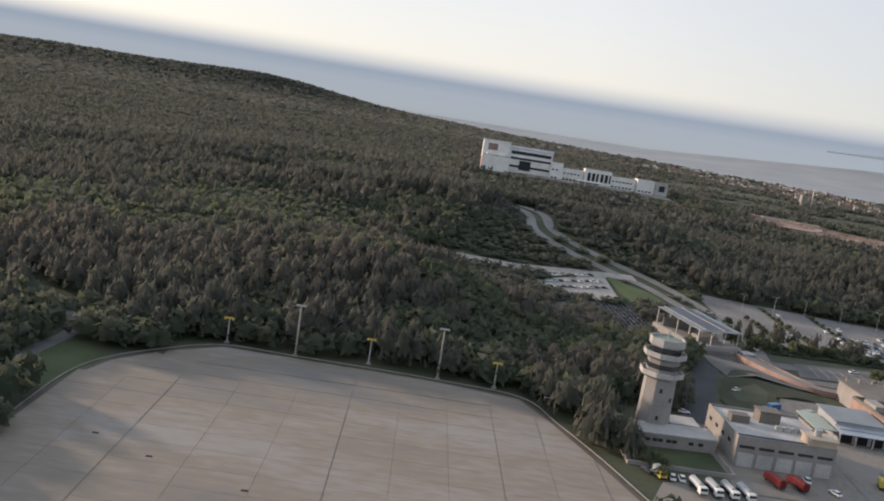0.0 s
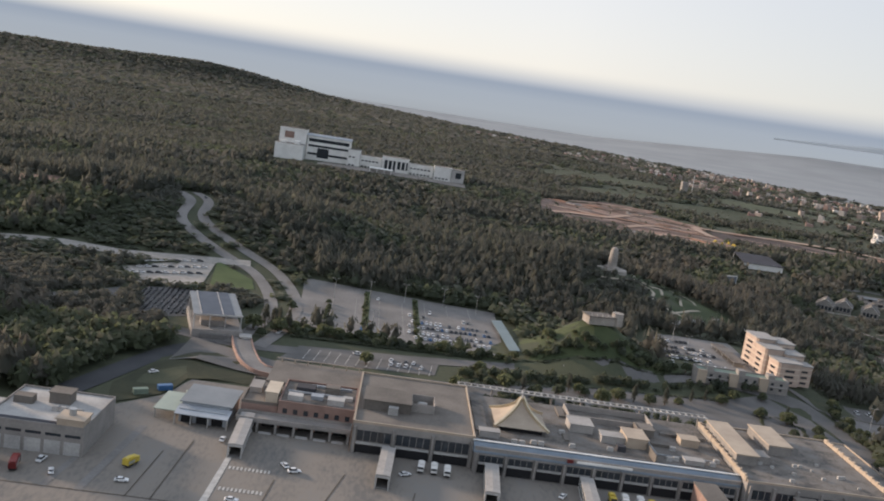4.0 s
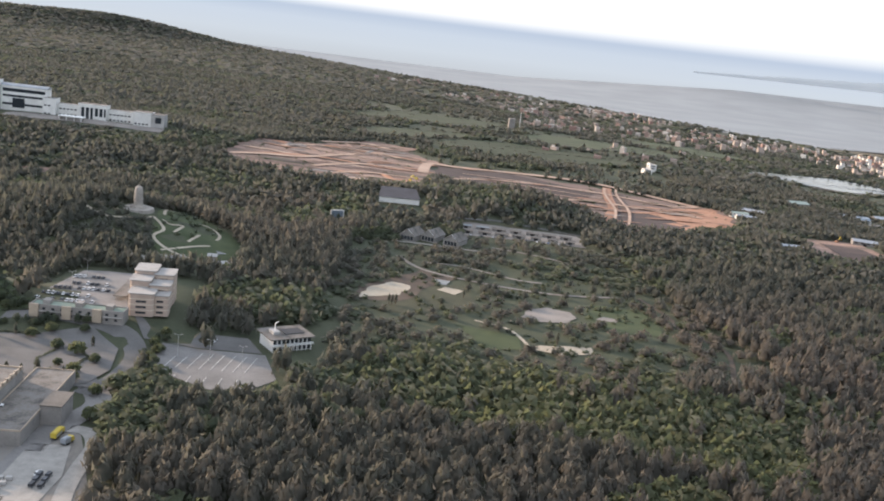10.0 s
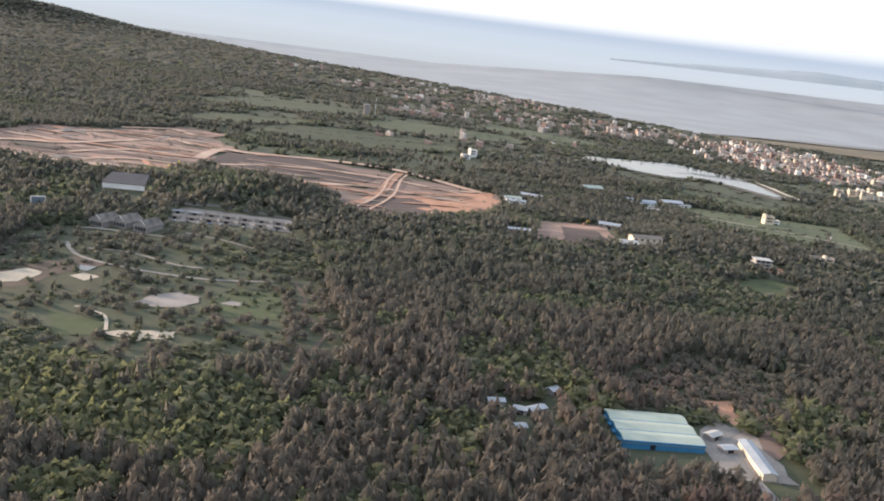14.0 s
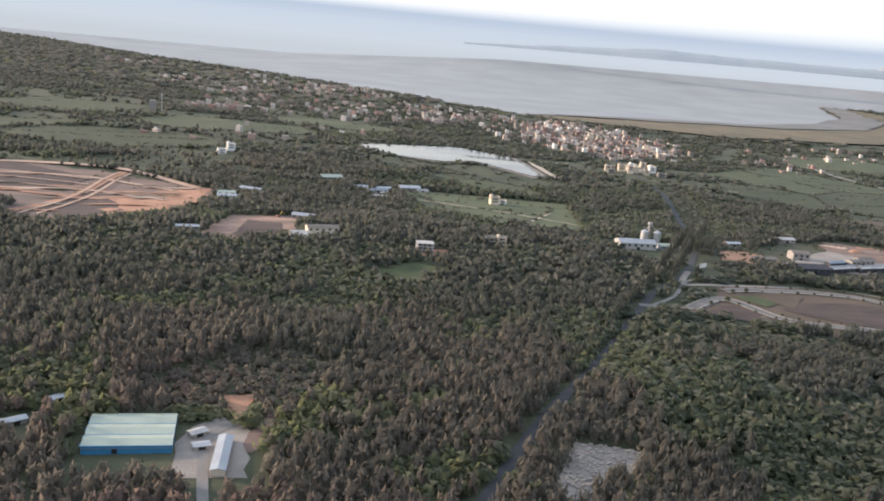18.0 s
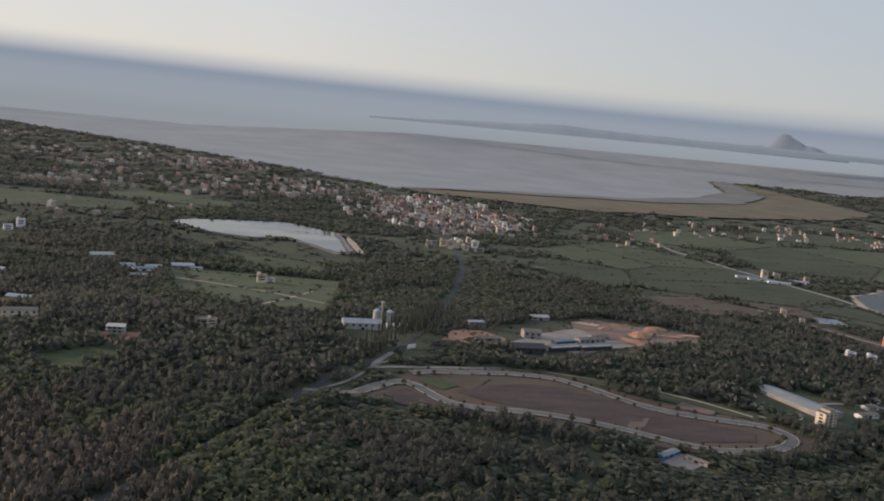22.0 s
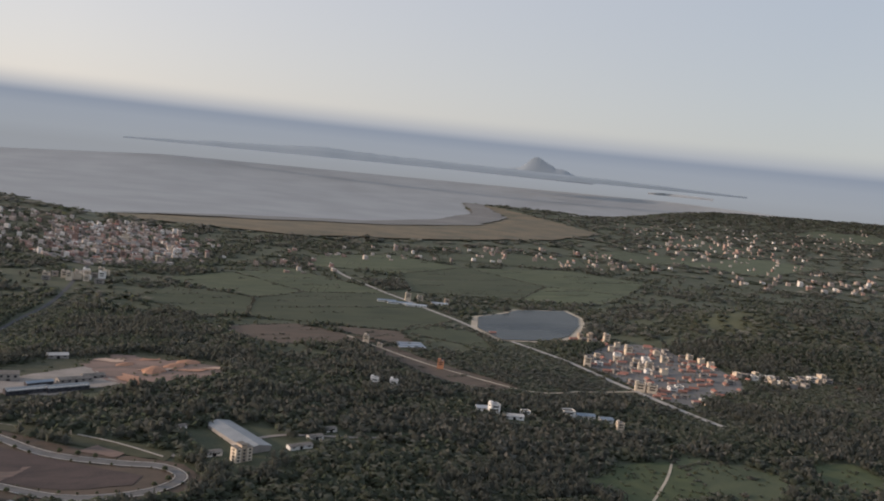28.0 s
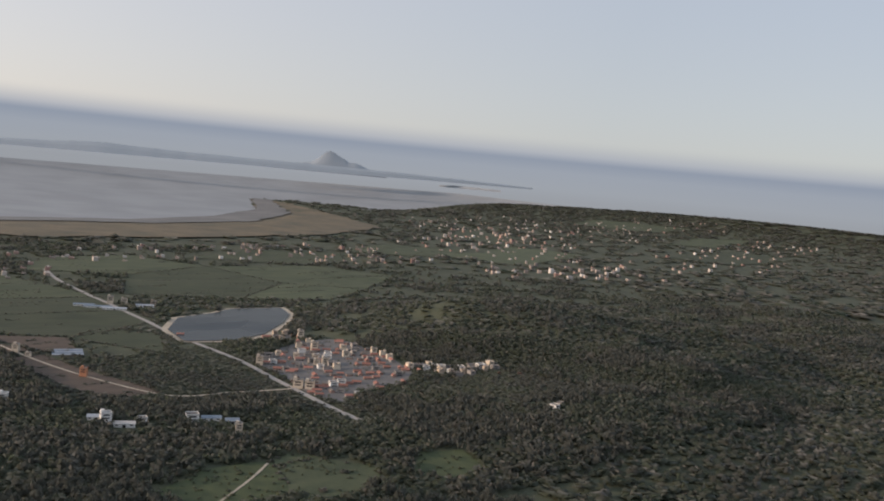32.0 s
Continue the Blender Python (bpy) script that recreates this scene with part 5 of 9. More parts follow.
brk2 = copy_thing(brk, pose(417, 303, 0.1))

sheet("cargo_yard", [(476, 326), (492, 326), (497, 300), (494, 268), (474, 268)], M["kerb"], 0.3, "pale concrete cargo yard beside the low wing", "yard", clear=False)
# airliner standing at the boarding bridge
al = thing("airliner", 400, 262, 0, "white narrow-bodied airliner parked nose-in at the terminal", "airliner", z=0.15)
hull = [(26, 0.15, 3.2), (25.2, 0.8, 3.3), (23.5, 1.35, 3.5), (20.5, 1.8, 3.7), (-12, 1.8, 3.7), (-20, 1.2, 4.1), (-25, 0.35, 4.7)]
part("fuselage", loft([[(r * math.cos(a), y, z + r * math.sin(a)) for a in [k * math.pi / 8 for k in range(16)]] for y, r, z in hull]), M["carpaint"], al, "white rounded fuselage")
part("cockpit_window", loft([[(-0.95, 23.6, 4.3), (0.95, 23.6, 4.3), (0.95, 23.9, 4.3), (-0.95, 23.9, 4.3)], [(-0.8, 22.9, 4.85), (0.8, 22.9, 4.85), (0.8, 23.2, 4.85), (-0.8, 23.2, 4.85)]]), M["glass"], al)
for sx in (-1, 1):
    part("wing", loft([[(sx * 1.2, 6, 3.0), (sx * 1.2, -1.5, 3.0), (sx * 1.2, -1.5, 3.5), (sx * 1.2, 6, 3.5)], [(sx * 15, -3.5, 3.9), (sx * 15, -5.3, 3.9), (sx * 15, -5.3, 4.1), (sx * 15, -3.5, 4.1)]]), M["roofpale"], al)
    eng = part("engine", loft([[(sx * 5.2 + r * math.cos(a), y, 2.2 + r * math.sin(a)) for a in [k * math.pi / 6 for k in range(12)]] for y, r in ((8.2, 0.85), (7.6, 1.1), (4.5, 1.0), (3.0, 0.6))]), M["roofpale"], al)
    part("intake", loft([[(sx * 5.2 + 0.8 * math.cos(a), y, 2.2 + 0.8 * math.sin(a)) for a in [k * math.pi / 6 for k in range(12)]] for y in (8.21, 8.24)]), M["dark"], eng)
    part("tailplane", loft([[(sx * 0.5, -20, 5.0), (sx * 0.5, -24, 5.0), (sx * 0.5, -24, 5.25), (sx * 0.5, -20, 5.25)], [(sx * 6, -23.2, 5.6), (sx * 6, -25, 5.6), (sx * 6, -25, 5.75), (sx * 6, -23.2, 5.75)]]), M["roofpale"], al)
    part("main_wheel", box(sx * 2.6 - 0.35, -1.0, 0, sx * 2.6 + 0.35, 0.1, 1.1), M["tyre"], al)
    for k in range(24):
        part("window", box(sx * 1.74 - 0.08, 18 - k * 1.2, 4.1, sx * 1.74 + 0.08, 18.35 - k * 1.2, 4.5), M["glass"], al)
part("fin", loft([[(-0.15, -17, 5.2), (0.15, -17, 5.2), (0.15, -23.5, 5.2), (-0.15, -23.5, 5.2)], [(-0.1, -23, 11.2), (0.1, -23, 11.2), (0.1, -25.5, 11.2), (-0.1, -25.5, 11.2)]]), M["carblue"], al, "blue tail fin")
part("nose_wheel", box(-0.3, 20.5, 0, 0.3, 21.3, 0.8), M["tyre"], al)
part("gear_leg", box(-0.12, 20.8, 0.7, 0.12, 21.0, 2.4, [(-2.7, -0.6, 1.0, -2.5, -0.4, 3.1), (2.5, -0.6, 1.0, 2.7, -0.4, 3.1)]), M["steel"], al)

# apron slabs, joints showing between them
ap = tagged(new("apron_slabs"), "pale concrete slabs of the apron, stains and sun streaks in their colour", "apron", kind="structure")
slab_me = mesh_from("slab", [(-0.5, -0.5, 0), (0.5, -0.5, 0), (0.5, 0.5, 0), (-0.5, 0.5, 0)], [(0, 1, 2, 3)], M["concrete"])
JX = [-104, -88, -72, -52.5, -33, -14.5, 2, 18.5, 34.5, 50, 66, 82]
JY = [150 + 12.2 * i for i in range(15)]
for ix, (xa, xb) in enumerate(zip(JX, JX[1:])):
    for ya, yb in zip(JY, JY[1:]):
        if all(inside_poly(x, y, APRON) for x in (xa + 1, xb - 1) for y in (ya + 1, yb - 1)):
            gx = 0.4 if xa in (-72, -14.5, 34.5) else 0.05
            gl = 0.4 if xb in (-72, -14.5, 34.5) else 0.05
            zl = float(land((xa + xb) / 2, (ya + yb) / 2)) + 0.16
            part("slab", box(xa + gx, ya + 0.04, zl, xb - gl, yb - 0.04, zl + 0.1), M["concrete"], ap)
sheet("apron_edge", [(-104, 240), (-104, 276), (-98, 298), (-85, 316), (-67, 329.5), (-40, 328.5), (15, 326.5), (46, 321.5), (56, 300), (66, 272), (76, 240), (80, 152), (-102, 152)], M["concrete"], 0.14, "pale concrete with stains and painted sun streaks along the apron edge", "apron", clear=False)
road("kerb", [(-106, 236), (-106, 278), (-100, 300), (-86, 318), (-68, 331.5), (-40, 331), (15, 329), (47, 324), (58, 301), (69, 272), (79, 240)], 0.35, M["greywall"], 0.1, "low grey kerb round the apron", "kerb", thick=0.35, keep=1.5, per=5)
for x, y in ((-62, 226), (-34, 214), (-8, 206), (20, 222), (-80, 236), (50, 204)):
    d = thing("drain_cover", x, y, 0, "small dark drain cover set in the concrete", "drain cover", "drain covers", z=float(land(x, y)) + 0.28)
    part("grating", box(-0.9, -0.5, 0, 0.9, 0.5, 0.06), M["dark"], d)


def flood_pole(x, y, h, lamps):
    ob = thing("floodlight_mast" if h > 15 else "apron_light", x, y, 0, "tall pale steel floodlight mast at the apron edge" if h > 15 else "short yellow-headed light post at the apron edge", "light mast" if h > 15 else "light post", "apron lights")
    part("mast", loft([ring(0.45, 6, 0), ring(0.28, 6, h)]), M["kerb" if h > 15 else "steel"], ob)
    part("base", box(-0.9, -0.9, 0, 0.9, 0.9, 0.7), M["greywall"], ob)
    part("head", box(-1.6, -0.3, h - 0.4, 1.6, 0.3, h + 0.2), M["steel" if h > 15 else "yellow"], ob)
    for i in range(lamps):
        part("lamp", box(-1.5 + i * 3.0 / max(1, lamps - 1) - 0.35, -0.8, h - 0.5, -1.5 + i * 3.0 / max(1, lamps - 1) + 0.35, -0.25, h + 0.3), M["steel" if h > 15 else "yellow"], ob)
    return ob


for x, y, h in ((-67, 335, 10), (-40, 331.5, 20), (-12, 335, 10), (15, 330, 20), (37, 330.5, 10)):
    flood_pole(x, y, h, 3 if h > 15 else 2)
sg = thing("approach_light_frame", 58, 312, 10, "low steel frame with a cross bar beside the wood", "light frame")
part("post", box(-0.15, -0.15, 0, 0.15, 0.15, 6), M["steel"], sg)
part("cross_bar", box(-4.5, -0.12, 5.6, 4.5, 0.12, 5.85), M["steel"], sg)


# ---- vehicles ----
def car(kind_, paint, length=4.5, width=1.8, height=1.45):
    ob = thing("car", 0, 0, 0, {"carpaint": "parked pale saloon car", "cardark": "parked dark saloon car", "carblue": "parked blue saloon car"}[paint], "car", "parked cars", z=0)
    l, w, h = length / 2, width / 2, height
    part("body", loft([[(x, -w, 0.3), (x, w, 0.3), (x, w, z), (x, w * 0.86, z + 0.08), (x, -w * 0.86, z + 0.08), (x, -w, z)] for x, z in ((-l, 0.62), (-l + 0.25, 0.86), (l * 0.4, 0.88), (l - 0.15, 0.7), (l, 0.55))]), M[paint], ob)
    part("window_band", loft([[(x0, -w * 0.88, 0.85), (x1, -w * 0.88, 0.85), (x1, w * 0.88, 0.85), (x0, w * 0.88, 0.85)] if k == 0 else [(x0 + 0.5, -w * 0.72, h - 0.08), (x1 - 0.7, -w * 0.72, h - 0.08), (x1 - 0.7, w * 0.72, h - 0.08), (x0 + 0.5, w * 0.72, h - 0.08)] for k, x0, x1 in ((0, -l * 0.85, l * 0.48), (1, -l * 0.85, l * 0.48))]), M["glass"], ob)
    part("roof", box(-l * 0.55, -w * 0.72, h - 0.08, l * 0.15, w * 0.72, h), M[paint], ob)
    wheel = part("wheel", loft([[(0.33 * math.cos(a), y, 0.33 + 0.33 * math.sin(a)) for a in [i * math.pi / 4 for i in range(8)]] for y in (-0.11, 0.11)]), M["tyre"], ob)
    wheel.matrix_basis = pose(-l * 0.62, -w + 0.1, 0)
    for x, y in ((-l * 0.62, w - 0.1), (l * 0.62, -w + 0.1), (l * 0.62, w - 0.1)):
        again(wheel, x, y, 0)
    return ob


CARS = [car("car", "carpaint"), car("car", "cardark"), car("car", "carpaint", 4.8, 1.85, 1.7), car("car", "carblue")]
car_used = [0, 0, 0, 0]


def park(x, y, rot, which, z=None):
    lift_z = float(land(x, y)) + 0.28 if z is None else z
    m = pose(x, y, lift_z, 0, 0, rot)
    if not car_used[which]:
        CARS[which].matrix_basis = m
        car_used[which] = 1
        return CARS[which]
    return copy_thing(CARS[which], m)


def truck(x, y, rot, name, label, category, cab, load, long=8.0, tank=False, group=""):
    ob = thing(name, x, y, rot, label, category, group, z=float(land(x, y)) + 0.3)
    l = long / 2
    part("chassis", box(-l, -1.0, 0.55, l, 1.0, 0.95), M["tyre"], ob)
    part("cab", loft([[(l - 2.1, -1.2, z), (l - b, -1.2, z), (l - b, 1.2, z), (l - 2.1, 1.2, z)] for z, b in ((0.7, 0), (1.7, 0.05), (2.75, 0.4))]), M[cab], ob)
    part("windscreen", box(l - 0.3, -1.05, 1.75, l - 0.02, 1.05, 2.5), M["glass"], ob)
    if tank:
        part("tank", loft([[(x_, 1.15 * math.cos(a), 2.0 + 1.05 * math.sin(a)) for a in [i * math.pi / 5 for i in range(10)]] for x_ in (-l, l - 2.5)]), M[load], ob, "pale rounded fuel tank")
        part("walkway", box(-l + 0.4, -0.35, 3.05, l - 2.9, 0.35, 3.2), M["steel"], ob)
    else:
        part("body", box(-l, -1.25, 0.95, l - 2.3, 1.25, 3.0, [(-l + 0.3, -0.8, 3.0, l - 2.6, 0.8, 3.3)]), M[load], ob)
        part("side_panel", box(-l + 0.5, -1.3, 1.2, l - 2.8, -1.24, 2.2), M["steel"], ob)
    wheel = part("wheel", loft([[(0.5 * math.cos(a), y_, 0.5 + 0.5 * math.sin(a)) for a in [i * math.pi / 4 for i in range(8)]] for y_ in (-0.16, 0.16)]), M["tyre"], ob)
    wheel.matrix_basis = pose(l - 1.4, -1.05, 0)
    for wx, wy in ((l - 1.4, 1.05), (-l + 1.3, -1.05), (-l + 1.3, 1.05), (-l + 2.5, -1.05), (-l + 2.5, 1.05)):
        again(wheel, wx, wy, 0)
    return ob


for i in range(4):
    truck(95.7 + i * 5, 258.6, -84, "fuel_tanker", "white aviation fuel tanker parked in a row", "tanker truck", "white", "shedmetal", 9.5, True, "fuel tankers")
for i in range(2):
    truck(125.2 + i * 7.5, 273, 104, "fire_engine", "red airport fire engine outside the station", "fire engine", "red", "red", 9.0, False, "fire engines")
truck(85.4, 265, -80, "flatbed_truck", "small yellow and white service truck", "truck", "yellow", "shedmetal", 6)
truck(167, 285, 70, "high_loader", "yellow cargo loader on the apron", "loader", "yellow", "yellow", 6.5)
for x, y, r in ((268, 312, -95), (273, 312, -93), (278, 311, -93), (346, 306, -95), (352, 306, -95)):
    truck(x, y, r, "minibus", "white service van at the terminal front", "van", "white", "white", 5.6, False, "service vans")
for x, y, r in ((341, 306, -90), (356, 304, -92), (392, 298, -60), (404, 296, -92)):
    truck(x, y, r, "baggage_tractor", "yellow baggage tractor at the terminal front", "tractor", "yellow", "yellow", 5.0, False, "baggage tractors")
for x, y, r, k in ((82, 268, -60, 1), (85, 267, -60, 0), (145, 272, 110, 0), (110, 322, 20, 1), (113, 336, 0, 0), (262, 306, 30, 0), (322, 305, 60, 0), (331, 304, 20, 0), (375, 300, 10, 1), (380, 300, 40, 1), (205, 268, 0, 0), (218, 300, 120, 0), (222, 296, 20, 2), (192, 316, 90, 0), (168, 272, 10, 0), (148, 378, 40, 0), (488, 300, 80, 0)):
    park(x, y, r, k)
sheet("apron_marking", [(195, 262), (197.4, 262), (198.4, 302), (196.4, 302)], M["paint"], 0.2, "wide worn white line on the apron", "marking", clear=False)
for y in (275, 292):
    for i in range(11):
        sheet("zebra_bar", [(199 + i * 1.4, y), (199.7 + i * 1.4, y), (199.7 + i * 1.4, y + 2.6), (199 + i * 1.4, y + 2.6)], M["paint"], 0.2, "white bar of an apron crossing", "marking", clear=False, group="crossing bars")
for x0, y0, x1, y1, w in ((157, 262, 161, 320, 3.0), (146, 262, 149, 300, 2.4)):
    road("apron_strip", [(x0, y0), ((x0 + x1) / 2, (y0 + y1) / 2), (x1, y1)], w, M["paving"], 0.2, "pale concrete strip across the apron", "strip", keep=0)
for x0, y0, x1, y1 in ((180, 262, 182, 312), (172, 262, 174, 300), (214, 262, 216, 288), (232, 262, 240, 300), (110, 262, 230, 263), (262, 262, 266, 292), (318, 262, 322, 290)):
    road("apron_joint", [(x0, y0), ((x0 + x1) / 2, (y0 + y1) / 2 + 0.01), (x1, y1)], 0.5, M["joint"], 0.2, "dark sealed joint across the apron", "joint", keep=0)
for i in range(22):
    sheet("zebra_bar", [(302 + i * 1.6, 281), (302.8 + i * 1.6, 281), (302.8 + i * 1.6, 285), (302 + i * 1.6, 285)], M["paint"], 0.2, "white bar of an apron crossing", "marking", clear=False, group="crossing bars")

truck(484, 334, 85, "bus", "yellow staff bus parked beside the low wing", "bus", "yellow", "yellow", 9.0)
truck(490, 328, 70, "tow_truck", "small yellow truck beside the low wing", "truck", "yellow", "shedmetal", 6.0)
for i in range(12):
    pc = thing("cargo_pallet", 468 + (i % 4) * 3.2 + (i // 4) * 0.8, 286 + (i // 4) * 4, 10, "white wrapped cargo pallet on the apron", "pallet", "cargo pallets", z=0.25)
    part("base", box(-1.2, -1.0, 0, 1.2, 1.0, 0.2), M["bark"], pc)
    part("load", box(-1.1, -0.9, 0.2, 1.1, 0.9, 1.5), M["roofwhite"], pc)
for i in range(6):
    cb = thing("baggage_cart", 489 + (i % 2) * 3.4, 290 + (i // 2) * 4.2, 80, "dark baggage cart parked in a row", "cart", "baggage carts", z=0.25)
    part("bed", box(-1.5, -0.8, 0.4, 1.5, 0.8, 0.6), M["steel"], cb)
    part("cover", box(-1.4, -0.75, 0.6, 1.4, 0.75, 1.9), M["cardark"], cb)
    for wx in (-1.1, 0.8):
        part("wheel", box(wx, -0.85, 0, wx + 0.4, 0.85, 0.4), M["tyre"], cb)
park(455, 345, 10, 0, 6.9)

# ---- car parks ----
rc = random.Random(11)
for row, (y, x0, x1, full) in enumerate(((498, 266, 312, 0.9), (508, 262, 314, 0.85), (522, 262, 314, 0.8), (532, 264, 312, 0.75), (546, 262, 300, 0.35), (500, 205, 250, 0.18), (516, 210, 255, 0.1), (556, 275, 312, 0.2), (570, 200, 300, 0.06))):
    x = x0
    while x < x1:
        if rc.random() < full:
            park(x, y + rc.uniform(-0.4, 0.4), 90 + rc.uniform(-4, 4) + (180 if row % 2 else 0), rc.choice((0, 1, 1, 0, 2, 3)))
        x += 2.9
for i in range(9):
    if i not in (3, 6):
        park(253 + (i % 5) * 4, 440 + (i // 5) * 7, 80, (0, 0, 2, 1)[i % 4])
for y, x0, x1 in ((496, 418, 452), (507, 418, 446), (522, 420, 452), (533, 422, 450), (548, 424, 446)):
    x = x0
    while x < x1:
        if rc.random() < 0.75:
            park(x, y, 90 + rc.uniform(-4, 4), rc.choice((0, 1, 1, 2)))
        x += 2.9
for i in range(26):
    park(86 + (i % 9) * 4.6 + rc.uniform(-0.5, 0.5), 548 + (i // 9) * 13 + (i % 9) * 2.2, 20, rc.choice((0, 0, 1, 2)))
for x, y in ((520, 470), (527, 470)):
    park(x, y, 85, 2)
for x, y, r in ((140, 640, 20), (128, 655, -70), (90, 715, -65), (190, 470, 85), (235, 450, 8), (350, 470, 8), (168, 520, 95)):
    park(x, y, r, rc.choice((0, 1, 2)))
for i in range(7):
    x = 214 + i * 15
    sheet("bay_line", [(x, 500), (x + 0.3, 500), (x - 2.7, 580), (x - 3, 580)], M["kerb"], 0.32, "painted car park line", "marking", clear=False, group="car park lines")
for x in (236, 268):
    sheet("planted_island", [(x - 2, 488), (x + 2, 488), (x - 1, 584), (x - 5, 584)], M["grass"], 0.4, "narrow planted island in the car park", "planting", clear=False)
sheet("planted_verge", [(196, 476), (322, 474), (322, 482), (196, 488)], M["grass"], 0.35, "planted verge along the car park", "planting", clear=False)
sheet("planted_verge", [(330, 478), (420, 478), (420, 494), (330, 488)], M["grass"], 0.35, "planted verge below the mound", "planting", clear=False)
sheet("traffic_island", [(445, 419), (450, 435), (460, 439), (469, 426), (463, 407), (451, 403)], M["grass"], 0.4, "planted island inside the road bend", "planting", clear=False)
for i in range(13):
    x = 208 + i * 5.4
    sheet("bay_line", [(x, 430), (x + 0.3, 430), (x + 2.3, 448), (x + 2, 448)], M["paint"], 0.35, "painted car park line", "marking", clear=False, group="car park lines")
for i in range(8):
    x = 508 + i * 6
    sheet("bay_line", [(x, 424), (x + 0.5, 424), (x + 4.5, 448), (x + 4, 448)], M["paint"], 0.45, "painted coach bay line", "marking", clear=False, group="coach bay lines")
for i in range(5):
    x = 515 + i * 8
    sheet("bay_line", [(x, 402), (x + 0.5, 402), (x + 1.5, 414), (x + 1, 414)], M["paint"], 0.45, "painted coach bay line", "marking", clear=False, group="coach bay lines")
def street_lamp(x, y, h, rot):
    ob = thing("street_lamp", x, y, rot, "tall thin grey car park lamp with two arms", "street lamp", "car park lamps")
    part("pole", cyl(0.16, 0.09, 0, h, 6), M["steel"], ob)
    part("base", cyl(0.4, 0.35, 0, 0.5, 8), M["kerb"], ob)
    for s_ in (-1, 1):
        part("arm", bar(bmesh.new(), (0, 0, h - 0.2), (s_ * 1.8, 0, h + 0.2), 0.07), M["steel"], ob)
        part("lamp_head", box(s_ * 1.8 - 0.5, -0.2, h + 0.15, s_ * 1.8 + 0.5, 0.2, h + 0.32), M["roofwhite"], ob)
    return ob


for x, y in ((212, 560), (235, 566), (258, 572), (284, 576), (306, 570), (215, 500), (240, 500), (268, 500), (296, 500), (432, 515), (432, 545), (512, 440), (530, 436), (548, 430)):
    street_lamp(x, y, 13, rc.uniform(-8, 8))
for x in (89.6, 92.6):
    park(x, 265, 82, 2)
park(138.8, 279.8, 84, 2)
bs = thing("bicycle_shelter", 321, 521, 4, "long pale blue metal carport beside the car park", "carport")
part("roof", loft([[(-3.2, y, 2.6), (3.2, y, 3.2), (3.2, y, 3.4), (-3.2, y, 2.8)] for y in (-34, 34)]), M["teal"], bs)
keep_off(312, 470, 334, 562)
for i in range(8):
    part("post", box(2.4, -33 + i * 9.3, 0, 2.7, -32.7 + i * 9.3, 3.0), M["steel"], bs)
cp2 = thing("carport", 463, 528, 0, "grey flat carport beside the office car park", "carport")
part("roof", box(-4, -22, 2.8, 4, 22, 3.1), M["roofgrey"], cp2)
for i in range(5):
    part("post", box(-3.6, -20 + i * 10, 0, -3.3, -19.7 + i * 10, 2.8, [(3.3, -20 + i * 10, 0, 3.6, -19.7 + i * 10, 2.8)]), M["steel"], cp2)

# canopy with a blue roof, motorcycles
cn = thing("open_market_hall", 154.7, 466.8, 17, "open hall under a large dark blue-grey metal roof", "hall")
part("roof", loft([[(x, -21, 11.6), (x, 21, 13.1), (x, 21, 13.5), (x, -21, 12.0)] for x in (-8.5, 8.5)]), M["roofslate"], cn, "dark blue-grey sheet-metal roof")
for x0, x1 in ((-12.5, -8.5), (8.5, 12.5)):
    part("roof_wing", loft([[(x, -21, 11.5), (x, 21, 13.0), (x, 21, 13.3), (x, -21, 11.8)] for x in (x0, x1)]), M["hangroof"], cn, "paler grey side bay of the roof")
for x in (-8.5, 2.5):
    part("roof_rib", loft([[(x + d, -21, 12.05), (x + d, 21, 13.55), (x + d, 21, 13.75), (x + d, -21, 12.25)] for d in (-0.25, 0.25)]), M["roofwhite"], cn, "pale standing rib on the roof")
part("eaves_beam", box(-12.7, -21.4, 11.2, 12.7, -21.0, 12.0), M["roofwhite"], cn, "pale eaves beam")
for x in (-12, -4, 4, 12):
    for y in (-20, 0, 20):
        part("post", box(x - 0.25, y - 0.25, -0.5, x + 0.25, y + 0.25, 11.6 + (y + 21) * 0.035), M["steel"], cn)
part("terrace", box(-13, -23, -1.5, 13, 22, 4.2), M["greywall"], cn, "grey stone terrace under the hall")
part("counter_block", box(-8, -15, 4.2, 4, -8, 7.0), M["greywall"], cn)
part("step", box(-9, -25, -1.5, 5, -23, 2.2), M["paving"], cn)
part("back_wall", box(-12, 14, 0, 12, 14.5, 9), M["greywall"], cn)
keep_off(132, 446, 174, 494)
gh = thing("gatehouse", 176, 446, 10, "small white gatehouse at the car park entrance", "gatehouse")
part("wall", box(-2.5, -2.5, 0, 2.5, 2.5, 3), M["white"], gh)
part("roof", box(-3.2, -3.2, 3, 3.2, 3.2, 3.4), M["roofwhite"], gh)
vm = []
for i in range(11):
    for j in range(26):
        x, y = 106 + i * 2.9 - j * 0.15, 462 + j * 3.1 + i * 1.8
        if inside_poly(x, y, [(98, 512), (130, 548), (140, 474), (110, 456)]):
            vm.append((x, y))
bm = bmesh.new()
for x, y in vm:
    z = float(land(x, y)) + 0.4
    a = rc.uniform(0.6, 1.0)
    for k in range(3):
        ox, oy = rc.uniform(-0.5, 0.5), rc.uniform(-0.7, 0.7)
        bx(bm, x + ox - 0.3, y + oy - 0.8, z, x + ox + 0.3, y + oy + 0.8, z + a)
tagged(part("motorcycles", bm, M["cardark"]), "rows of parked dark motorcycles", "motorcycles", kind="stuff")

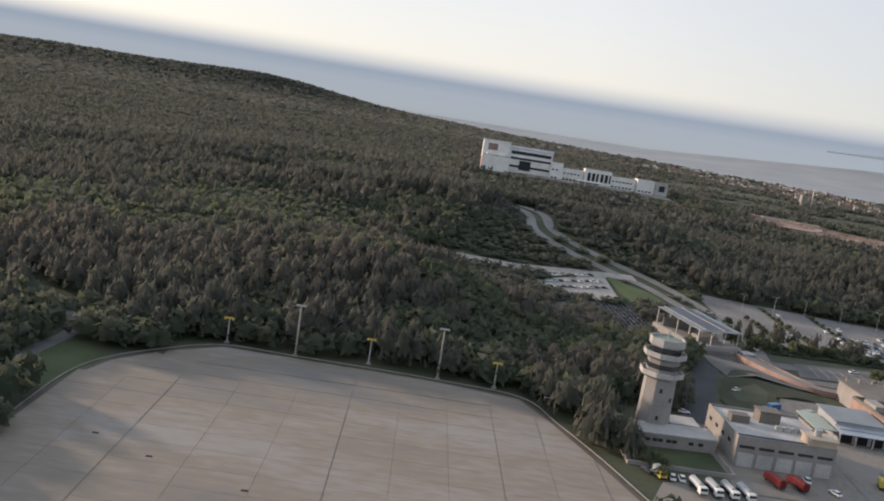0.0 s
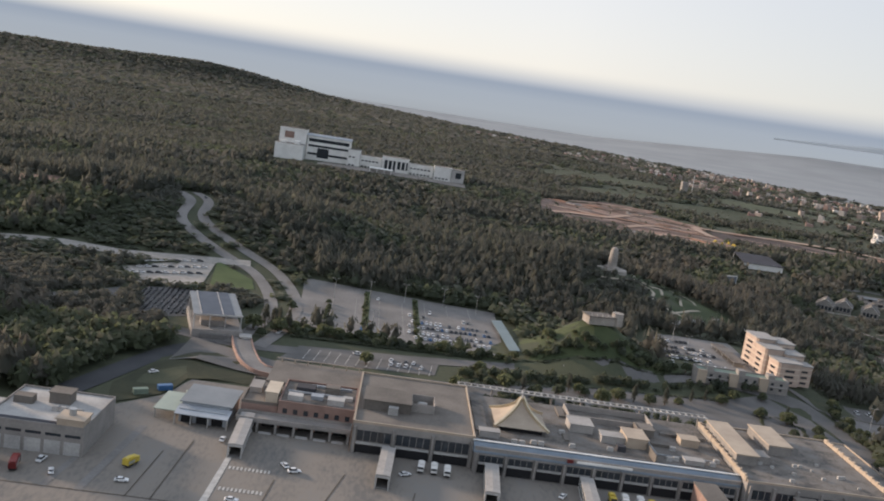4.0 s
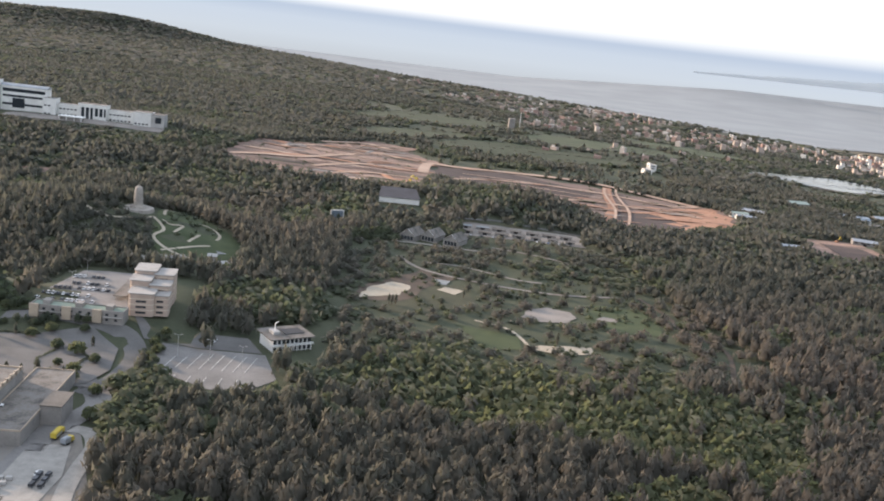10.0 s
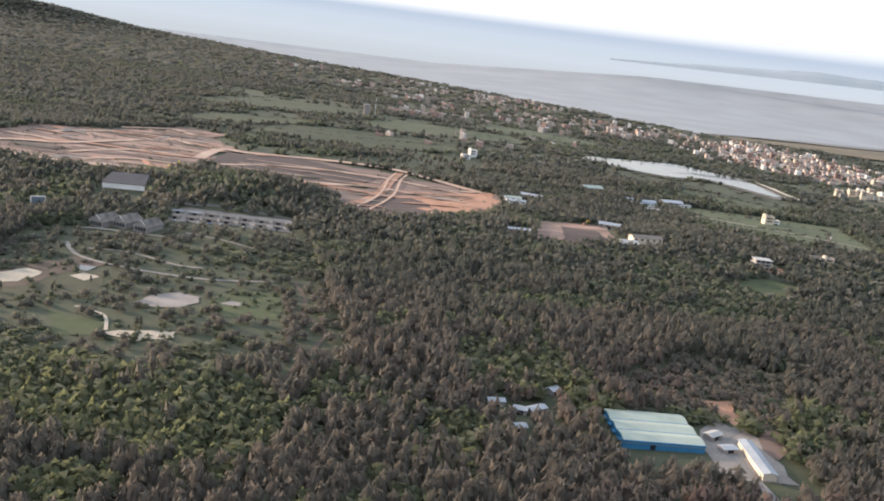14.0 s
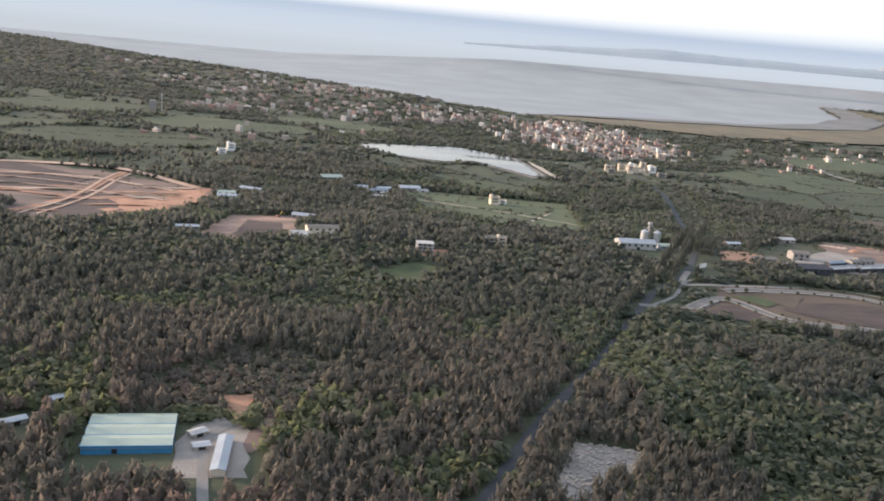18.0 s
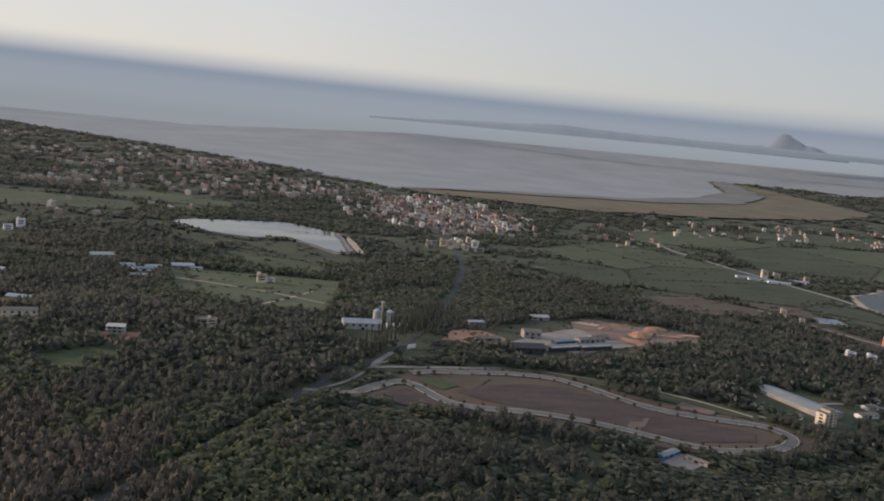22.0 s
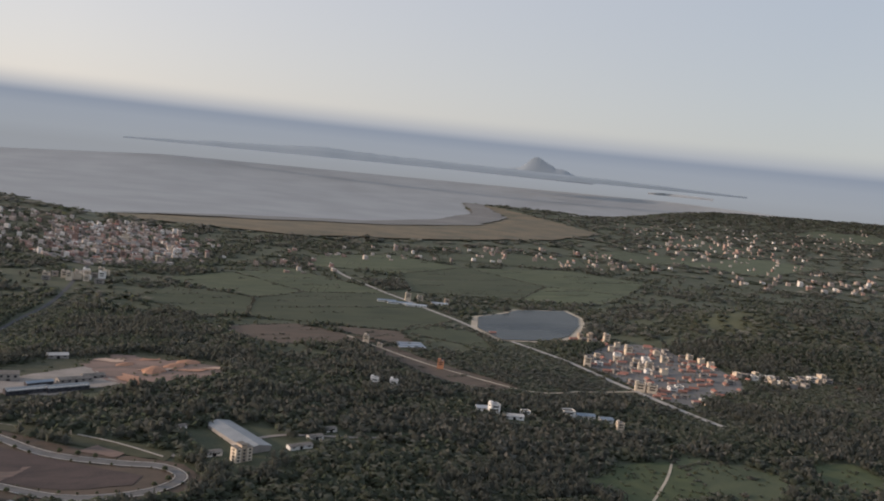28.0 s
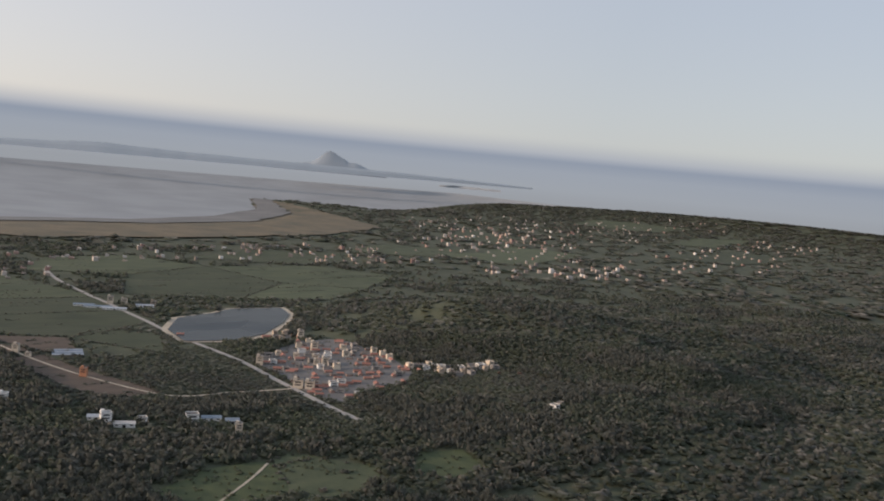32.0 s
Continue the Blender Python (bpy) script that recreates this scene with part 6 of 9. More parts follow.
# ---- offices and pavilions near the airport ----
of = thing("guest_house", 450, 472, -2, "two-storey grey and tan guest house with a flat green roof", "house")
part("wall", box(-26, -5, -2, 26, 5, 6.4), M["greywall"], of)
part("roof", box(-25.6, -4.6, 6.4, 25.6, 4.6, 6.6), M["greenroof2"], of, "dull green flat roof deck")
part("parapet", parapet(-26, -5, 26, 5, 6.4, 0.9, 0.4), M["greywall"], of)
for x in (-26, -8, 9):
    part("stair_bay", box(x, -6.4, 0, x + 5, -5.0, 7.6), M["tan"], of, "projecting tan bay")
    part("roof_room", box(x + 6, -2, 6.6, x + 10, 3, 9.0), M["greywall"], of)
part("balcony", box(-25, -6.0, 3.3, -9, -5.0, 3.6, [(-2, -6.0, 3.3, 8, -5.0, 3.6), (15, -6.0, 3.3, 25, -5.0, 3.6)]), M["roofpale"], of)
for i in range(10):
    for z in (1.2, 4.2):
        part("window", box(-24 + i * 5, -5.15, z, -22.4 + i * 5, -4.9, z + 1.3), M["glass"], of)
keep_off(412, 462, 508, 576)
ht = thing("office_tower", 484, 494, 4, "stepped pinkish office building of sunlit bays with pale roofs", "office building")
ht.matrix_basis = ht.matrix_basis @ Matrix.Diagonal((0.8, 0.78, 0.84, 1))
for cx_, cy_, rx_, ry_, h in ((-7, 30, 8, 11, 23.5), (7, 26, 7.5, 10, 22), (-8, 11, 7.5, 9.5, 20.5), (6.5, 8, 7.5, 9.5, 18.5), (-4, -8, 9, 9, 16), (9, -7, 6, 7, 14.5)):
    outline = [(cx_ + rx_ * fx, cy_ + ry_ * fy) for fx, fy in ((-0.82, -1), (0.82, -1), (1, -0.85), (1, 0.85), (0.82, 1), (-0.82, 1), (-1, 0.85), (-1, -0.85))]
    blk = part("block", loft([[(x, y, z) for x, y in outline] for z in (0, h)]), M["pinkcream"], ht)
    part("roof_slab", loft([[(cx_ + (x - cx_) * 1.07, cy_ + (y - cy_) * 1.07, z) for x, y in outline] for z in (h, h + 0.7)]), M["roofpale"], blk)
    for z in range(2, int(h) - 2, 4):
        part("window", box(cx_ - rx_ - 0.12, cy_ - ry_ * 0.4, z, cx_ - rx_ + 0.1, cy_ + ry_ * 0.4, z + 1.5), M["glass"], blk)
        part("window", box(cx_ - rx_ * 0.4, cy_ - ry_ - 0.12, z, cx_ + rx_ * 0.4, cy_ - ry_ + 0.1, z + 1.5), M["glass"], blk)
        part("floor_band", loft([[(cx_ + (x - cx_) * 1.012, cy_ + (y - cy_) * 1.012, zz) for x, y in outline] for zz in (z + 2.3, z + 2.8)]), M["cream"], blk)
pv = thing("visitor_pavilion", 567, 474, 30, "white two-storey pavilion with a flat overhanging roof", "pavilion")
part("wall", box(-12, -9, 0, 12, 9, 7.6), M["white"], pv)
part("roof", box(-14, -11, 7.6, 14, 11, 8.3), M["roofgrey"], pv, "grey flat overhanging roof")
part("balcony", box(-13.4, -10.8, 3.6, 13.4, -9.0, 4.4), M["white"], pv)
for i in range(9):
    part("column", box(-12.4 + i * 3, -10.3, 0, -12.0 + i * 3, -9.9, 3.6), M["white"], pv)
    for z in (0.4, 4.6):
        part("window", box(-11.6 + i * 2.7, -9.15, z, -9.7 + i * 2.7, -8.9, z + 2.4), M["glass"], pv)
part("solar_panel", box(-2, -4, 8.3, 10, 5, 8.7), M["newasphalt"], pv)
part("roof_plant", box(-9, -3, 8.3, -5, 4, 10), M["roofwhite"], pv)
part("roof_mast", bar(bar(bmesh.new(), (-7, 0, 10), (-7, 0, 14.5), 0.3), (-7, 0, 14.4), (-5, 0, 15.2), 0.3), M["white"], pv)
keep_off(546, 444, 592, 500)
bk = thing("bunker_lookout", 371, 500, 12, "old stone lookout post on top of the grassy mound", "lookout")
part("wall", box(-8, -5, -1, 8, 5, 3.6), M["rock"], bk)
part("roof_slab", box(-8.6, -5.6, 3.6, 8.6, 5.6, 4.1), M["roofgrey"], bk)
part("turret", cyl(3.6, 3.4, -1, 6.5, 10, 11, -2), M["rock"], bk, "round stone turret")
for i in range(5):
    part("roof_post", box(-7 + i * 3.4, -5.2, 4.1, -6.6 + i * 3.4, -4.8, 5.4), M["roofwhite"], bk)
keep_off(352, 484, 390, 512)
pg = thing("monument", 424, 703, 0, "round tapering stone monument on a terraced hilltop", "monument")
part("terrace", cyl(13, 12.5, -2.5, 0.6, 18), M["rock"], pg)
part("plinth", cyl(6.5, 6, 0.6, 2.6, 12), M["rock"], pg)
part("shaft", loft([ring(4.0, 12, 2.6), ring(3.6, 12, 7), ring(3.9, 12, 7.4), ring(3.3, 12, 12), ring(3.6, 12, 12.4), ring(2.9, 12, 17), ring(1.6, 12, 18.4)]), M["rock"], pg, "pale stone drum shaft")
keep_off(410, 690, 438, 716)
for pts in ([(395, 680), (410, 672), (428, 678), (440, 690)], [(440, 690), (452, 672), (448, 655), (462, 640), (480, 632)], [(395, 680), (384, 694)]):
    road("steps_path", pts, 2.6, M["sand"], 0.5, "pale stone path winding down the hill", "path", keep=1.5, per=6)
GARDEN = [(438, 717), (440, 770), (470, 745), (496, 716), (516, 681), (504, 636), (458, 622), (446, 660)]
sheet("terraced_garden", GARDEN, M["grass"], 0.35, "terraced green garden slope below the monument", "garden", rough=2, step=8)
CLEAR.append([(446, 660), (458, 600), (506, 610), (516, 681)])
for pts in ([(445, 704), (440, 740), (446, 765)], [(447, 690), (454, 685), (463, 691), (460, 672)], [(473, 662), (478, 683)], [(472, 715), (482, 713), (492, 696), (490, 674)], [(458, 636), (471, 648), (485, 662), (511, 682)]):
    road("garden_path", pts, 2.4, M["sand"], 0.6, "pale stone garden path with steps", "path", keep=1.0, per=6)
sheet("garden_pool", [(497, 651), (493, 668), (500, 671), (504, 657)], M["pondw"], 0.6, "small bright garden pool", "pool", rough=0.6, step=4)
for x, y, w, d, r in ((470, 622, 16, 7, 20), (452, 612, 10, 5, -10), (506, 628, 14, 8, 30), (496, 640, 6, 5, 0)):
    kp = thing("garden_pavilion", x, y, r, "low park building with a pale curved roof", "pavilion")
    part("wall", box(-w / 2, -d / 2, 0, w / 2, d / 2, 3), M["greywall"], kp)
    part("roof", gable(-w / 2, -d / 2, w / 2, d / 2, 3, 4.6, 0.8, 0.3), M["roofwhite"], kp)
    keep_off(x - w / 2 - 2, y - d - 2, x + w / 2 + 2, y + d / 2 + 2)

# ---- the college on the hill ----
CY = 1232
cl = thing("college_building", 70, CY, 0, "large white college complex of linked blocks on the wooded ridge", "college", z=float(land(120, CY)) - 1)


def block(parent, x0, x1, y0, y1, h, material="white", name="block", floors=0, face=True, step_x=5.0):
    b = part(name, box(x0, y0, 0, x1, y1, h, [(x0 - 0.3, y0 - 0.3, h, x1 + 0.3, y1 + 0.3, h + 0.7)]), M[material], parent)
    part("roof", box(x0 + 0.4, y0 + 0.4, h + 0.7, x1 - 0.4, y1 - 0.4, h + 0.9), M["roofgrey"], b)
    for f in range(floors):
        z = 2.0 + f * (h - 1.5) / floors
        n = int((x1 - x0 - 3) / step_x)
        for i in range(n):
            part("window", box(x0 + 2 + i * step_x, y0 - 0.15, z, x0 + 2 + i * step_x + step_x * 0.62, y0 + 0.1, z + 1.9), M["glass"], b)
    return b


wing = block(cl, -2, 36, -26, -2, 20, "white", "front_block", 0)
# no windows here: an orange panel paints the low sun on the white side
part("window_band", box(-2.2, -24, 4, -1.9, -6, 17), M["orangewall"], wing, "orange panel standing for low sun on the side wall")
part("stair_head", box(4, -20, 20.9, 12, -12, 24), M["white"], wing)
part("stair_head", box(22, -18, 20.9, 30, -8, 25), M["white"], wing)
tall = block(cl, -1, 36, 0, 16, 40, "white", "tower_block", 0)
part("red_panel", box(6, -0.25, 27, 19, 0, 36), M["pinkbrick"], tall, "faded red panel on the white wall")
lng = block(cl, 37, 97, 6, 24, 33, "white", "long_block", 0)
for z in (8, 19, 26):
    part("window_band", box(39, 5.8, z, 95, 6.1, z + (4.5 if z > 20 else 3)), M["glass"], lng, "dark strip of windows")
part("glazed_bay", box(52, 5.6, 5, 68, 6.1, 18), M["glass"], lng)
part("curved_roof", loft([[(36, 5 + 20 * t_, 33.8 + 3 * math.sin(math.pi * t_)) for t_ in [i / 8 for i in range(9)]] + [(36, 25, 33.7), (36, 5, 33.7)][0:0] + [(36, 15, 33.0)], [(98, 5 + 20 * t_, 33.8 + 3 * math.sin(math.pi * t_)) for t_ in [i / 8 for i in range(9)]] + [(98, 15, 33.0)]]), M["shedmetal"], lng, "curved grey metal roof")
b3 = block(cl, 95, 112, -4, 14, 23, "white", "link_block", 2)
b4 = block(cl, 112.4, 142, 4, 18, 17, "white", "link_block", 2)
b5 = block(cl, 143, 180, -6, 12, 21, "white", "portico_block", 0)
for i in range(6):
    part("column", box(145 + i * 6, -6.6, 0, 146.6 + i * 6, -6.0, 18), M["white"], b5)
# shade behind the columns is painted as two dark panels on the wall
part("portico_shade", box(145, -6.05, 2, 162, -5.9, 17), M["glass"], b5)
part("portico_shade", box(164, -6.05, 6, 179, -5.9, 17), M["glass"], b5)
b6 = block(cl, 180.4, 215, 0, 14, 16, "white", "link_block", 2)
b7 = block(cl, 216, 240, -8, 14, 18, "white", "end_block", 1)
b8 = block(cl, 240.4, 258, -10, 10, 17, "roofwhite", "end_block", 0)
part("window", box(246, -10.2, 6, 254, -9.9, 14), M["glass"], b8, "large dark window")
keep_off(60, 1180, 335, 1262)
sheet("forecourt", [(130, 1176), (330, 1190), (330, 1222), (130, 1215)], M["gravel"], 0.6, "pale paved court in front of the college", "forecourt", rough=3, step=12)
gp = thing("entrance_pavilion", 214, 1196, -2, "white flat-roofed entrance pavilion below the college", "pavilion")
part("wall", box(-14, -5, 0, 14, 5, 4.5), M["greywall"], gp)
part("roof", box(-16, -7, 4.5, 16, 7, 5.6), M["white"], gp)
for x in (-14, -5, 5, 14):
    part("column", box(x - 0.5, -6.4, 0, x + 0.5, -5.6, 4.5), M["white"], gp)
sb = thing("roadside_shed", 180, 905, 10, "small white flat-roofed shed by the road", "shed")
part("wall", box(-9, -5, 0, 9, 5, 4), M["greywall"], sb)
part("roof", box(-11, -7, 4, 11, 7, 4.6), M["white"], sb)
keep_off(160, 880, 200, 920)
sheet("bare_bank", [(225, 910), (262, 940), (310, 930), (300, 900), (250, 890)], M["redsoil"], 0.6, "bare pinkish earth beside the road", "bare earth", rough=4, step=10)
road("road", [(60, 830), (110, 850), (180, 880), (240, 890), (300, 905)], 6, M["paving"], 0.6, "pale road below the college", keep=2)
road("road", [(76, 785), (40, 830), (-30, 850)], 6, M["paving"], 0.6, "pale road into the wood", keep=2)
for i, (x, y) in enumerate(((150, 870), (166, 884), (205, 880), (225, 905), (262, 915), (238, 918))):
    vn = thing("site_hut", x, y, 20 * i, "small pale hut standing among trees", "hut", "site huts")
    part("wall", box(-3, -2, 0, 3, 2, 2.8), M["white" if i % 2 else "greywall"], vn)
    part("roof", box(-3.4, -2.4, 2.8, 3.4, 2.4, 3.1), M["roofwhite"], vn)


# ---- houses ----
def flat_house(w, d, storeys, wall, roof="roofgrey", label="", tower=True):
    ob = thing("house", 0, 0, 0, label, "house", "village houses", z=0)
    h = storeys * 3.2
    part("wall", box(-w / 2, -d / 2, -1.5, w / 2, d / 2, h), M[wall], ob)
    part("roof", box(-w / 2 - 0.3, -d / 2 - 0.3, h, w / 2 + 0.3, d / 2 + 0.3, h + 0.35), M[roof], ob)
    part("parapet", parapet(-w / 2, -d / 2, w / 2, d / 2, h + 0.35, 0.9, 0.3), M[wall], ob)
    if tower:
        part("stair_head", box(-w / 2 + 0.5, 0, h + 0.35, -w / 2 + 4, d / 2 - 0.5, h + 3), M[wall], ob)
        part("water_tank", cyl(0.8, 0.8, h + 0.35, h + 2.2, 8, w / 4, d / 4), M["steel"], ob)
    for s in range(max(0, storeys - 2), storeys):
        part("window", box(-w * 0.3, -d / 2 - 0.12, s * 3.2 + 1.0, w * 0.3, -d / 2 + 0.1, s * 3.2 + 2.5), M["glass"], ob)
    part("window", box(-w / 2 - 0.12, -d * 0.2, h - 2.2, -w / 2 + 0.1, d * 0.2, h - 0.8), M["glass"], ob)
    return ob


def pitched_house(w, d, h, wall, roof, label):
    ob = thing("house", 0, 0, 0, label, "house", "village houses", z=0)
    part("wall", gable_body(-w / 2, -d / 2, w / 2, d / 2, -1.5, h, h + d * 0.28), M[wall], ob)
    part("roof", gable(-w / 2, -d / 2, w / 2, d / 2, h - 0.1, h + d * 0.28, 0.4, 0.3), M[roof], ob)
    part("door", box(-0.6, -d / 2 - 0.12, 0, 0.6, -d / 2 + 0.1, 2.1), M["dark"], ob)
    part("window", box(w * 0.18, -d / 2 - 0.12, 1.0, w * 0.35, -d / 2 + 0.1, 2.2), M["glass"], ob)
    return ob


KINDS = [flat_house(11, 10, 3, "white", "roofwhite", "three-storey white flat-roofed house"), flat_house(12, 11, 3, "cream", "roofwarm", "three-storey cream house with a roof stair"),
         flat_house(10, 12, 4, "cream", "roofgrey", "tall sunlit cream house with a water tank"), flat_house(14, 10, 2, "greywall", "roofgrey", "low grey concrete house with a flat roof", False),
         flat_house(9, 9, 3, "tan", "roofwarm", "three-storey village house with tan tiles"), flat_house(13, 11, 2, "white", "roofgrey", "two-storey white house with a flat roof", False),
         pitched_house(14, 7, 3.6, "pinkbrick", "roofred", "old brick farmhouse with a red tiled roof"), pitched_house(12, 6.5, 3.4, "pinkbrick", "roofgrey", "old brick house with a grey tiled roof"),
         flat_house(11, 10, 4, "pinkbrick", "roofwarm", "four-storey house of pink brick"), pitched_house(16, 8, 4.0, "greywall", "roofred", "long low house with a red roof"),
         flat_house(10, 10, 4, "orangewall", "roofwarm", "orange-tiled house of four storeys")]
taken = []


def put_house(kind_, x, y, rot, grow=1.0, clear_r=7):
    px, py, pz, k = fold(x, y, land(x, y))
    m = pose(float(px), float(py), float(pz), 0, 0, rot) @ Matrix.Scale(float(k) * grow, 4)
    if clear_r:
        CLEAR.append([(x - clear_r, y - clear_r * 1.6 - 8), (x + clear_r, y - clear_r * 1.6 - 8), (x + clear_r, y + clear_r), (x - clear_r, y + clear_r)])
    ob = KINDS[kind_]
    if kind_ not in taken:
        taken.append(kind_)
        ob.matrix_basis = m
        return ob
    o = copy_thing(ob, Matrix.Identity(4))
    o.matrix_basis = m
    return o


rh = random.Random(21)


FAR_HOUSES = []


def settle(poly, n, gap, turn, kinds, seed, grow=(0.8, 1.15), clear_r=6, joined=False):
    """Houses packed into an outline along lanes."""
    r = random.Random(seed)
    xs, ys = [p[0] for p in poly], [p[1] for p in poly]
    spots, tries = [], 0
    while len(spots) < n and tries < n * 60:
        tries += 1
        x, y = r.uniform(min(xs), max(xs)), r.uniform(min(ys), max(ys))
        if inside_poly(x, y, poly) and all((x - a) ** 2 + (y - b) ** 2 > gap * gap for a, b in spots):
            spots.append((x, y))
            if joined:
                FAR_HOUSES.append((x, y, turn + r.uniform(-20, 20), r.uniform(9, 15) * r.uniform(*grow), r.uniform(8, 12) * r.uniform(*grow), r.choice((4, 6.5, 7, 9.5, 10, 13)) * r.uniform(*grow)))
                CLEAR.append([(x - clear_r, y - clear_r * 2.2), (x + clear_r, y - clear_r * 2.2), (x + clear_r, y + clear_r), (x - clear_r, y + clear_r)])
            else:
                put_house(r.choice(kinds), x, y, turn + r.choice((0, 0, 90, 180)) + r.uniform(-8, 8), r.uniform(*grow), clear_r)


NEAR_VILLAGE = [(2738, 868), (2800, 930), (2930, 1015), (3010, 985), (2984, 816), (2965, 715), (2895, 645), (2789, 638), (2722, 600), (2712, 665), (2738, 790)]
CLEAR.append(NEAR_VILLAGE)
sheet("village_ground", NEAR_VILLAGE, M["asphalt"], 0.5, "paved lanes and yards of the village", "yard", rough=6, step=20)
settle(NEAR_VILLAGE, 118, 12.5, -28, (6, 6, 6, 7, 7, 9, 9, 6, 3, 5, 3, 1), 31, (0.8, 1.1))
settle([(2975, 665), (3030, 668), (3090, 635), (3080, 612), (3000, 632)], 13, 13, -20, (1, 4, 3, 5), 32)
settle([(2860, 1060), (2940, 1090), (2980, 1050), (2900, 1030)], 9, 13, -20, (6, 7, 4, 3), 33)
settle([(2960, 720), (2985, 740), (3030, 690), (3000, 660), (2970, 670)], 12, 11, -24, (6, 7, 9, 3, 5, 1), 36, (0.8, 1.1))
put_house(1, 2716, 705, -38, 1.3)
put_house(1, 2728, 690, -38, 1.25)
put_house(2, 2742, 862, -35, 1.15)
put_house(2, 2905, 930, -30, 1.25)
put_house(2, 2945, 1035, -30, 1.2)
ls = thing("shelter", 2770, 618, 60, "long open pavilion with a pale roof at the village edge", "pavilion")
part("roof", box(-16, -5, 4, 16, 5, 4.6), M["roofwhite"], ls)
part("wall", box(-15, 3.6, 0, 15, 4.2, 4), M["cream"], ls)
for i in range(6):
    part("post", box(-15 + i * 6, -4.4, 0, -14.6 + i * 6, -4, 4), M["white"], ls)
TOWN = [(2000, 2380), (2100, 2560), (2140, 2800), (2390, 3080), (2540, 3020), (2560, 2570), (2450, 2200), (2300, 2050), (2100, 1940), (2020, 2080)]
sheet("town_ground", TOWN, M["paving"], 0.8, "paved lanes of the coastal town", "yard", rough=15, step=40, clear=False)
settle(TOWN, 90, 22, -15, (6, 7, 4, 8, 9, 0, 1, 3, 9, 6, 7, 8), 34, (1.0, 1.5), 8)
settle(TOWN, 260, 15, -15, (), 134, (0.9, 1.3), 8, True)
settle([(1880, 2250), (1950, 2600), (2200, 3050), (2500, 3150), (2650, 2800), (2620, 2350), (2350, 2000), (2080, 1980)], 130, 26, -15, (), 234, (0.9, 1.3), 8, True)
settle([(1960, 1700), (2010, 1790), (2120, 1800), (2160, 1680), (2080, 1640)], 16, 18, -15, (0, 5, 1, 2, 3, 1), 35, (1.0, 1.4), 8)
for poly, n, sd in (([(850, 3900), (1000, 4300), (1700, 4350), (2000, 3900), (1700, 3500), (1200, 3600)], 60, 41), ([(1050, 2500), (1200, 3500), (1850, 3000), (1900, 2700), (1500, 2500)], 34, 42),
                    ([(1700, 3000), (1900, 3500), (2250, 3400), (2300, 3100), (2000, 2700)], 40, 43), ([(900, 1750), (1150, 2100), (1500, 2300), (1600, 2050), (1250, 1750)], 9, 44),
                    ([(2600, 1950), (2750, 2450), (3300, 2700), (3900, 2900), (4000, 2350), (3300, 2350), (2900, 2050)], 34, 45), ([(3550, 2450), (3900, 2850), (4600, 2900), (4600, 2300), (4000, 2250)], 46, 46),
                    ([(4600, 2200), (4900, 3100), (5900, 3700), (6600, 3200), (5400, 2200)], 60, 47), ([(5700, 3800), (6500, 5000), (8600, 6000), (9800, 5200), (8500, 3600), (6500, 3300)], 110, 48),
                    ([(2560, 2080), (2700, 2200), (2900, 2120), (2800, 2020)], 6, 49)):
    settle(poly, int(n * (2.2 if sd < 44 else 1.5)), 20, -20, (), sd, (1.0, 1.5) if sd < 44 else (0.8, 1.2), 11, True)
for pts in ([(5720, 3622), (6536, 4135), (6449, 3525), (5747, 3005)], [(7937, 3366), (8565, 3299), (10409, 3939), (9474, 4052)], [(4739, 2561), (5747, 3005), (6000, 2700), (5000, 2200)], [(6700, 2600), (8300, 3000), (8500, 2600), (7000, 2200)], [(9000, 5200), (10500, 6000), (11000, 5000), (9500, 4500)]):
    sheet("field", pts, M["field"], 0.6, "far pale green farmland between villages", "field", rough=60, step=200, cut=200, group="fields")
for cx_, cy_, rx_, ry_, n, sd in ((1730, 4200, 210, 150, 34, 81), (1260, 3390, 160, 130, 12, 82), (1110, 2620, 80, 60, 7, 83), (1706, 3210, 90, 90, 10, 84), (1836, 2781, 60, 90, 9, 85), (1380, 4700, 200, 200, 22, 86), (850, 5200, 260, 240, 24, 87)):
    settle([(cx_ - rx_, cy_), (cx_, cy_ + ry_), (cx_ + rx_, cy_), (cx_, cy_ - ry_)], n, 22, -18, (), sd, (1.1, 1.7), 13, True)
for poly, n, sd in (([(5200, 2050), (6500, 2650), (8800, 3300), (10500, 4000), (10500, 3300), (8500, 2550), (6500, 1850)], 80, 61), ([(4900, 3100), (6000, 3900), (7500, 4600), (7800, 4100), (6600, 3500), (5400, 2800)], 60, 62), ([(8500, 4600), (10000, 5600), (12500, 6500), (13000, 5500), (10500, 4400)], 50, 63), ([(4300, 1900), (4700, 2200), (5600, 2100), (5400, 1700)], 40, 64)):
    settle(poly, n, 40, -20, (), sd, (1.1, 1.7), 20, True)
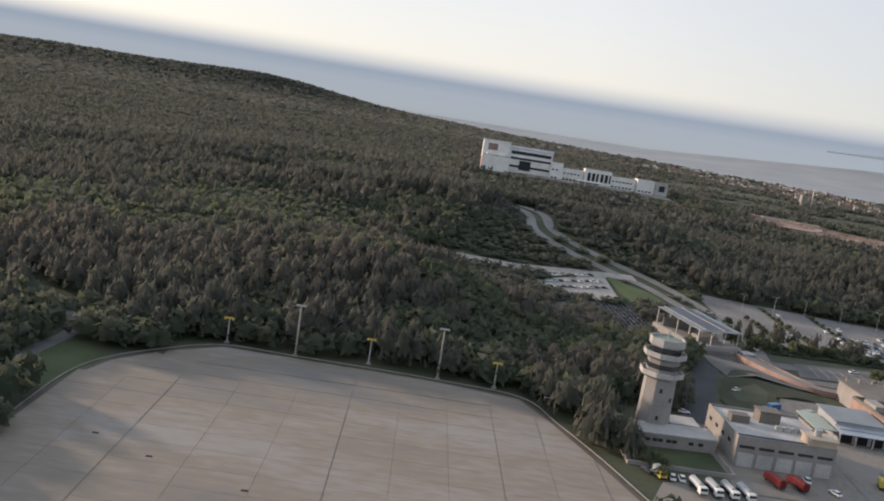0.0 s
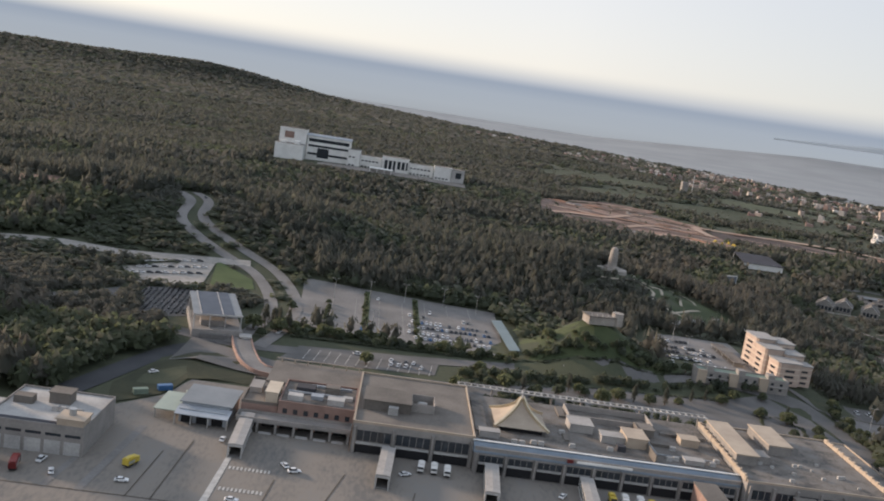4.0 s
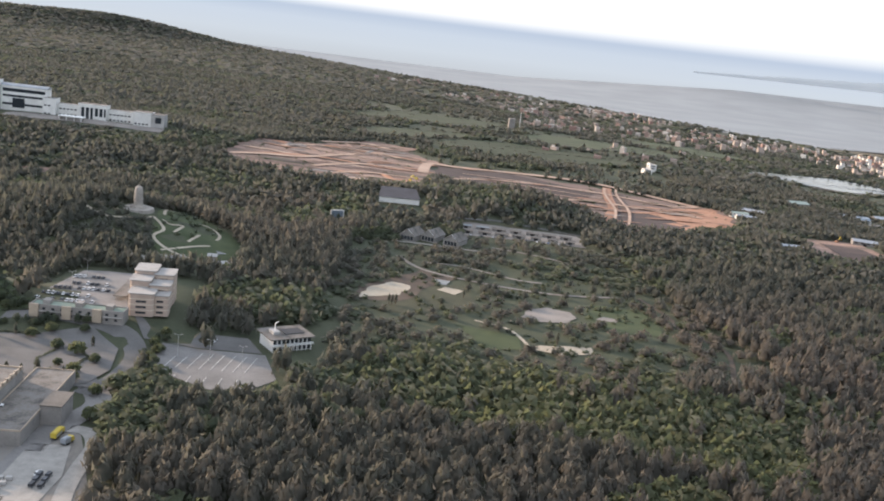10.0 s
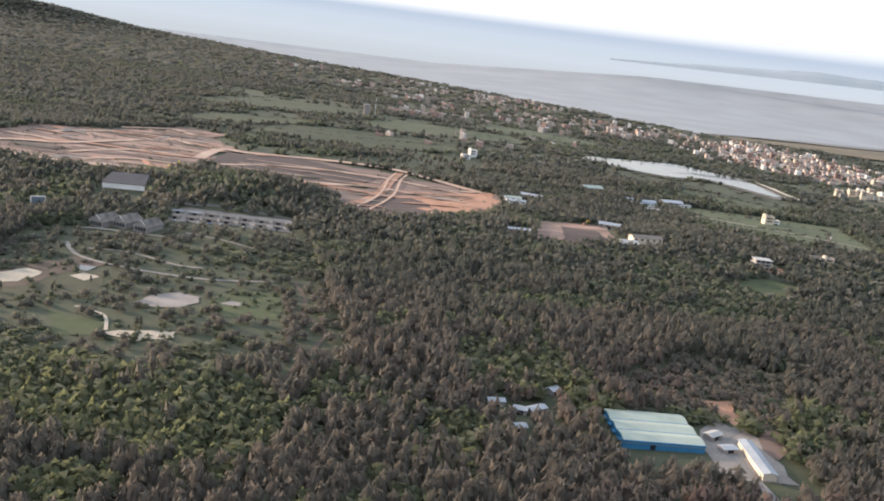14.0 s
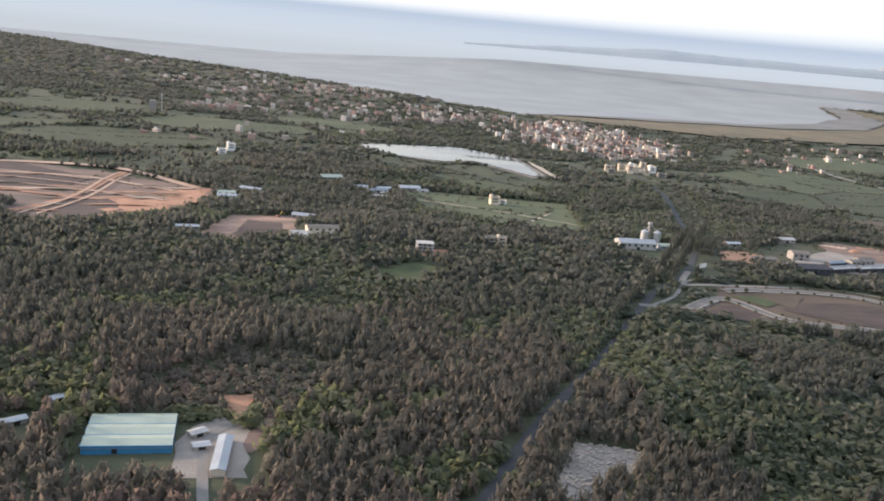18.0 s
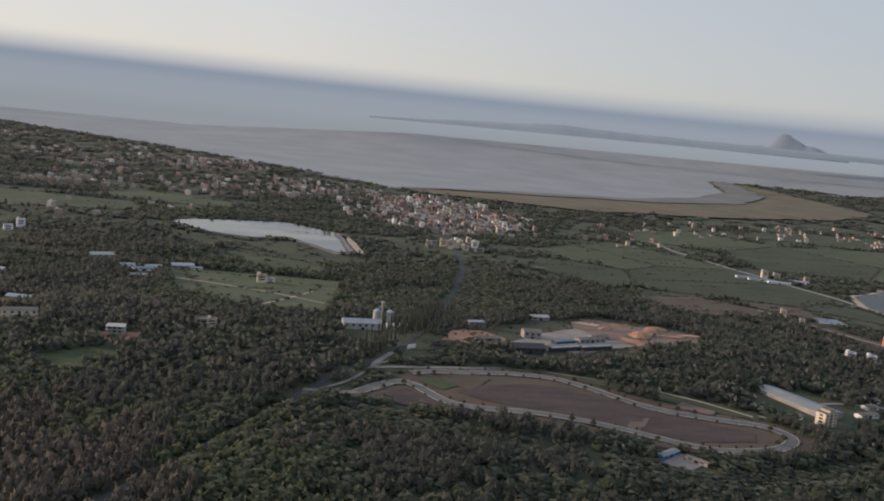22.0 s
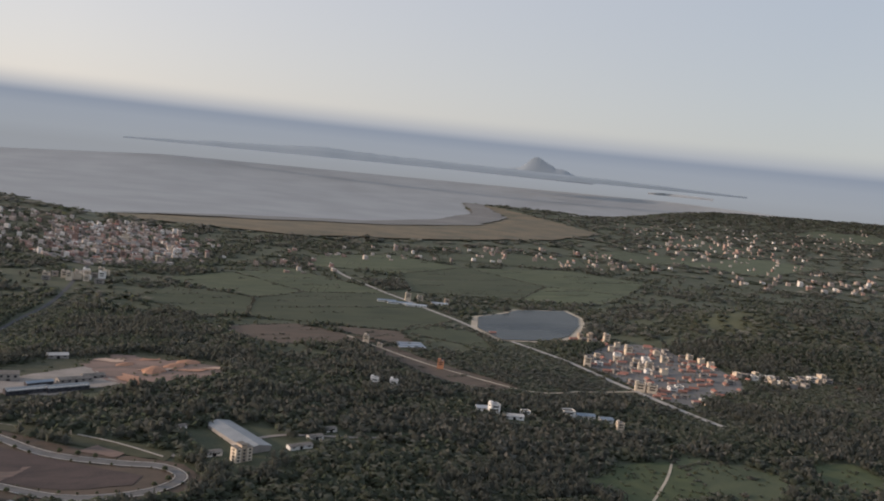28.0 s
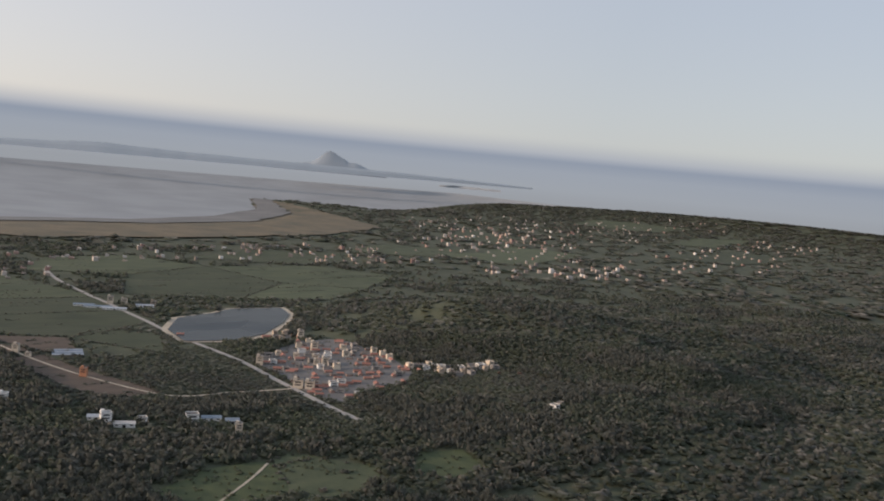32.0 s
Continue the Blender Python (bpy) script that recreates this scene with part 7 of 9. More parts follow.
for kind_, x, y, r, g in ((2, 2404, 1060, -35, 1.0), (10, 2440, 870, -35, 1.0), (0, 2266, 766, -30, 1.05), (0, 2289, 752, -30, 1.05), (5, 2476, 598, -20, 1.3), (2, 2504, 526, -30, 0.9),
                          (0, 2372, 626, -15, 1.2), (5, 2414, 612, -15, 0.9), (9, 2740, 1150, -20, 0.9), (1, 2410, 1020, -35, 0.7), (5, 2940, 366, 10, 1.0), (3, 2960, 372, 20, 0.8), (1, 1528, 1178, -5, 1.2),
                          (5, 1543, 1185, -5, 0.9), (3, 1414, 850, -10, 1.2), (1, 1424, 846, -10, 0.9), (0, 1153, 1640, 10, 1.3), (5, 1135, 1610, 10, 1.2), (4, 2850, 1500, -25, 1.3), (1, 2800, 1545, -25, 1.2), (2, 2770, 1552, -25, 1.3)):
    put_house(kind_, x, y, r, g)


# ---- sheds, silos and works ----
def shed(x, y, rot, w, d, h, roof="shedmetal", wall="greywall", label="", rise=None, group=""):
    ob = thing("shed", x, y, rot, label, "shed", group)
    rise = d * 0.16 if rise is None else rise
    part("wall", gable_body(-w / 2, -d / 2, w / 2, d / 2, -1, h, h + rise), M[wall], ob)
    part("roof", gable(-w / 2, -d / 2, w / 2, d / 2, h - 0.05, h + rise, 0.6, 0.25), M[roof], ob)
    part("door", box(-2, -d / 2 - 0.15, 0, 2, -d / 2 + 0.1, min(3.2, h - 0.4)), M["dark"], ob)
    n = max(1, int(w / 7))
    for i in range(n):
        part("window", box(-w / 2 + (i + 0.3) * w / n, -d / 2 - 0.12, h * 0.55, -w / 2 + (i + 0.7) * w / n, -d / 2 + 0.1, h * 0.85), M["glass"], ob)
    a, r = radians(rot), max(w, d) / 2 + 3
    CLEAR.append([(x - r, y - r * 1.25 - 9), (x + r, y - r * 1.25 - 9), (x + r, y + r * 0.8), (x - r, y + r * 0.8)])
    return ob


# blue shed with three ridges
bsd = thing("blue_shed", 1049.7, 400.5, -3, "large shed with bright blue walls and a pale green ridged roof", "shed")
part("wall", box(-23.8, -21.5, -0.5, 23.8, 21.5, 4.4), M["bluewall"], bsd)
for i in range(3):
    y0 = -21.5 + i * 14.33
    part("roof_bay", gable(-23.8, y0, 23.8, y0 + 14.33, 4.4, 5.7, 0.15, 0.2), M["roofgreen"], bsd, "pale green roof bay")
    part("gable_end", gable_body(-24.0, y0, -23.7, y0 + 14.33, 4.3, 4.4, 5.6), M["bluewall"], bsd)
    part("roof_gutter", box(-23.8, y0 - 0.25, 4.45, 23.8, y0 + 0.25, 4.8), M["bluewall"], bsd)
for i in range(4):
    part("awning", box(-25.4, -17 + i * 10, 2.2, -23.8, -13 + i * 10, 2.5), M["bluewall"], bsd, "small blue awning")
part("door", box(-8, -21.65, 0, -5, -21.4, 2.8), M["dark"], bsd)
part("fascia_strip", box(-24.0, -21.8, 3.1, 24.0, -21.5, 3.5), M["roofblue"], bsd)
keep_off(1018, 360, 1080, 426)
keep_off(1080, 335, 1112, 412)
shed(1099, 369, 82, 42, 7.5, 3.6, "shedmetal", "cream", "long narrow shed with a pale metal roof and cream walls", 1.0)
shed(1086, 398, 30, 10, 6, 3, "roofwhite", "greywall", "small white-roofed hut beside the blue shed", 1.0)
shed(1088, 382, 10, 9, 6, 2.6, "shedmetal", "greywall", "small metal lean-to beside the blue shed", 0.6)
for x, y, r, w in ((968, 396, 10, 9), (985, 422, 30, 12), (975, 420, -20, 8), (1003, 452, 40, 8), (962, 430, 0, 10)):
    shed(x, y, r, w, 6, 3, "shedmetal", "greywall", "weathered small farm shed among trees", 1.2, "farm sheds")
# park houses, dark shed, row of huts
for x, y in ((656, 802), (676, 806), (697, 796)):
    g3 = thing("gabled_house", x, y, 62, "grey gabled hall with glazed sides in the park", "hall", "gabled halls")
    part("wall", gable_body(-12, -7.5, 12, 7.5, -1, 5, 11), M["greywall"], g3)
    part("roof", gable(-12, -7.5, 12, 7.5, 4.9, 11, 0.8, 0.35), M["roofgrey"], g3)
    part("gable_frame", bar(bar(bmesh.new(), (-12.4, -8, 5), (-12.4, 0, 11.3), 0.35), (-12.4, 0, 11.3), (-12.4, 8, 5), 0.35), M["white"], g3, "white gable trim")
    for i in range(4):
        part("window", box(-12.15, -6 + i * 3.2, 1, -11.9, -3.6 + i * 3.2, 4.6), M["glass"], g3)
    keep_off(x - 14, y - 18, x + 14, y + 12)
dk = thing("net_shed", 646, 952, 0, "long shed under a black shade-net roof with a white front", "shed")
part("front_wall", box(-22, -18, 0, 22, -17.4, 6), M["white"], dk)
part("roof", loft([[(-23, -19, 6), (23, -19, 6), (23, -19, 6.4), (-23, -19, 6.4)], [(-20, 22, 11), (20, 22, 11), (20, 22, 11.4), (-20, 22, 11.4)]]), M["net"], dk, "black netting roof")
for x in (-20, -7, 7, 20):
    part("post", box(x - 0.3, 20, 0, x + 0.3, 20.6, 11), M["steel"], dk)
keep_off(618, 905, 676, 980)
bb = thing("display_board", 582, 852, 20, "white framed display board standing in the wood", "sign board")
part("frame", box(-7, -0.4, 0, -6, 0.4, 9, [(6, -0.4, 0, 7, 0.4, 9), (-7, -0.4, 8.2, 7, 0.4, 9)]), M["white"], bb)
part("panel", box(-6, -0.2, 1.5, 6, 0.2, 8.2), M["roofblue"], bb)
keep_off(570, 825, 594, 858)
CLEAR.append([(705, 835), (830, 820), (835, 875), (715, 890)])
sheet("yard", [(705, 838), (830, 822), (835, 872), (715, 888)], M["gravel"], 0.5, "gravel yard between rows of huts", "yard", rough=3, step=12)
for i in range(14):
    shed(714 + (i % 7) * 17, 846 + (i // 7) * 20 - (i % 7) * 2.4, -6, rh.uniform(9, 14), 6, 3, rh.choice(("roofgrey", "hangroof", "roofpale", "roofwarm", "roofgrey")), "greywall", "low hut with a pale roof in a row", 0.8, "row of huts")
for i in range(10):
    park(716 + i * 11, 836 - i * 1.5, 80, (0, 1, 2, 3)[i % 4])
# works along the wood's far edge
for x, y, r, w, d, h, rf, wl_, lb in ((1299, 1335, 12, 34, 20, 7, "roofgreen", "greywall", "green-roofed metal barn"), (1335, 1272, 5, 26, 12, 4, "shedmetal", "white", "low white farm shed"), (1360, 1250, 5, 30, 12, 4, "roofblue", "white", "blue-grey roofed farm shed"),
                                      (1375, 1275, 5, 24, 11, 4, "shedmetal", "white", "low white farm shed"), (1420, 1290, 5, 34, 18, 6, "shedmetal", "greywall", "arched grey barn"), (1352, 1200, 0, 24, 9, 3.5, "roofwhite", "white", "low white farm shed"),
                                      (1440, 1282, 10, 18, 8, 3.5, "roofwhite", "white", "low white farm shed"), (1128, 1156, 0, 24, 12, 5, "roofgreen", "white", "pale green roofed shed"), (1128, 1132, 0, 26, 10, 4.5, "shedmetal", "white", "white walled shed"),
                                      (1164, 1190, -30, 32, 14, 5, "shedmetal", "greywall", "pale metal roofed shed"), (1196, 868, 0, 20, 16, 4.5, "roofwhite", "white", "white roofed store"), (1224, 888, 4, 36, 14, 7, "roofwarm", "cream", "two-storey cream works building"),
                                      (1078, 896, 0, 26, 9, 4, "shedmetal", "greywall", "low shed with a pale roof"), (1215, 985, -20, 28, 14, 5, "shedmetal", "greywall", "grey works shed")):
    shed(x, y, r, w, d, h, rf, wl_, lb + " beside the fields")
ex = thing("excavator", 1184, 992, 30, "orange excavator at rest on bare earth", "excavator")
part("undercarriage", box(-2.4, -1.6, 0, 2.4, -0.8, 1, [(-2.4, 0.8, 0, 2.4, 1.6, 1)]), M["tyre"], ex)
part("body", box(-2.2, -1.4, 1.1, 2.0, 1.4, 2.8), M["orangesoil"], ex)
part("boom", bar(bar(bmesh.new(), (1.5, 0, 2.4), (6, 0, 7), 0.4), (6, 0, 7), (10, 0, 3), 0.35), M["yellow"], ex)
part("bucket", box(9.3, -0.8, 1.6, 11, 0.8, 3.2), M["tyre"], ex)
part("cab", box(0.2, -1.4, 2.8, 1.8, 0.1, 4.2), M["glass"], ex)
ua = thing("unfinished_house", 1323, 806, -8, "unfinished grey concrete house frame with blue window openings", "house")
part("frame", box(-9, -7, 0, 9, 7, 3.4, [(-8.6, -6.6, 3.6, 8.6, 6.6, 6.8), (-8.2, -6.2, 7.0, 8.2, 6.2, 10.4)]), M["greywall"], ua)
for z in (3.4, 6.8, 10.4):
    part("floor_slab", box(-9.6, -7.6, z, 9.6, 7.6, z + 0.35), M["roofwhite"], ua)
for s in range(3):
    for i in range(3):
        part("window", box(-7 + i * 5, -7.2 + s * 0.4, 1 + s * 3.5, -4 + i * 5, -6.5 + s * 0.4, 2.9 + s * 3.5), M["glass"], ua)
keep_off(1306, 785, 1342, 818)
sheet("yard", [(1303, 790), (1345, 785), (1352, 815), (1300, 818)], M["orangesoil"], 0.4, "orange earth round the unfinished house", "yard", rough=2, step=8)
# feed mill with silos
shed(1600, 856, -6, 46, 22, 8, "shedmetal", "roofwhite", "pale metal feed mill hall", 3.4)
shed(1646, 858, -6, 26, 16, 5, "roofgreen", "shedmetal", "green-roofed side shed of the mill", 2)
for x, y in ((1626, 884), (1642, 881)):
    so = thing("silo", x, y, 0, "ribbed grey steel grain silo", "silo", "grain silos")
    part("drum", cyl(4.6, 4.6, 1.5, 17, 14), M["steel"], so)
    part("cone_roof", cyl(4.8, 0.7, 17, 19.6, 14), M["shedmetal"], so)
    for z in (5, 9, 13):
        part("band", cyl(4.72, 4.72, z, z + 0.3, 14), M["shedmetal"], so)
    for i in range(4):
        part("leg", box(3.2 * math.cos(i * 1.57) - 0.2, 3.2 * math.sin(i * 1.57) - 0.2, -1, 3.2 * math.cos(i * 1.57) + 0.2, 3.2 * math.sin(i * 1.57) + 0.2, 1.6), M["steel"], so)
et = thing("elevator_tower", 1634, 888, 0, "tall narrow steel elevator tower between the silos", "tower")
part("shaft", box(-1.1, -1.1, 0, 1.1, 1.1, 26), M["greywall"], et)
part("head", box(-2, -1.6, 26, 2, 1.6, 28.5), M["steel"], et)
part("chute", bar(bar(bmesh.new(), (0, 0, 25), (-7, -3, 19.6), 0.35), (0, 0, 25), (8, -6, 19.6), 0.35), M["steel"], et)
keep_off(1572, 826, 1664, 898)
sgn = thing("sign_board", 1630, 752, 25, "large white board on posts at the road junction", "sign board")
part("panel", box(-6, -0.25, 1.5, 6, 0.25, 6), M["white"], sgn)
part("post", box(-4.4, 0.25, 0, -4, 0.6, 5, [(4, 0.25, 0, 4.4, 0.6, 5)]), M["steel"], sgn)
keep_off(1610, 735, 1645, 765)
# works sheds in the construction yard
for x, y, r, w, d, h, rf, lb in ((1771, 752, -4, 38, 22, 7, "net", "dark netted works shed"), (1822, 762, 12, 44, 14, 6, "hangroof", "long dark works shed with white trusses"), (1866, 765, 10, 46, 14, 6, "hangroof", "long dark works shed with white trusses"),
                                 (1880, 800, 10, 40, 12, 6, "roofgrey", "grey roofed works shed"), (1840, 795, 14, 30, 10, 5, "roofblue", "dark works shed"), (1812, 828, -10, 22, 16, 9, "roofwarm", "brown brick works building"),
                                 (1885, 955, 0, 26, 14, 5, "roofwhite", "white-roofed shed by the trees"), (1768, 905, 0, 20, 10, 4, "shedmetal", "pale metal shed"), (1905, 822, 10, 26, 12, 4, "roofgrey", "low grey works shed"), (1742, 800, 0, 30, 12, 4, "roofwarm", "low brown store")):
    o = shed(x, y, r, w, d, h, rf, "net" if rf in ("net", "roofblue", "hangroof") else "greywall", lb + " in the yard")
    if rf == "hangroof":
        bm = bmesh.new()
        for i in range(int(w / 4)):
            bar(bm, (-w / 2 + i * 4, -d / 2, h + 0.3), (-w / 2 + i * 4 + 4, -d / 2, h + 1.6), 0.18)
            bar(bm, (-w / 2 + i * 4, -d / 2, h + 1.6), (-w / 2 + i * 4 + 4, -d / 2, h + 1.6), 0.18)
        part("white_truss", bm, M["white"], o, "white roof-edge truss")
for x, y, hh, ww in ((1985, 850, 7, 32), (2020, 880, 5, 26), (1960, 900, 4, 20), (2045, 905, 5, 24)):
    sp = thing("spoil_heap", x, y, rh.uniform(0, 90), "heap of loose orange earth", "spoil heap", "spoil heaps")
    part("earth_mound", loft([[(ww * f * (0.7 + 0.3 * rh.random()) * math.cos(a), ww * 0.6 * f * (0.7 + 0.3 * rh.random()) * math.sin(a), z) for a in [i * math.pi / 7 for i in range(14)]] for f, z in ((1, -0.8), (0.75, hh * 0.5), (0.35, hh * 0.9), (0.05, hh))]), M["orangesoil"], sp)
# long shed and yellow house beyond the loop
lsd = shed(2000, 566, 99, 90, 28, 4.6, "hangroof", "greywall", "long pale metal-roofed factory shed", 2.5)
yt = thing("tall_house", 1984, 508, 10, "narrow five-storey yellow house with dark stair slots", "house")
for x0, x1, h in ((-9, -3.2, 14), (-3, 3, 17), (3.2, 9, 14)):
    part("bay", box(x0, -5, -1, x1, 6, h), M["cream" if abs(x0) > 4 or x0 > 3 else "tan"], yt)
    part("bay_roof", box(x0 - 0.3, -5.3, h, x1 + 0.3, 6.3, h + 0.5), M["roofwarm"], yt)
    for s in range(4):
        part("window", box((x0 + x1) / 2 - 1.2, -5.15, 1 + s * 3.3, (x0 + x1) / 2 + 1.2, -4.9, 2.8 + s * 3.3), M["glass"], yt)
    for s in range(4):
        part("window", box(x0 - 0.12, -2, 1 + s * 3.3, x0 + 0.1, 2, 2.8 + s * 3.3), M["dark"], yt)
keep_off(1966, 485, 2004, 520)
for x, y, w in ((1962, 528, 16), (2052, 524, 26), (1953, 606, 8), (2080, 548, 16), (2108, 572, 14)):
    shed(x, y, 5, w, 9, 3.6, "roofgrey", "white", "low white outbuilding near the factory", 1.4, "outbuildings")
shed(1764, 452, 25, 26, 7, 3.2, "hangroof", "bluewall", "low grey-roofed blue store in a walled yard", 1.0)
shed(1784, 438, -60, 20, 6, 3.0, "roofgrey", "greywall", "low grey-roofed store in a walled yard", 0.8)
sheet("yard", [(1748, 436), (1778, 458), (1796, 436), (1768, 424)], M["gravel"], 0.5, "small walled concrete yard in the wood", "yard", rough=1.5, step=8)
for i in range(5):
    gr = thing("greenhouse", 2470 + i * 3, 1012 + i * 9, -15, "long low pale farm shed in parallel rows", "farm shed", "parallel farm sheds")
    part("wall", box(-24, -2.6, -0.5, 24, 2.6, 2.2), M["greywall"], gr)
    part("roof", gable(-24, -2.6, 24, 2.6, 2.2, 3.4, 0.5, 0.2), M["roofblue" if i % 2 else "shedmetal"], gr)
for x, y, w in ((2385, 600, 26), (2366, 640, 22), (2500, 590, 26), (2520, 570, 18), (2720, 1500, 60), (2745, 1470, 50), (2700, 1530, 44), (2830, 1500, 40)):
    shed(x, y, -25, w, 14, 4.5, rh.choice(("roofblue", "shedmetal", "roofwhite")), "white", "pale metal-roofed farm building by fields", 1.8, "farm buildings")
pl = thing("radio_mast", 1006, 2330, 0, "white lattice radio mast beside a concrete block", "mast")
part("mast", bar(bmesh.new(), (0, 0, 0), (0, 0, 45), 0.9), M["white"], pl)
part("block", box(-30, -8, 0, -14, 8, 26), M["greywall"], pl)
cgrave = [(1266, 301), (1306, 360), (1344, 344), (1332, 323), (1300, 314), (1284, 288)]
sheet("graveyard", cgrave, M["gravel"], 0.4, "clearing crowded with small pale stones", "graveyard")
bm = bmesh.new()
for i in range(900):
    x, y = rh.uniform(1266, 1345), rh.uniform(288, 360)
    if inside_poly(x, y, cgrave):
        z = float(land(x, y)) + 0.3
        s = rh.uniform(0.5, 1.1)
        bx(bm, x - s, y - s * 0.7, z, x + s, y + s * 0.7, z + s * 0.9)
tagged(part("stones", bm, M["rock"]), "many small pale grave stones in a clearing", "stones", kind="stuff")
# strips of scraped ground, heaps and plant on the earthworks
for i in range(120):
    x, y = rh.uniform(430, 700), rh.uniform(1040, 1580)
    L, w_ = rh.uniform(15, 60), rh.uniform(4, 13)
    strip = [(x - L, y - w_ * 0.3), (x - L * 0.4, y - w_ * 0.6), (x + L * 0.5, y - w_ * 0.4), (x + L, y + w_ * 0.2), (x + L * 0.4, y + w_ * 0.6), (x - L * 0.6, y + w_ * 0.4)]
    if all(inside_poly(px_, py_, SOIL_W) for px_, py_ in strip):
        sheet("scraped_strip", strip, M[rh.choice(("gravel", "drybank", "sandsoil", "brownsoil", "darksoil", "brownsoil", "drybank", "orangesoil"))], 1.3 + 0.006 * i, "strip of scraped earth and rubble", "earthworks", rough=3, step=10, clear=False, group="scraped strips")
for i in range(50):
    x, y = rh.uniform(720, 1090), rh.uniform(930, 1340)
    L, w_ = rh.uniform(12, 40), rh.uniform(4, 10)
    strip = [(x - L, y - w_ * 0.3), (x, y - w_ * 0.6), (x + L, y + w_ * 0.2), (x, y + w_ * 0.6)]
    if all(inside_poly(px_, py_, SOIL_E) for px_, py_ in strip):
        sheet("scraped_strip", strip, M[rh.choice(("gravel", "drybank", "orangesoil", "sandsoil", "redsoil"))], 2.4 + 0.01 * i, "strip of scraped earth and rubble", "earthworks", rough=2, step=8, clear=False, group="scraped strips")
# heaps and plant
for i in range(26):
    x, y = rh.uniform(450, 700), rh.uniform(1060, 1540)
    if inside_poly(x, y, SOIL_W):
        sp = thing("spoil_heap", x, y, rh.uniform(0, 180), "low ridge of loose red earth", "spoil heap", "spoil heaps")
        L, hh = rh.uniform(20, 50), rh.uniform(1.5, 4)
        part("earth_mound", loft([[(L * f * math.cos(a), rh.uniform(5, 8) * f * math.sin(a), z) for a in [k * math.pi / 6 for k in range(12)]] for f, z in ((1, -0.5), (0.7, hh * 0.6), (0.2, hh))]), M[rh.choice(("redsoil", "orangesoil", "gravel"))], sp)
for i in range(14):
    x, y = 690 + rh.uniform(-25, 30), 1120 + rh.uniform(-40, 60)
    bo = thing("site_plant", x, y, rh.uniform(0, 180), "small yellow site machine on red earth", "site machine", "site machines")
    part("body", box(-2.5, -1.5, 0.8, 2.5, 1.5, 2.6, [(-0.5, -1.2, 2.6, 1.5, 1.2, 4)]), M["yellow"], bo)
    part("undercarriage", box(-2.6, -1.7, 0, 2.6, -0.9, 0.8, [(-2.6, 0.9, 0, 2.6, 1.7, 0.8)]), M["tyre"], bo)

hv, hf = [], []
for x, y, rot, w, dd, h in FAR_HOUSES:
    px, py, pz, k = [float(v) for v in fold(x, y, land(x, y))]
    m = pose(px, py, pz, 0, 0, rot) @ Matrix.Scale(k, 4)
    for x0, y0, z0, x1, y1, z1 in ((-w / 2, -dd / 2, -3, w / 2, dd / 2, h), (-w / 2, 0, h, -w / 2 + 4, dd / 2 - 1, h + 2.6)):
        n = len(hv)
        hv += [tuple(m @ Vector(c)) for c in ((x0, y0, z0), (x1, y0, z0), (x1, y1, z0), (x0, y1, z0), (x0, y0, z1), (x1, y0, z1), (x1, y1, z1), (x0, y1, z1))]
        hf += [tuple(n + j for j in f) for f in ((4, 5, 6, 7), (0, 1, 5, 4), (1, 2, 6, 5), (2, 3, 7, 6), (3, 0, 4, 7))]
tagged(new("far_houses", mesh_from("far_houses", hv, hf, M["farhouse"])), "many small pale houses of far villages", "houses", kind="stuff")

# ---- far shore ----
def far_ridge(name, a, b, heights, foot, material, label, category, deep=160.0):
    """A long ridge between two far points, haze put into its colour, with its skyline given as heights along it."""
    rows, n = [], len(heights) * 6
    d = Vector((b[0] - a[0], b[1] - a[1])).normalized()
    for i in range(n + 1):
        t = i / n
        f = t * (len(heights) - 1)
        k = min(int(f), len(heights) - 2)
        u = float(smooth(f - k))
        h = heights[k] * (1 - u) + heights[k + 1] * u
        h *= 0.94 + 0.12 * float(vnoise(i * 0.7, a[0] * 0.1, 7))
        dp = deep * (0.12 + 0.88 * min(1.0, h / (2 * deep)))
        z0 = foot[0] + (foot[1] - foot[0]) * t
        x, y = a[0] + (b[0] - a[0]) * t, a[1] + (b[1] - a[1]) * t
        rows.append([(x + d.y * dp * s, y - d.x * dp * s, z0 + z * h - (14 if z == 0 else 0)) for s, z in ((1, 0), (0.55, 0.5), (0.1, 1.0), (-0.5, 0.6), (-1, 0))])
    return tagged(part(name, loft(rows), material), label, category, kind="structure")


# ridges and islands get their haze from their pale paint
far_ridge("far_island", (4671, 7442), (7180, 5914), [0, 2, 4, 4, 5, 5, 7, 9, 13, 12, 3], (288, 292), M["farland"], "long low island across the water, paled for haze", "island", 40)
far_ridge("far_island", (7506, 5538), (7893, 5124), [2, 9, 11, 8, 2], (262, 266), M["farland"], "small low island across the water, paled for haze", "island", 30)
far_ridge("far_mountains", (3475, 7957), (8226, 5040), [0, 15, 36, 50, 75, 60, 52, 50, 45, 40, 34, 26, 14, 0], (262, 318), M["mountain"], "far mountains coloured pale blue for the haze", "mountains", 60)
far_ridge("far_mountains", (6342, 6686), (7301, 5940), [0, 14, 50, 165, 80, 25, 0], (300, 312), M["cone"], "cone-shaped mountain coloured pale blue for the haze", "mountains", 40)

# ---- single trees, avenues and hedges ----
def inside(px, py, poly):
    res = np.zeros(px.shape, bool)
    x1, y1 = poly[-1]
    for x2, y2 in poly:
        hit = ((y1 > py) != (y2 > py)) & (px < (x2 - x1) * (py - y1) / ((y2 - y1) or 1e-9) + x1)
        res ^= hit
        x1, y1 = x2, y2
    return res


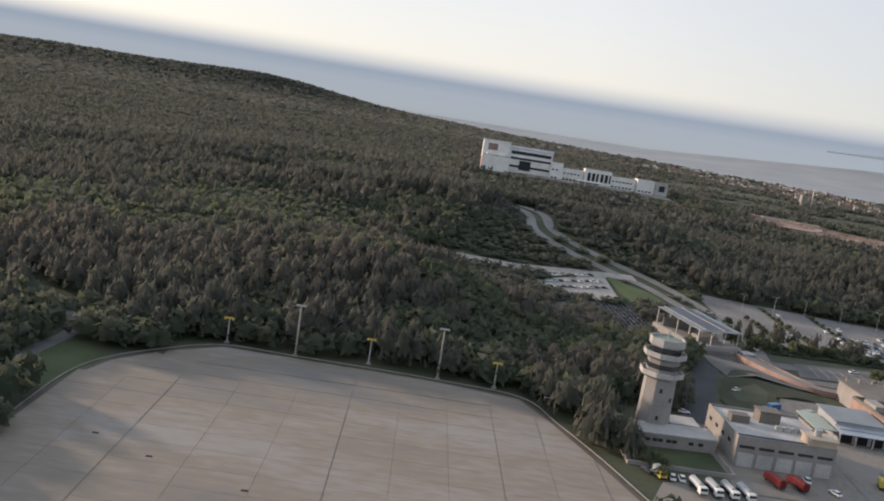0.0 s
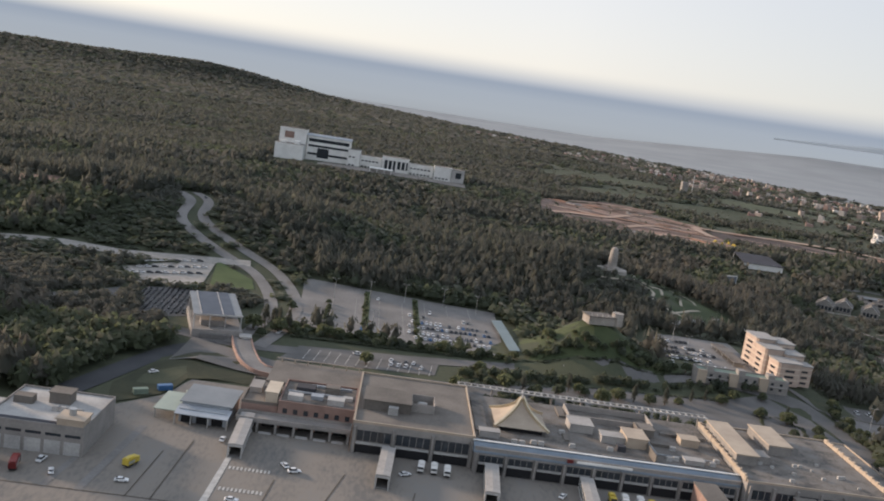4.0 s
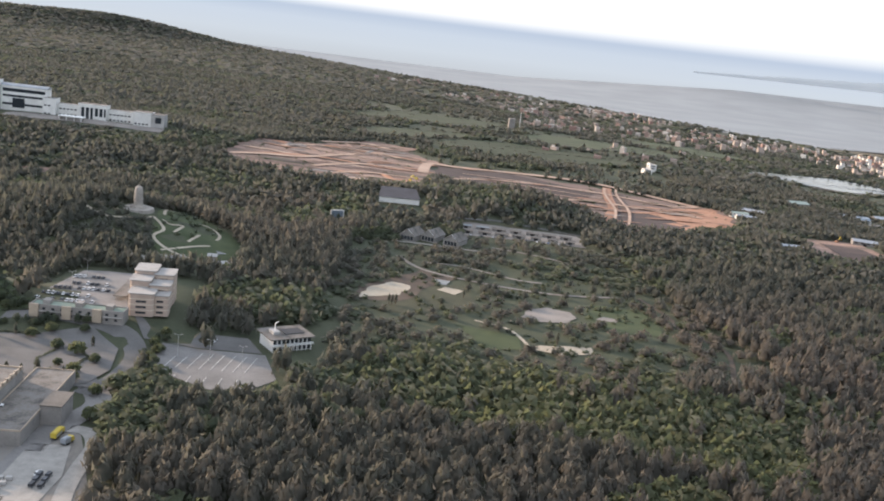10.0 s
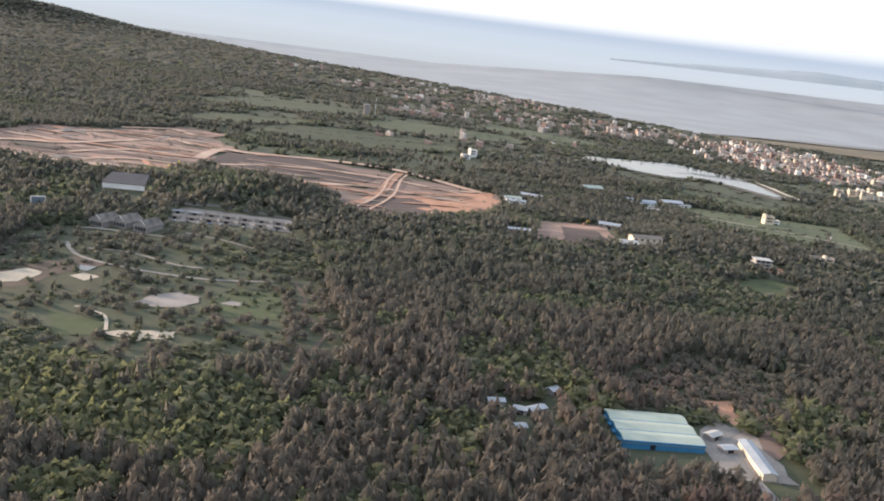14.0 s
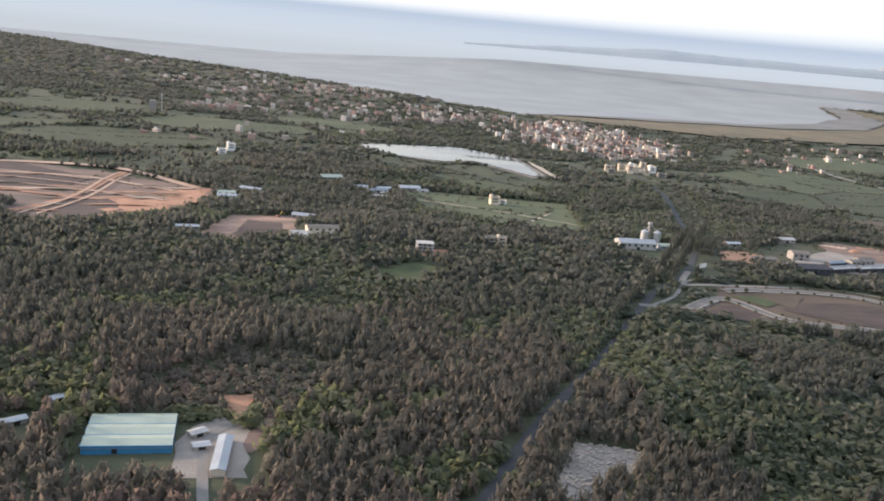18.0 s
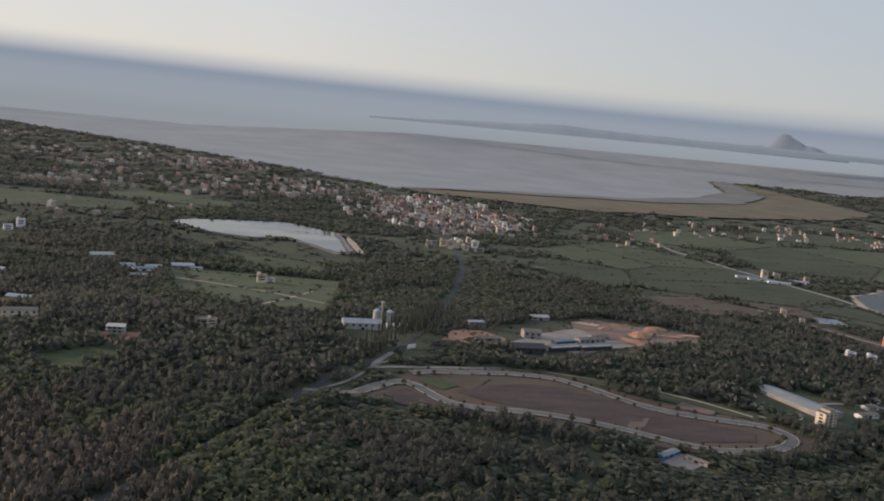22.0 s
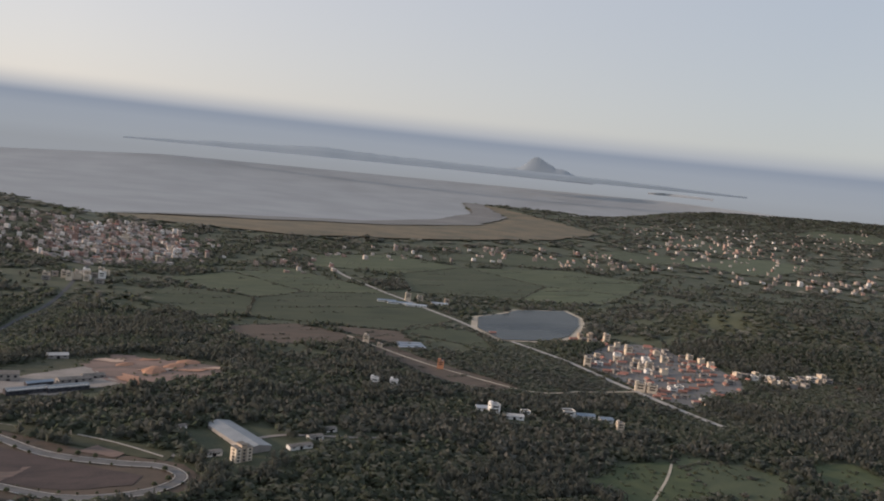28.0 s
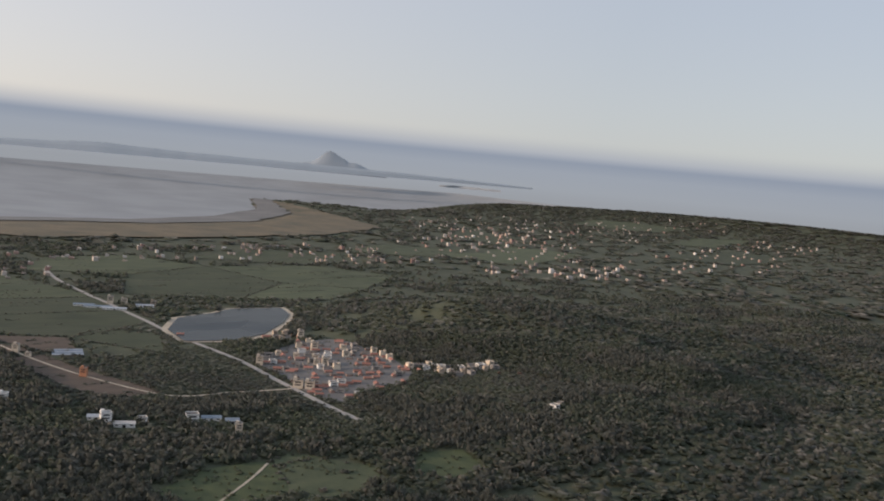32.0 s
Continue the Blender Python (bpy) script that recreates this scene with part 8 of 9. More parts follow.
def plume(rng, n, leaf, kind_, heart=4):
    """One crown of loose sprays, 1 high and 1 wide: n triangles, as an array n x 3 x 3."""
    tris = []
    for _ in range(n):
        if kind_ == "spire":
            h = rng.random() ** 0.8
            r = 0.5 * math.sqrt(max(0.0, 1 - (2 * abs(h - 0.38) / 1.3) ** 2.2)) * (1 - 0.2 * h) * rng.uniform(0.55, 1.12)
            z = 0.12 + 0.88 * h
        else:
            v = rng.uniform(-0.35, 1)
            r = 0.5 * math.sqrt(max(0.02, 1 - v * v)) * rng.uniform(0.75, 1.08)
            z = 0.5 + 0.5 * v
        a = rng.random() * 2 * math.pi
        c = np.array((r * math.cos(a), r * math.sin(a), z))
        out = np.array((math.cos(a), math.sin(a), 0.5 if kind_ == "spire" else 2.0 * (z - 0.4)))
        out = out / np.linalg.norm(out) + np.array([rng.gauss(0, 0.35 if kind_ == "spire" else 0.8) for _ in range(3)])
        out /= np.linalg.norm(out)
        up = np.array((rng.gauss(0, 0.3), rng.gauss(0, 0.3), 1.0))
        side = np.cross(out, up)
        side /= np.linalg.norm(side)
        up = np.cross(side, out)
        s = leaf * rng.uniform(0.7, 1.35)
        w = 0.62 if kind_ == "spire" else 1.25
        if kind_ == "spire":
            s *= 1.2
        tris.append((c - side * s * 0.5 * w - up * s * 0.4, c + side * s * 0.5 * w - up * s * 0.4 * rng.uniform(0.3, 1.2), c + up * s * 0.75 + side * s * rng.uniform(-0.3, 0.3)))
    # a leafy heart behind the outer sprays
    m, r, zs = (heart, 0.35, (0.1, 0.42, 0.66, 0.9)) if kind_ == "spire" else (heart, 0.41, (0.16, 0.4, 0.68, 0.9))
    rings = [[np.array((r * f * rng.uniform(0.85, 1.15) * math.cos(2 * math.pi * i / m), r * f * rng.uniform(0.85, 1.15) * math.sin(2 * math.pi * i / m), z)) for i in range(m)] for f, z in ((1.0, zs[1]), (0.78, zs[2]))]
    low, top = np.array((0, 0, zs[0])), np.array((0, 0, zs[3]))
    for i in range(m):
        j = (i + 1) % m
        if m > 3:
            tris += [(rings[0][i], rings[0][j], rings[1][j]), (rings[0][i], rings[1][j], rings[1][i]), (rings[1][i], rings[1][j], top)]
        else:
            tris += [(rings[0][i], rings[0][j], top), (rings[0][j], rings[0][i], low)]
    return np.array(tris)


def crown_mesh(tri, w, h, z0, tone, material):
    co = tri.reshape(-1, 3) * np.array((w, w, h)) + np.array((0, 0, z0))
    me = bpy.data.meshes.new("crown")
    me.from_pydata(co.tolist(), [], [(i, i + 1, i + 2) for i in range(0, len(co), 3)])
    at = me.attributes.new("tone", "FLOAT", "POINT")
    at.data.foreach_set("value", np.clip(np.repeat(np.random.normal(tone, 0.1, len(tri)), 3), 0, 1).astype(np.float32))
    me.materials.append(material)
    return me


def tree_kind(kind_, w, h, tone, material, label, name="tree"):
    ob = thing(name, 0, 0, 0, label, "tree", z=0)
    bm = loft([ring(0.32, 6, -0.4), ring(0.24, 6, h * 0.25), ring(0.12, 6, h * 0.7)])
    for i in range(4):
        a = i * 1.7
        bar(bm, (0, 0, h * (0.22 + 0.08 * i)), (w * 0.3 * math.cos(a), w * 0.3 * math.sin(a), h * (0.42 + 0.1 * i)), 0.09)
    part("trunk", bm, M["bark"], ob)
    cr = new("crown", crown_mesh(plume(random.Random(int(w * 10 + h)), 130, 0.17 if kind_ == "spire" else 0.2, kind_), w, h * (0.95 if kind_ == "spire" else 0.8), h * 0.12, tone, material))
    cr.parent = ob
    return ob


TREES = [tree_kind("round", 6.0, 6.0, 0.75, M["broad"], "yellow-green round street tree"), tree_kind("round", 5.0, 5.2, 0.4, M["broad"], "dark green round street tree"),
         tree_kind("spire", 5.0, 11.0, 0.35, M["wood"], "tall feathery conifer with drooping sprays"), tree_kind("spire", 2.6, 7.0, 0.1, M["wood"], "narrow dark conical tree"), tree_kind("round", 2.4, 3.0, 0.3, M["broad"], "small young street tree with a round head")]
TREES.append(tree_kind("round", 7.0, 6.0, 0.98, M["wood"], "round tree in dull red blossom"))
tree_used = set()


def put_tree(k, x, y, s=1.0, lift_=0.0):
    m = pose(x, y, float(land(x, y)) + lift_, 0, 0, rt.uniform(0, 360)) @ Matrix.Scale(s, 4)
    if k not in tree_used:
        tree_used.add(k)
        TREES[k].matrix_basis = m
        return
    o = copy_thing(TREES[k], Matrix.Identity(4))
    o.matrix_basis = m


rt = random.Random(77)
for i in range(26):
    put_tree(rt.choice((0, 0, 1)), 198 + i * 5 + rt.uniform(-1, 1), 478 + rt.uniform(-2, 3), rt.uniform(0.6, 1.15))
for x in (213, 236, 268):
    for i in range(12 if x > 220 else 8):
        put_tree(rt.choice((0, 1, 1)), x - i * 0.35 + rt.uniform(-1, 1), 492 + i * 7.5, rt.uniform(0.35, 0.75))
for i in range(18):
    put_tree(rt.choice((0, 1, 1)), 330 + i * 5.4, 482 + rt.uniform(-2, 6), rt.uniform(0.7, 1.2))
for i in range(22):
    put_tree(rt.choice((0, 1, 3)), 286 + i * 8.6, 424 + i * 1.2 + rt.uniform(-9, 9), rt.uniform(0.7, 1.4))
for i in range(14):
    put_tree(rt.choice((1, 3, 3)), 388 + i * 6.4, 398 + rt.uniform(-3, 4), rt.uniform(0.7, 1.1))
for x, y in ((458, 412), (468, 405), (462, 430), (450, 436), (474, 420), (486, 380), (492, 352), (300, 446), (340, 428), (352, 436), (362, 424), (372, 438), (325, 420), (312, 426), (240, 436), (182, 458), (190, 470), (200, 470), (176, 470), (192, 480), (184, 500), (190, 520), (188, 470)):
    put_tree(rt.choice((0, 1)), x, y, rt.uniform(0.9, 1.5))
for x, y in ((186, 474), (181, 478), (188, 480), (194, 476)):
    put_tree(2, x, y, rt.uniform(0.9, 1.1))
for i in range(20):
    put_tree(0, 64 + i * 1.3 + rt.uniform(-3, 3), 322 - i * 3 + rt.uniform(-3, 3), rt.uniform(0.5, 0.9))
for i in range(16):
    put_tree(rt.choice((0, 1)), 500 + rt.uniform(-3, 3), 462 - i * 4, rt.uniform(0.6, 1.0))
for i in range(10):
    a, r = rt.uniform(0, 6.28), rt.uniform(25, 48)
    put_tree(rt.choice((0, 1, 1, 4)), 371 + r * math.cos(a), 508 + r * 0.7 * math.sin(a), rt.uniform(0.5, 1.2))
for i in range(12):
    x, y = rt.uniform(604, 834), rt.uniform(490, 700)
    if inside_poly(x, y, PARK):
        put_tree(rt.choice((0, 1, 1, 3, 4)), x, y, rt.uniform(0.6, 1.2))
for x, y in ((630, 579), (632.5, 579), (635, 580)):
    put_tree(3, x, y, 1.0)
# rows of young trees along the loop road
line = curve_points(LOOP[:-1], 12)
acc = 0.0
for p, q in zip(line, line[1:]):
    acc += math.hypot(q[0] - p[0], q[1] - p[1])
    if acc > 16 and math.hypot(q[0] - p[0], q[1] - p[1]) > 1e-3:
        acc = 0
        d = Vector((q[0] - p[0], q[1] - p[1])).normalized()
        for s in (-7.2, 7.2):
            put_tree(rt.choice((4, 4, 1)), p[0] - d.y * s, p[1] + d.x * s, rt.uniform(0.5, 1.1), 0.8)
for x, y in ((1350, 440), (1354, 436), (1361, 418), (1372, 421), (1374, 412), (1340, 452), (3080, 560), (3140, 520), (3060, 590)):
    put_tree(5, x, y, rt.uniform(0.8, 1.2))

# ---- woods ----
def near_line(px, py, line, r):
    res = np.zeros(px.shape, bool)
    for (ax, ay), (bx_, by) in zip(line, line[1:]):
        dx, dy = bx_ - ax, by - ay
        sel = (px > min(ax, bx_) - r) & (px < max(ax, bx_) + r) & (py > min(ay, by) - r) & (py < max(ay, by) + r) & ~res
        if sel.any():
            qx, qy = px[sel], py[sel]
            t = np.clip(((qx - ax) * dx + (qy - ay) * dy) / (dx * dx + dy * dy + 1e-9), 0, 1)
            res[sel] = np.hypot(qx - ax - t * dx, qy - ay - t * dy) < r
    return res


def wood_object(name, x, y, size, width, tone, kinds, material, label, sink=0.0):
    """Many crowns in one mesh. kinds: crown shapes to choose from."""
    if not len(x):
        return None
    px, py, pz, k = fold(x, y, land(x, y))
    pick = np.random.randint(0, len(kinds), len(x))
    turn = np.random.uniform(0, 2 * math.pi, len(x))
    chunks, tones, normals = [], [], []
    for j, tri in enumerate(kinds):
        s = np.nonzero(pick == j)[0]
        if not len(s):
            continue
        v = tri.reshape(1, -1, 3)
        ca, sa_ = np.cos(turn[s])[:, None], np.sin(turn[s])[:, None]
        w, h = (width[s] * k[s])[:, None], (size[s] * k[s])[:, None]
        o = np.empty((len(s), v.shape[1], 3))
        o[:, :, 0] = px[s][:, None] + w * (v[:, :, 0] * ca - v[:, :, 1] * sa_)
        o[:, :, 1] = py[s][:, None] + w * (v[:, :, 0] * sa_ + v[:, :, 1] * ca)
        o[:, :, 2] = pz[s][:, None] + h * (v[:, :, 2] - sink)
        chunks.append(o.reshape(-1, 3))
        flat = np.cross(o[:, 1::3] - o[:, 0::3], o[:, 2::3] - o[:, 0::3])
        flat /= np.linalg.norm(flat, axis=2, keepdims=True) + 1e-9
        mid = np.stack([px[s], py[s], pz[s] + h[:, 0] * (0.35 - sink)], 1)[:, None, :]
        out = o - mid
        out[:, :, 2] *= (w / h)
        out /= np.linalg.norm(out, axis=2, keepdims=True) + 1e-9
        turned = (flat * (out[:, 0::3] + out[:, 1::3] + out[:, 2::3])).sum(2) < 0
        flat[turned] *= -1
        flat = np.repeat(flat, 3, axis=1)
        o3 = o.reshape(len(s), -1, 3, 3)
        o3[turned] = o3[turned][:, [0, 2, 1]]
        chunks[-1] = o3.reshape(-1, 3)
        n3 = out.reshape(len(s), -1, 3, 3)
        n3[turned] = n3[turned][:, [0, 2, 1]]
        out = n3.reshape(out.shape)
        normals.append((0.5 * out + 0.1 * flat + np.array((0, 0, 0.5))).reshape(-1, 3))
        tones.append(np.clip(np.repeat(tone[s], v.shape[1]) + np.repeat(np.random.normal(0, 0.03, len(s) * v.shape[1] // 3), 3), 0, 1))
    co, to = np.concatenate(chunks), np.concatenate(tones)
    n = len(co)
    me = bpy.data.meshes.new(name)
    me.vertices.add(n)
    me.vertices.foreach_set("co", co.astype(np.float32).ravel())
    me.loops.add(n)
    me.loops.foreach_set("vertex_index", np.arange(n, dtype=np.int32))
    me.polygons.add(n // 3)
    me.polygons.foreach_set("loop_start", np.arange(0, n, 3, dtype=np.int32))
    me.update(calc_edges=True)
    at = me.attributes.new("tone", "FLOAT", "POINT")
    at.data.foreach_set("value", to.astype(np.float32))
    me.polygons.foreach_set("use_smooth", np.ones(n // 3, dtype=bool))
    nn = np.concatenate(normals)
    nn /= np.linalg.norm(nn, axis=1, keepdims=True) + 1e-9
    me.normals_split_custom_set_from_vertices(nn.tolist())
    me.materials.append(material)
    return tagged(new(name, me), label, "trees", kind="stuff")


def scatter(x0, y0, x1, y1, gap, lo, hi, chance):
    """Jittered places whose distance from the line of flight lies between lo and hi, kept out of clearings."""
    gx, gy = np.meshgrid(np.arange(x0, x1, gap), np.arange(y0, y1, gap))
    x = gx.ravel() + np.random.uniform(-0.48, 0.48, gx.size) * gap
    y = gy.ravel() + np.random.uniform(-0.48, 0.48, gx.size) * gap
    d = off_line(x, y)[0]
    keep = (d >= lo) & (d < hi) & (y < np.interp(x, COAST[:, 0], COAST[:, 1]) - 40) & (np.random.random(x.size) < chance(x, y))
    x, y = x[keep], y[keep]
    keep = np.ones(x.shape, bool)
    for poly in CLEAR:
        xs, ys = [p[0] for p in poly], [p[1] for p in poly]
        s = keep & (x > min(xs)) & (x < max(xs)) & (y > min(ys)) & (y < max(ys))
        i = np.nonzero(s)[0]
        if len(i):
            keep[i[inside(x[i], y[i], poly)]] = False
    for line, r in WAYS:
        i = np.nonzero(keep)[0]
        keep[i[near_line(x[i], y[i], line, r + gap * 0.12)]] = False
    return x[keep], y[keep]


SCRUB = [(575, 470), (600, 780), (640, 800), (720, 830), (850, 810), (880, 480), (760, 440)]


def cover(x, y):
    """How thickly the land is wooded."""
    mixed = smooth((y - 1250) / 150) * smooth((x - 350) / 300)
    mixed = np.maximum(mixed, smooth((x - 2100) / 150) * smooth((y - 860) / 120) * (1 - np.exp(-((x - 3550) / 420) ** 2 - ((y - 850) / 420) ** 2)))
    n = 0.6 * vnoise(x / 150, y / 70, 11) + 0.4 * vnoise(x / 45, y / 35, 12)
    patchy = np.where(n > 0.47 + 0.16 * smooth((x - 3000) / 800) * smooth((y - 1500) / 500), 0.9, 0.09)
    park = np.where(inside(x, y, PARK), 0.22, np.where(inside(x, y, SCRUB), 0.5, 1.0)) * (1 - 0.42 * smooth((x - 1300) / 300) * (1 - smooth((off_line(x, y)[0] - 900) / 300)))
    return (1 - mixed + mixed * patchy) * park


LOW = [SCRUB, [(385, 630), (465, 630), (455, 700), (395, 700)], [(365, 520), (410, 520), (410, 548), (365, 548)], [(1085, 405), (1040, 470), (1120, 530), (1185, 500), (1150, 420)], [(-40, 520), (-30, 575), (70, 600), (130, 600), (170, 600), (190, 480), (150, 430), (95, 420), (50, 430), (20, 480)], [(20, 600), (60, 735), (110, 735), (190, 610), (205, 480), (140, 560)],
       [(1520, 640), (1600, 700), (1700, 880), (1900, 1300), (2100, 1900), (2160, 1900), (2010, 1450), (1770, 880), (1650, 690), (1560, 600)],
       [(2640, 480), (2660, 880), (2690, 1500), (2780, 1500), (2760, 880), (2740, 480)], [(1480, 560), (1520, 600), (1640, 500), (1800, 410), (1960, 430), (1960, 390), (1800, 370), (1620, 450)],
       [(2360, 700), (2400, 1200), (2560, 1200), (2700, 1150), (2700, 680)], [(2900, 420), (2900, 640), (3100, 620), (3100, 420)], [(1430, 1560), (1500, 1720), (1680, 1600), (1760, 1400), (1650, 1380)],
       [(60, 1120), (60, 1185), (340, 1200), (340, 1110)]]


# paved or built ground on which not even bushes grow
HARD = [[(290, 428), (369, 450), (436, 452), (460, 462), (480, 442), (484, 412), (478, 392), (450, 390), (300, 402)], [(726, 578), (736, 602), (752, 612), (768, 604), (770, 588), (758, 572), (738, 570)], [(608, 590), (616, 614), (634, 640), (646, 632), (640, 608)],
        [(1752, 781), (1826, 840), (1913, 895), (1928, 778), (1845, 745)]]


rng = random.Random(5)
SPIRES = [plume(rng, 48, 0.21, "spire") for _ in range(8)]
ROUND = [plume(rng, 50, 0.2, "round") for _ in range(5)]
SPIRES_MID = [plume(rng, 18, 0.28, "spire", 3) for _ in range(6)]
ROUND_MID = [plume(rng, 19, 0.28, "round", 3) for _ in range(4)]
CLUMPS = [plume(rng, 7, 0.42, "round", 3) for _ in range(6)]
SMALL = [plume(rng, 4, 0.5, "round", 3) for _ in range(6)]


def plant(name, band, gap, kinds_spire, kinds_round, tall, wide, label, area):
    x, y = scatter(*area, gap, *band, cover)
    leafy = 0.6 * vnoise(x / 110, y / 80, 21) + 0.4 * vnoise(x / 30, y / 30, 22)
    is_round = (leafy + 0.14 * np.exp(-((x - 690) / 90) ** 2 - ((y - 360) / 80) ** 2) + np.random.normal(0, 0.06, x.size)) > 0.60 - 0.16 * smooth((x - 1300) / 300)
    h = np.random.uniform(0.85, 1.15, x.size) * tall * (0.8 + 0.4 * vnoise(x / 60, y / 60, 23))
    h = h * (1 + 0.5 * np.exp(-((x - 765) / 75) ** 4 - ((y - 985) / 85) ** 4))
    for poly in LOW:
        low_here = inside(x, y, poly)
        h = np.where(low_here, h * 0.45, h)
    w = np.random.uniform(0.8, 1.25, x.size) * wide * (1 + 0.35 * smooth((x - 1300) / 300) * (1 - smooth((off_line(x, y)[0] - 900) / 300)))
    tone = np.clip(0.10 + 0.85 * vnoise(x / 90, y / 60, 24) * vnoise(x / 300, y / 200, 25) + np.random.normal(0.14, 0.045, x.size), 0, 0.92)
    tone = np.clip(tone + 0.34 * np.exp(-((x - 1000) / 420) ** 2 - ((y - 350) / 400) ** 2) + 0.3 * is_round * np.exp(-((x - 690) / 90) ** 2 - ((y - 360) / 80) ** 2), 0, 0.95)
    # hazy grey-green of far woods put into leaf tone by distance from flight
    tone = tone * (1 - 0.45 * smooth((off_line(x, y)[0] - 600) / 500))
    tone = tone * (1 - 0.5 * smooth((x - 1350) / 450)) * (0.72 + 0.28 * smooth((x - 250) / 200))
    s, r = ~is_round, is_round
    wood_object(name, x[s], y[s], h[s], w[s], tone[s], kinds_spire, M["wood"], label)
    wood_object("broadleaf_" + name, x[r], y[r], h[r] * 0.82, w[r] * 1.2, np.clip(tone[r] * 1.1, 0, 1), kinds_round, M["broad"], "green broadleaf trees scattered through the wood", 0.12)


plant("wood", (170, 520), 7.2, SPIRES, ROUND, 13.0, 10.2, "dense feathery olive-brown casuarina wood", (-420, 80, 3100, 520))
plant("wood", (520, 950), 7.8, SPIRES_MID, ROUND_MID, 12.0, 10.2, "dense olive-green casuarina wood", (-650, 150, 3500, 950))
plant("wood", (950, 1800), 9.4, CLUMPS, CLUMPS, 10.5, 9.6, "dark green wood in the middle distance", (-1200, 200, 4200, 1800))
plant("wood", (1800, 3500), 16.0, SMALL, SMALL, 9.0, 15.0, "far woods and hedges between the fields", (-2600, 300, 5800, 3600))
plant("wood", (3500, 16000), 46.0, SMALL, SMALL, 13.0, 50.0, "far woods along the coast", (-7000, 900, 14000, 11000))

plant("wood", (150, 900), 7.8, SPIRES_MID, ROUND_MID, 11.5, 9.8, "mixed green wood on the hillside", (2000, -520, 3150, 80))
plant("wood", (520, 900), 7.8, SPIRES_MID, ROUND_MID, 11.5, 9.8, "mixed green wood on the hillside", (2300, 80, 3150, 150))
plant("wood", (900, 3500), 16.0, SMALL, SMALL, 9.0, 15.0, "far woods on the hillside", (2700, -700, 5000, 300))
plant("wood", (3500, 20000), 95.0, SMALL, SMALL, 14.0, 100.0, "far woods along the coast", (5200, -1500, 20000, 900))
plant("wood", (9000, 20000), 110.0, SMALL, SMALL, 14.0, 115.0, "far woods along the coast", (14000, 900, 21000, 9000))


# hedges and scrub lines across the open fields
def hedges(lines, gap, tall, wide, label):
    xs, ys = [], []
    for line_ in lines:
        for (ax, ay), (bx_, by) in zip(line_, line_[1:]):
            n = max(1, int(math.hypot(bx_ - ax, by - ay) / gap))
            t = (np.arange(n) + np.random.uniform(0, 1, n)) / n
            keep = vnoise(ax + (bx_ - ax) * t * 1.0, (ay + (by - ay) * t) * 0.02 + ax, 31) > 0.35
            xs.append((ax + (bx_ - ax) * t + np.random.normal(0, gap * 0.35, n))[keep])
            ys.append((ay + (by - ay) * t + np.random.normal(0, gap * 0.35, n))[keep])
    x, y = np.concatenate(xs), np.concatenate(ys)
    h = np.random.uniform(0.5, 1.3, x.size) * tall
    return wood_object("hedgerow", x, y, h, np.random.uniform(0.7, 1.3, x.size) * wide, np.random.uniform(0.05, 0.5, x.size), CLUMPS, M["wood"], label, 0.15)


rr = random.Random(9)
cuts = []
for poly, kind_ in FIELDS:
    if kind_ == "grass" and poly[0][1] < 900:
        continue
    cuts.append(poly + poly[:1])
    xs, ys = [p[0] for p in poly], [p[1] for p in poly]
    for i in range(int((max(ys) - min(ys)) / 45)):
        yy = min(ys) + (i + rr.uniform(0.2, 0.8)) * 45
        a, b = sorted((rr.uniform(min(xs), max(xs)), rr.uniform(min(xs), max(xs))))
        pts = [(a + (b - a) * j / 8, yy + (a + (b - a) * j / 8 - a) * 0.12 + rr.uniform(-3, 3)) for j in range(9)]
        pts = [p for p in pts if inside_poly(p[0], p[1], poly)]
        if len(pts) > 1:
            cuts.append(pts)
hedges(cuts, 7.0, 3.2, 6.5, "dark hedgerows and scrub between the fields")

# tall dark conifers along the straight road and beside the mill
xs, ys, hs = [], [], []
for x0, y0, x1, y1, n, side in ((1262, 352, 1552, 697, 40, -10.5), (1552, 697, 1750, 960, 30, -8.5), (1552, 700, 1750, 960, 26, 8.5), (1632, 806, 1690, 824, 12, 0), (1660, 815, 1720, 900, 12, -14)):
    t = (np.arange(n) + np.random.uniform(0.2, 0.8, n)) / n
    dx, dy = (x1 - x0), (y1 - y0)
    ln = math.hypot(dx, dy)
    xs.append(x0 + dx * t + side * dy / ln)
    ys.append(y0 + dy * t - side * dx / ln)
    hs.append(np.random.uniform(10, 18, n) if x0 < 1500 else np.random.uniform(16, 28, n))
x, y, hh = np.concatenate(xs), np.concatenate(ys), np.concatenate(hs)
wood_object("roadside_conifers", x, y, hh, np.random.uniform(3.0, 4.6, x.size), np.random.uniform(0.0, 0.25, x.size), SPIRES, M["wood"], "tall dark conifers in rows along the country road")
# planted trees and shrubs between the forecourt roads
belts = [[(288, 436), (330, 446), (369, 458), (430, 462), (462, 468)], [(290, 440), (340, 452), (400, 462)], [(330, 484), (420, 486)], [(300, 414), (360, 412), (420, 404)], [(196, 472), (250, 476), (320, 474)], [(500, 460), (497, 430), (500, 410)], [(505, 398), (530, 390), (560, 398)]]
xs, ys = [], []
for e in belts:
    for (ax_, ay), (bx_, by) in zip(e, e[1:]):
        n = max(2, int(math.hypot(bx_ - ax_, by - ay) / 3.4))
        t = np.random.uniform(0, 1, n)
        xs.append(ax_ + (bx_ - ax_) * t + np.random.normal(0, 1.6, n))
        ys.append(ay + (by - ay) * t + np.random.normal(0, 1.6, n))
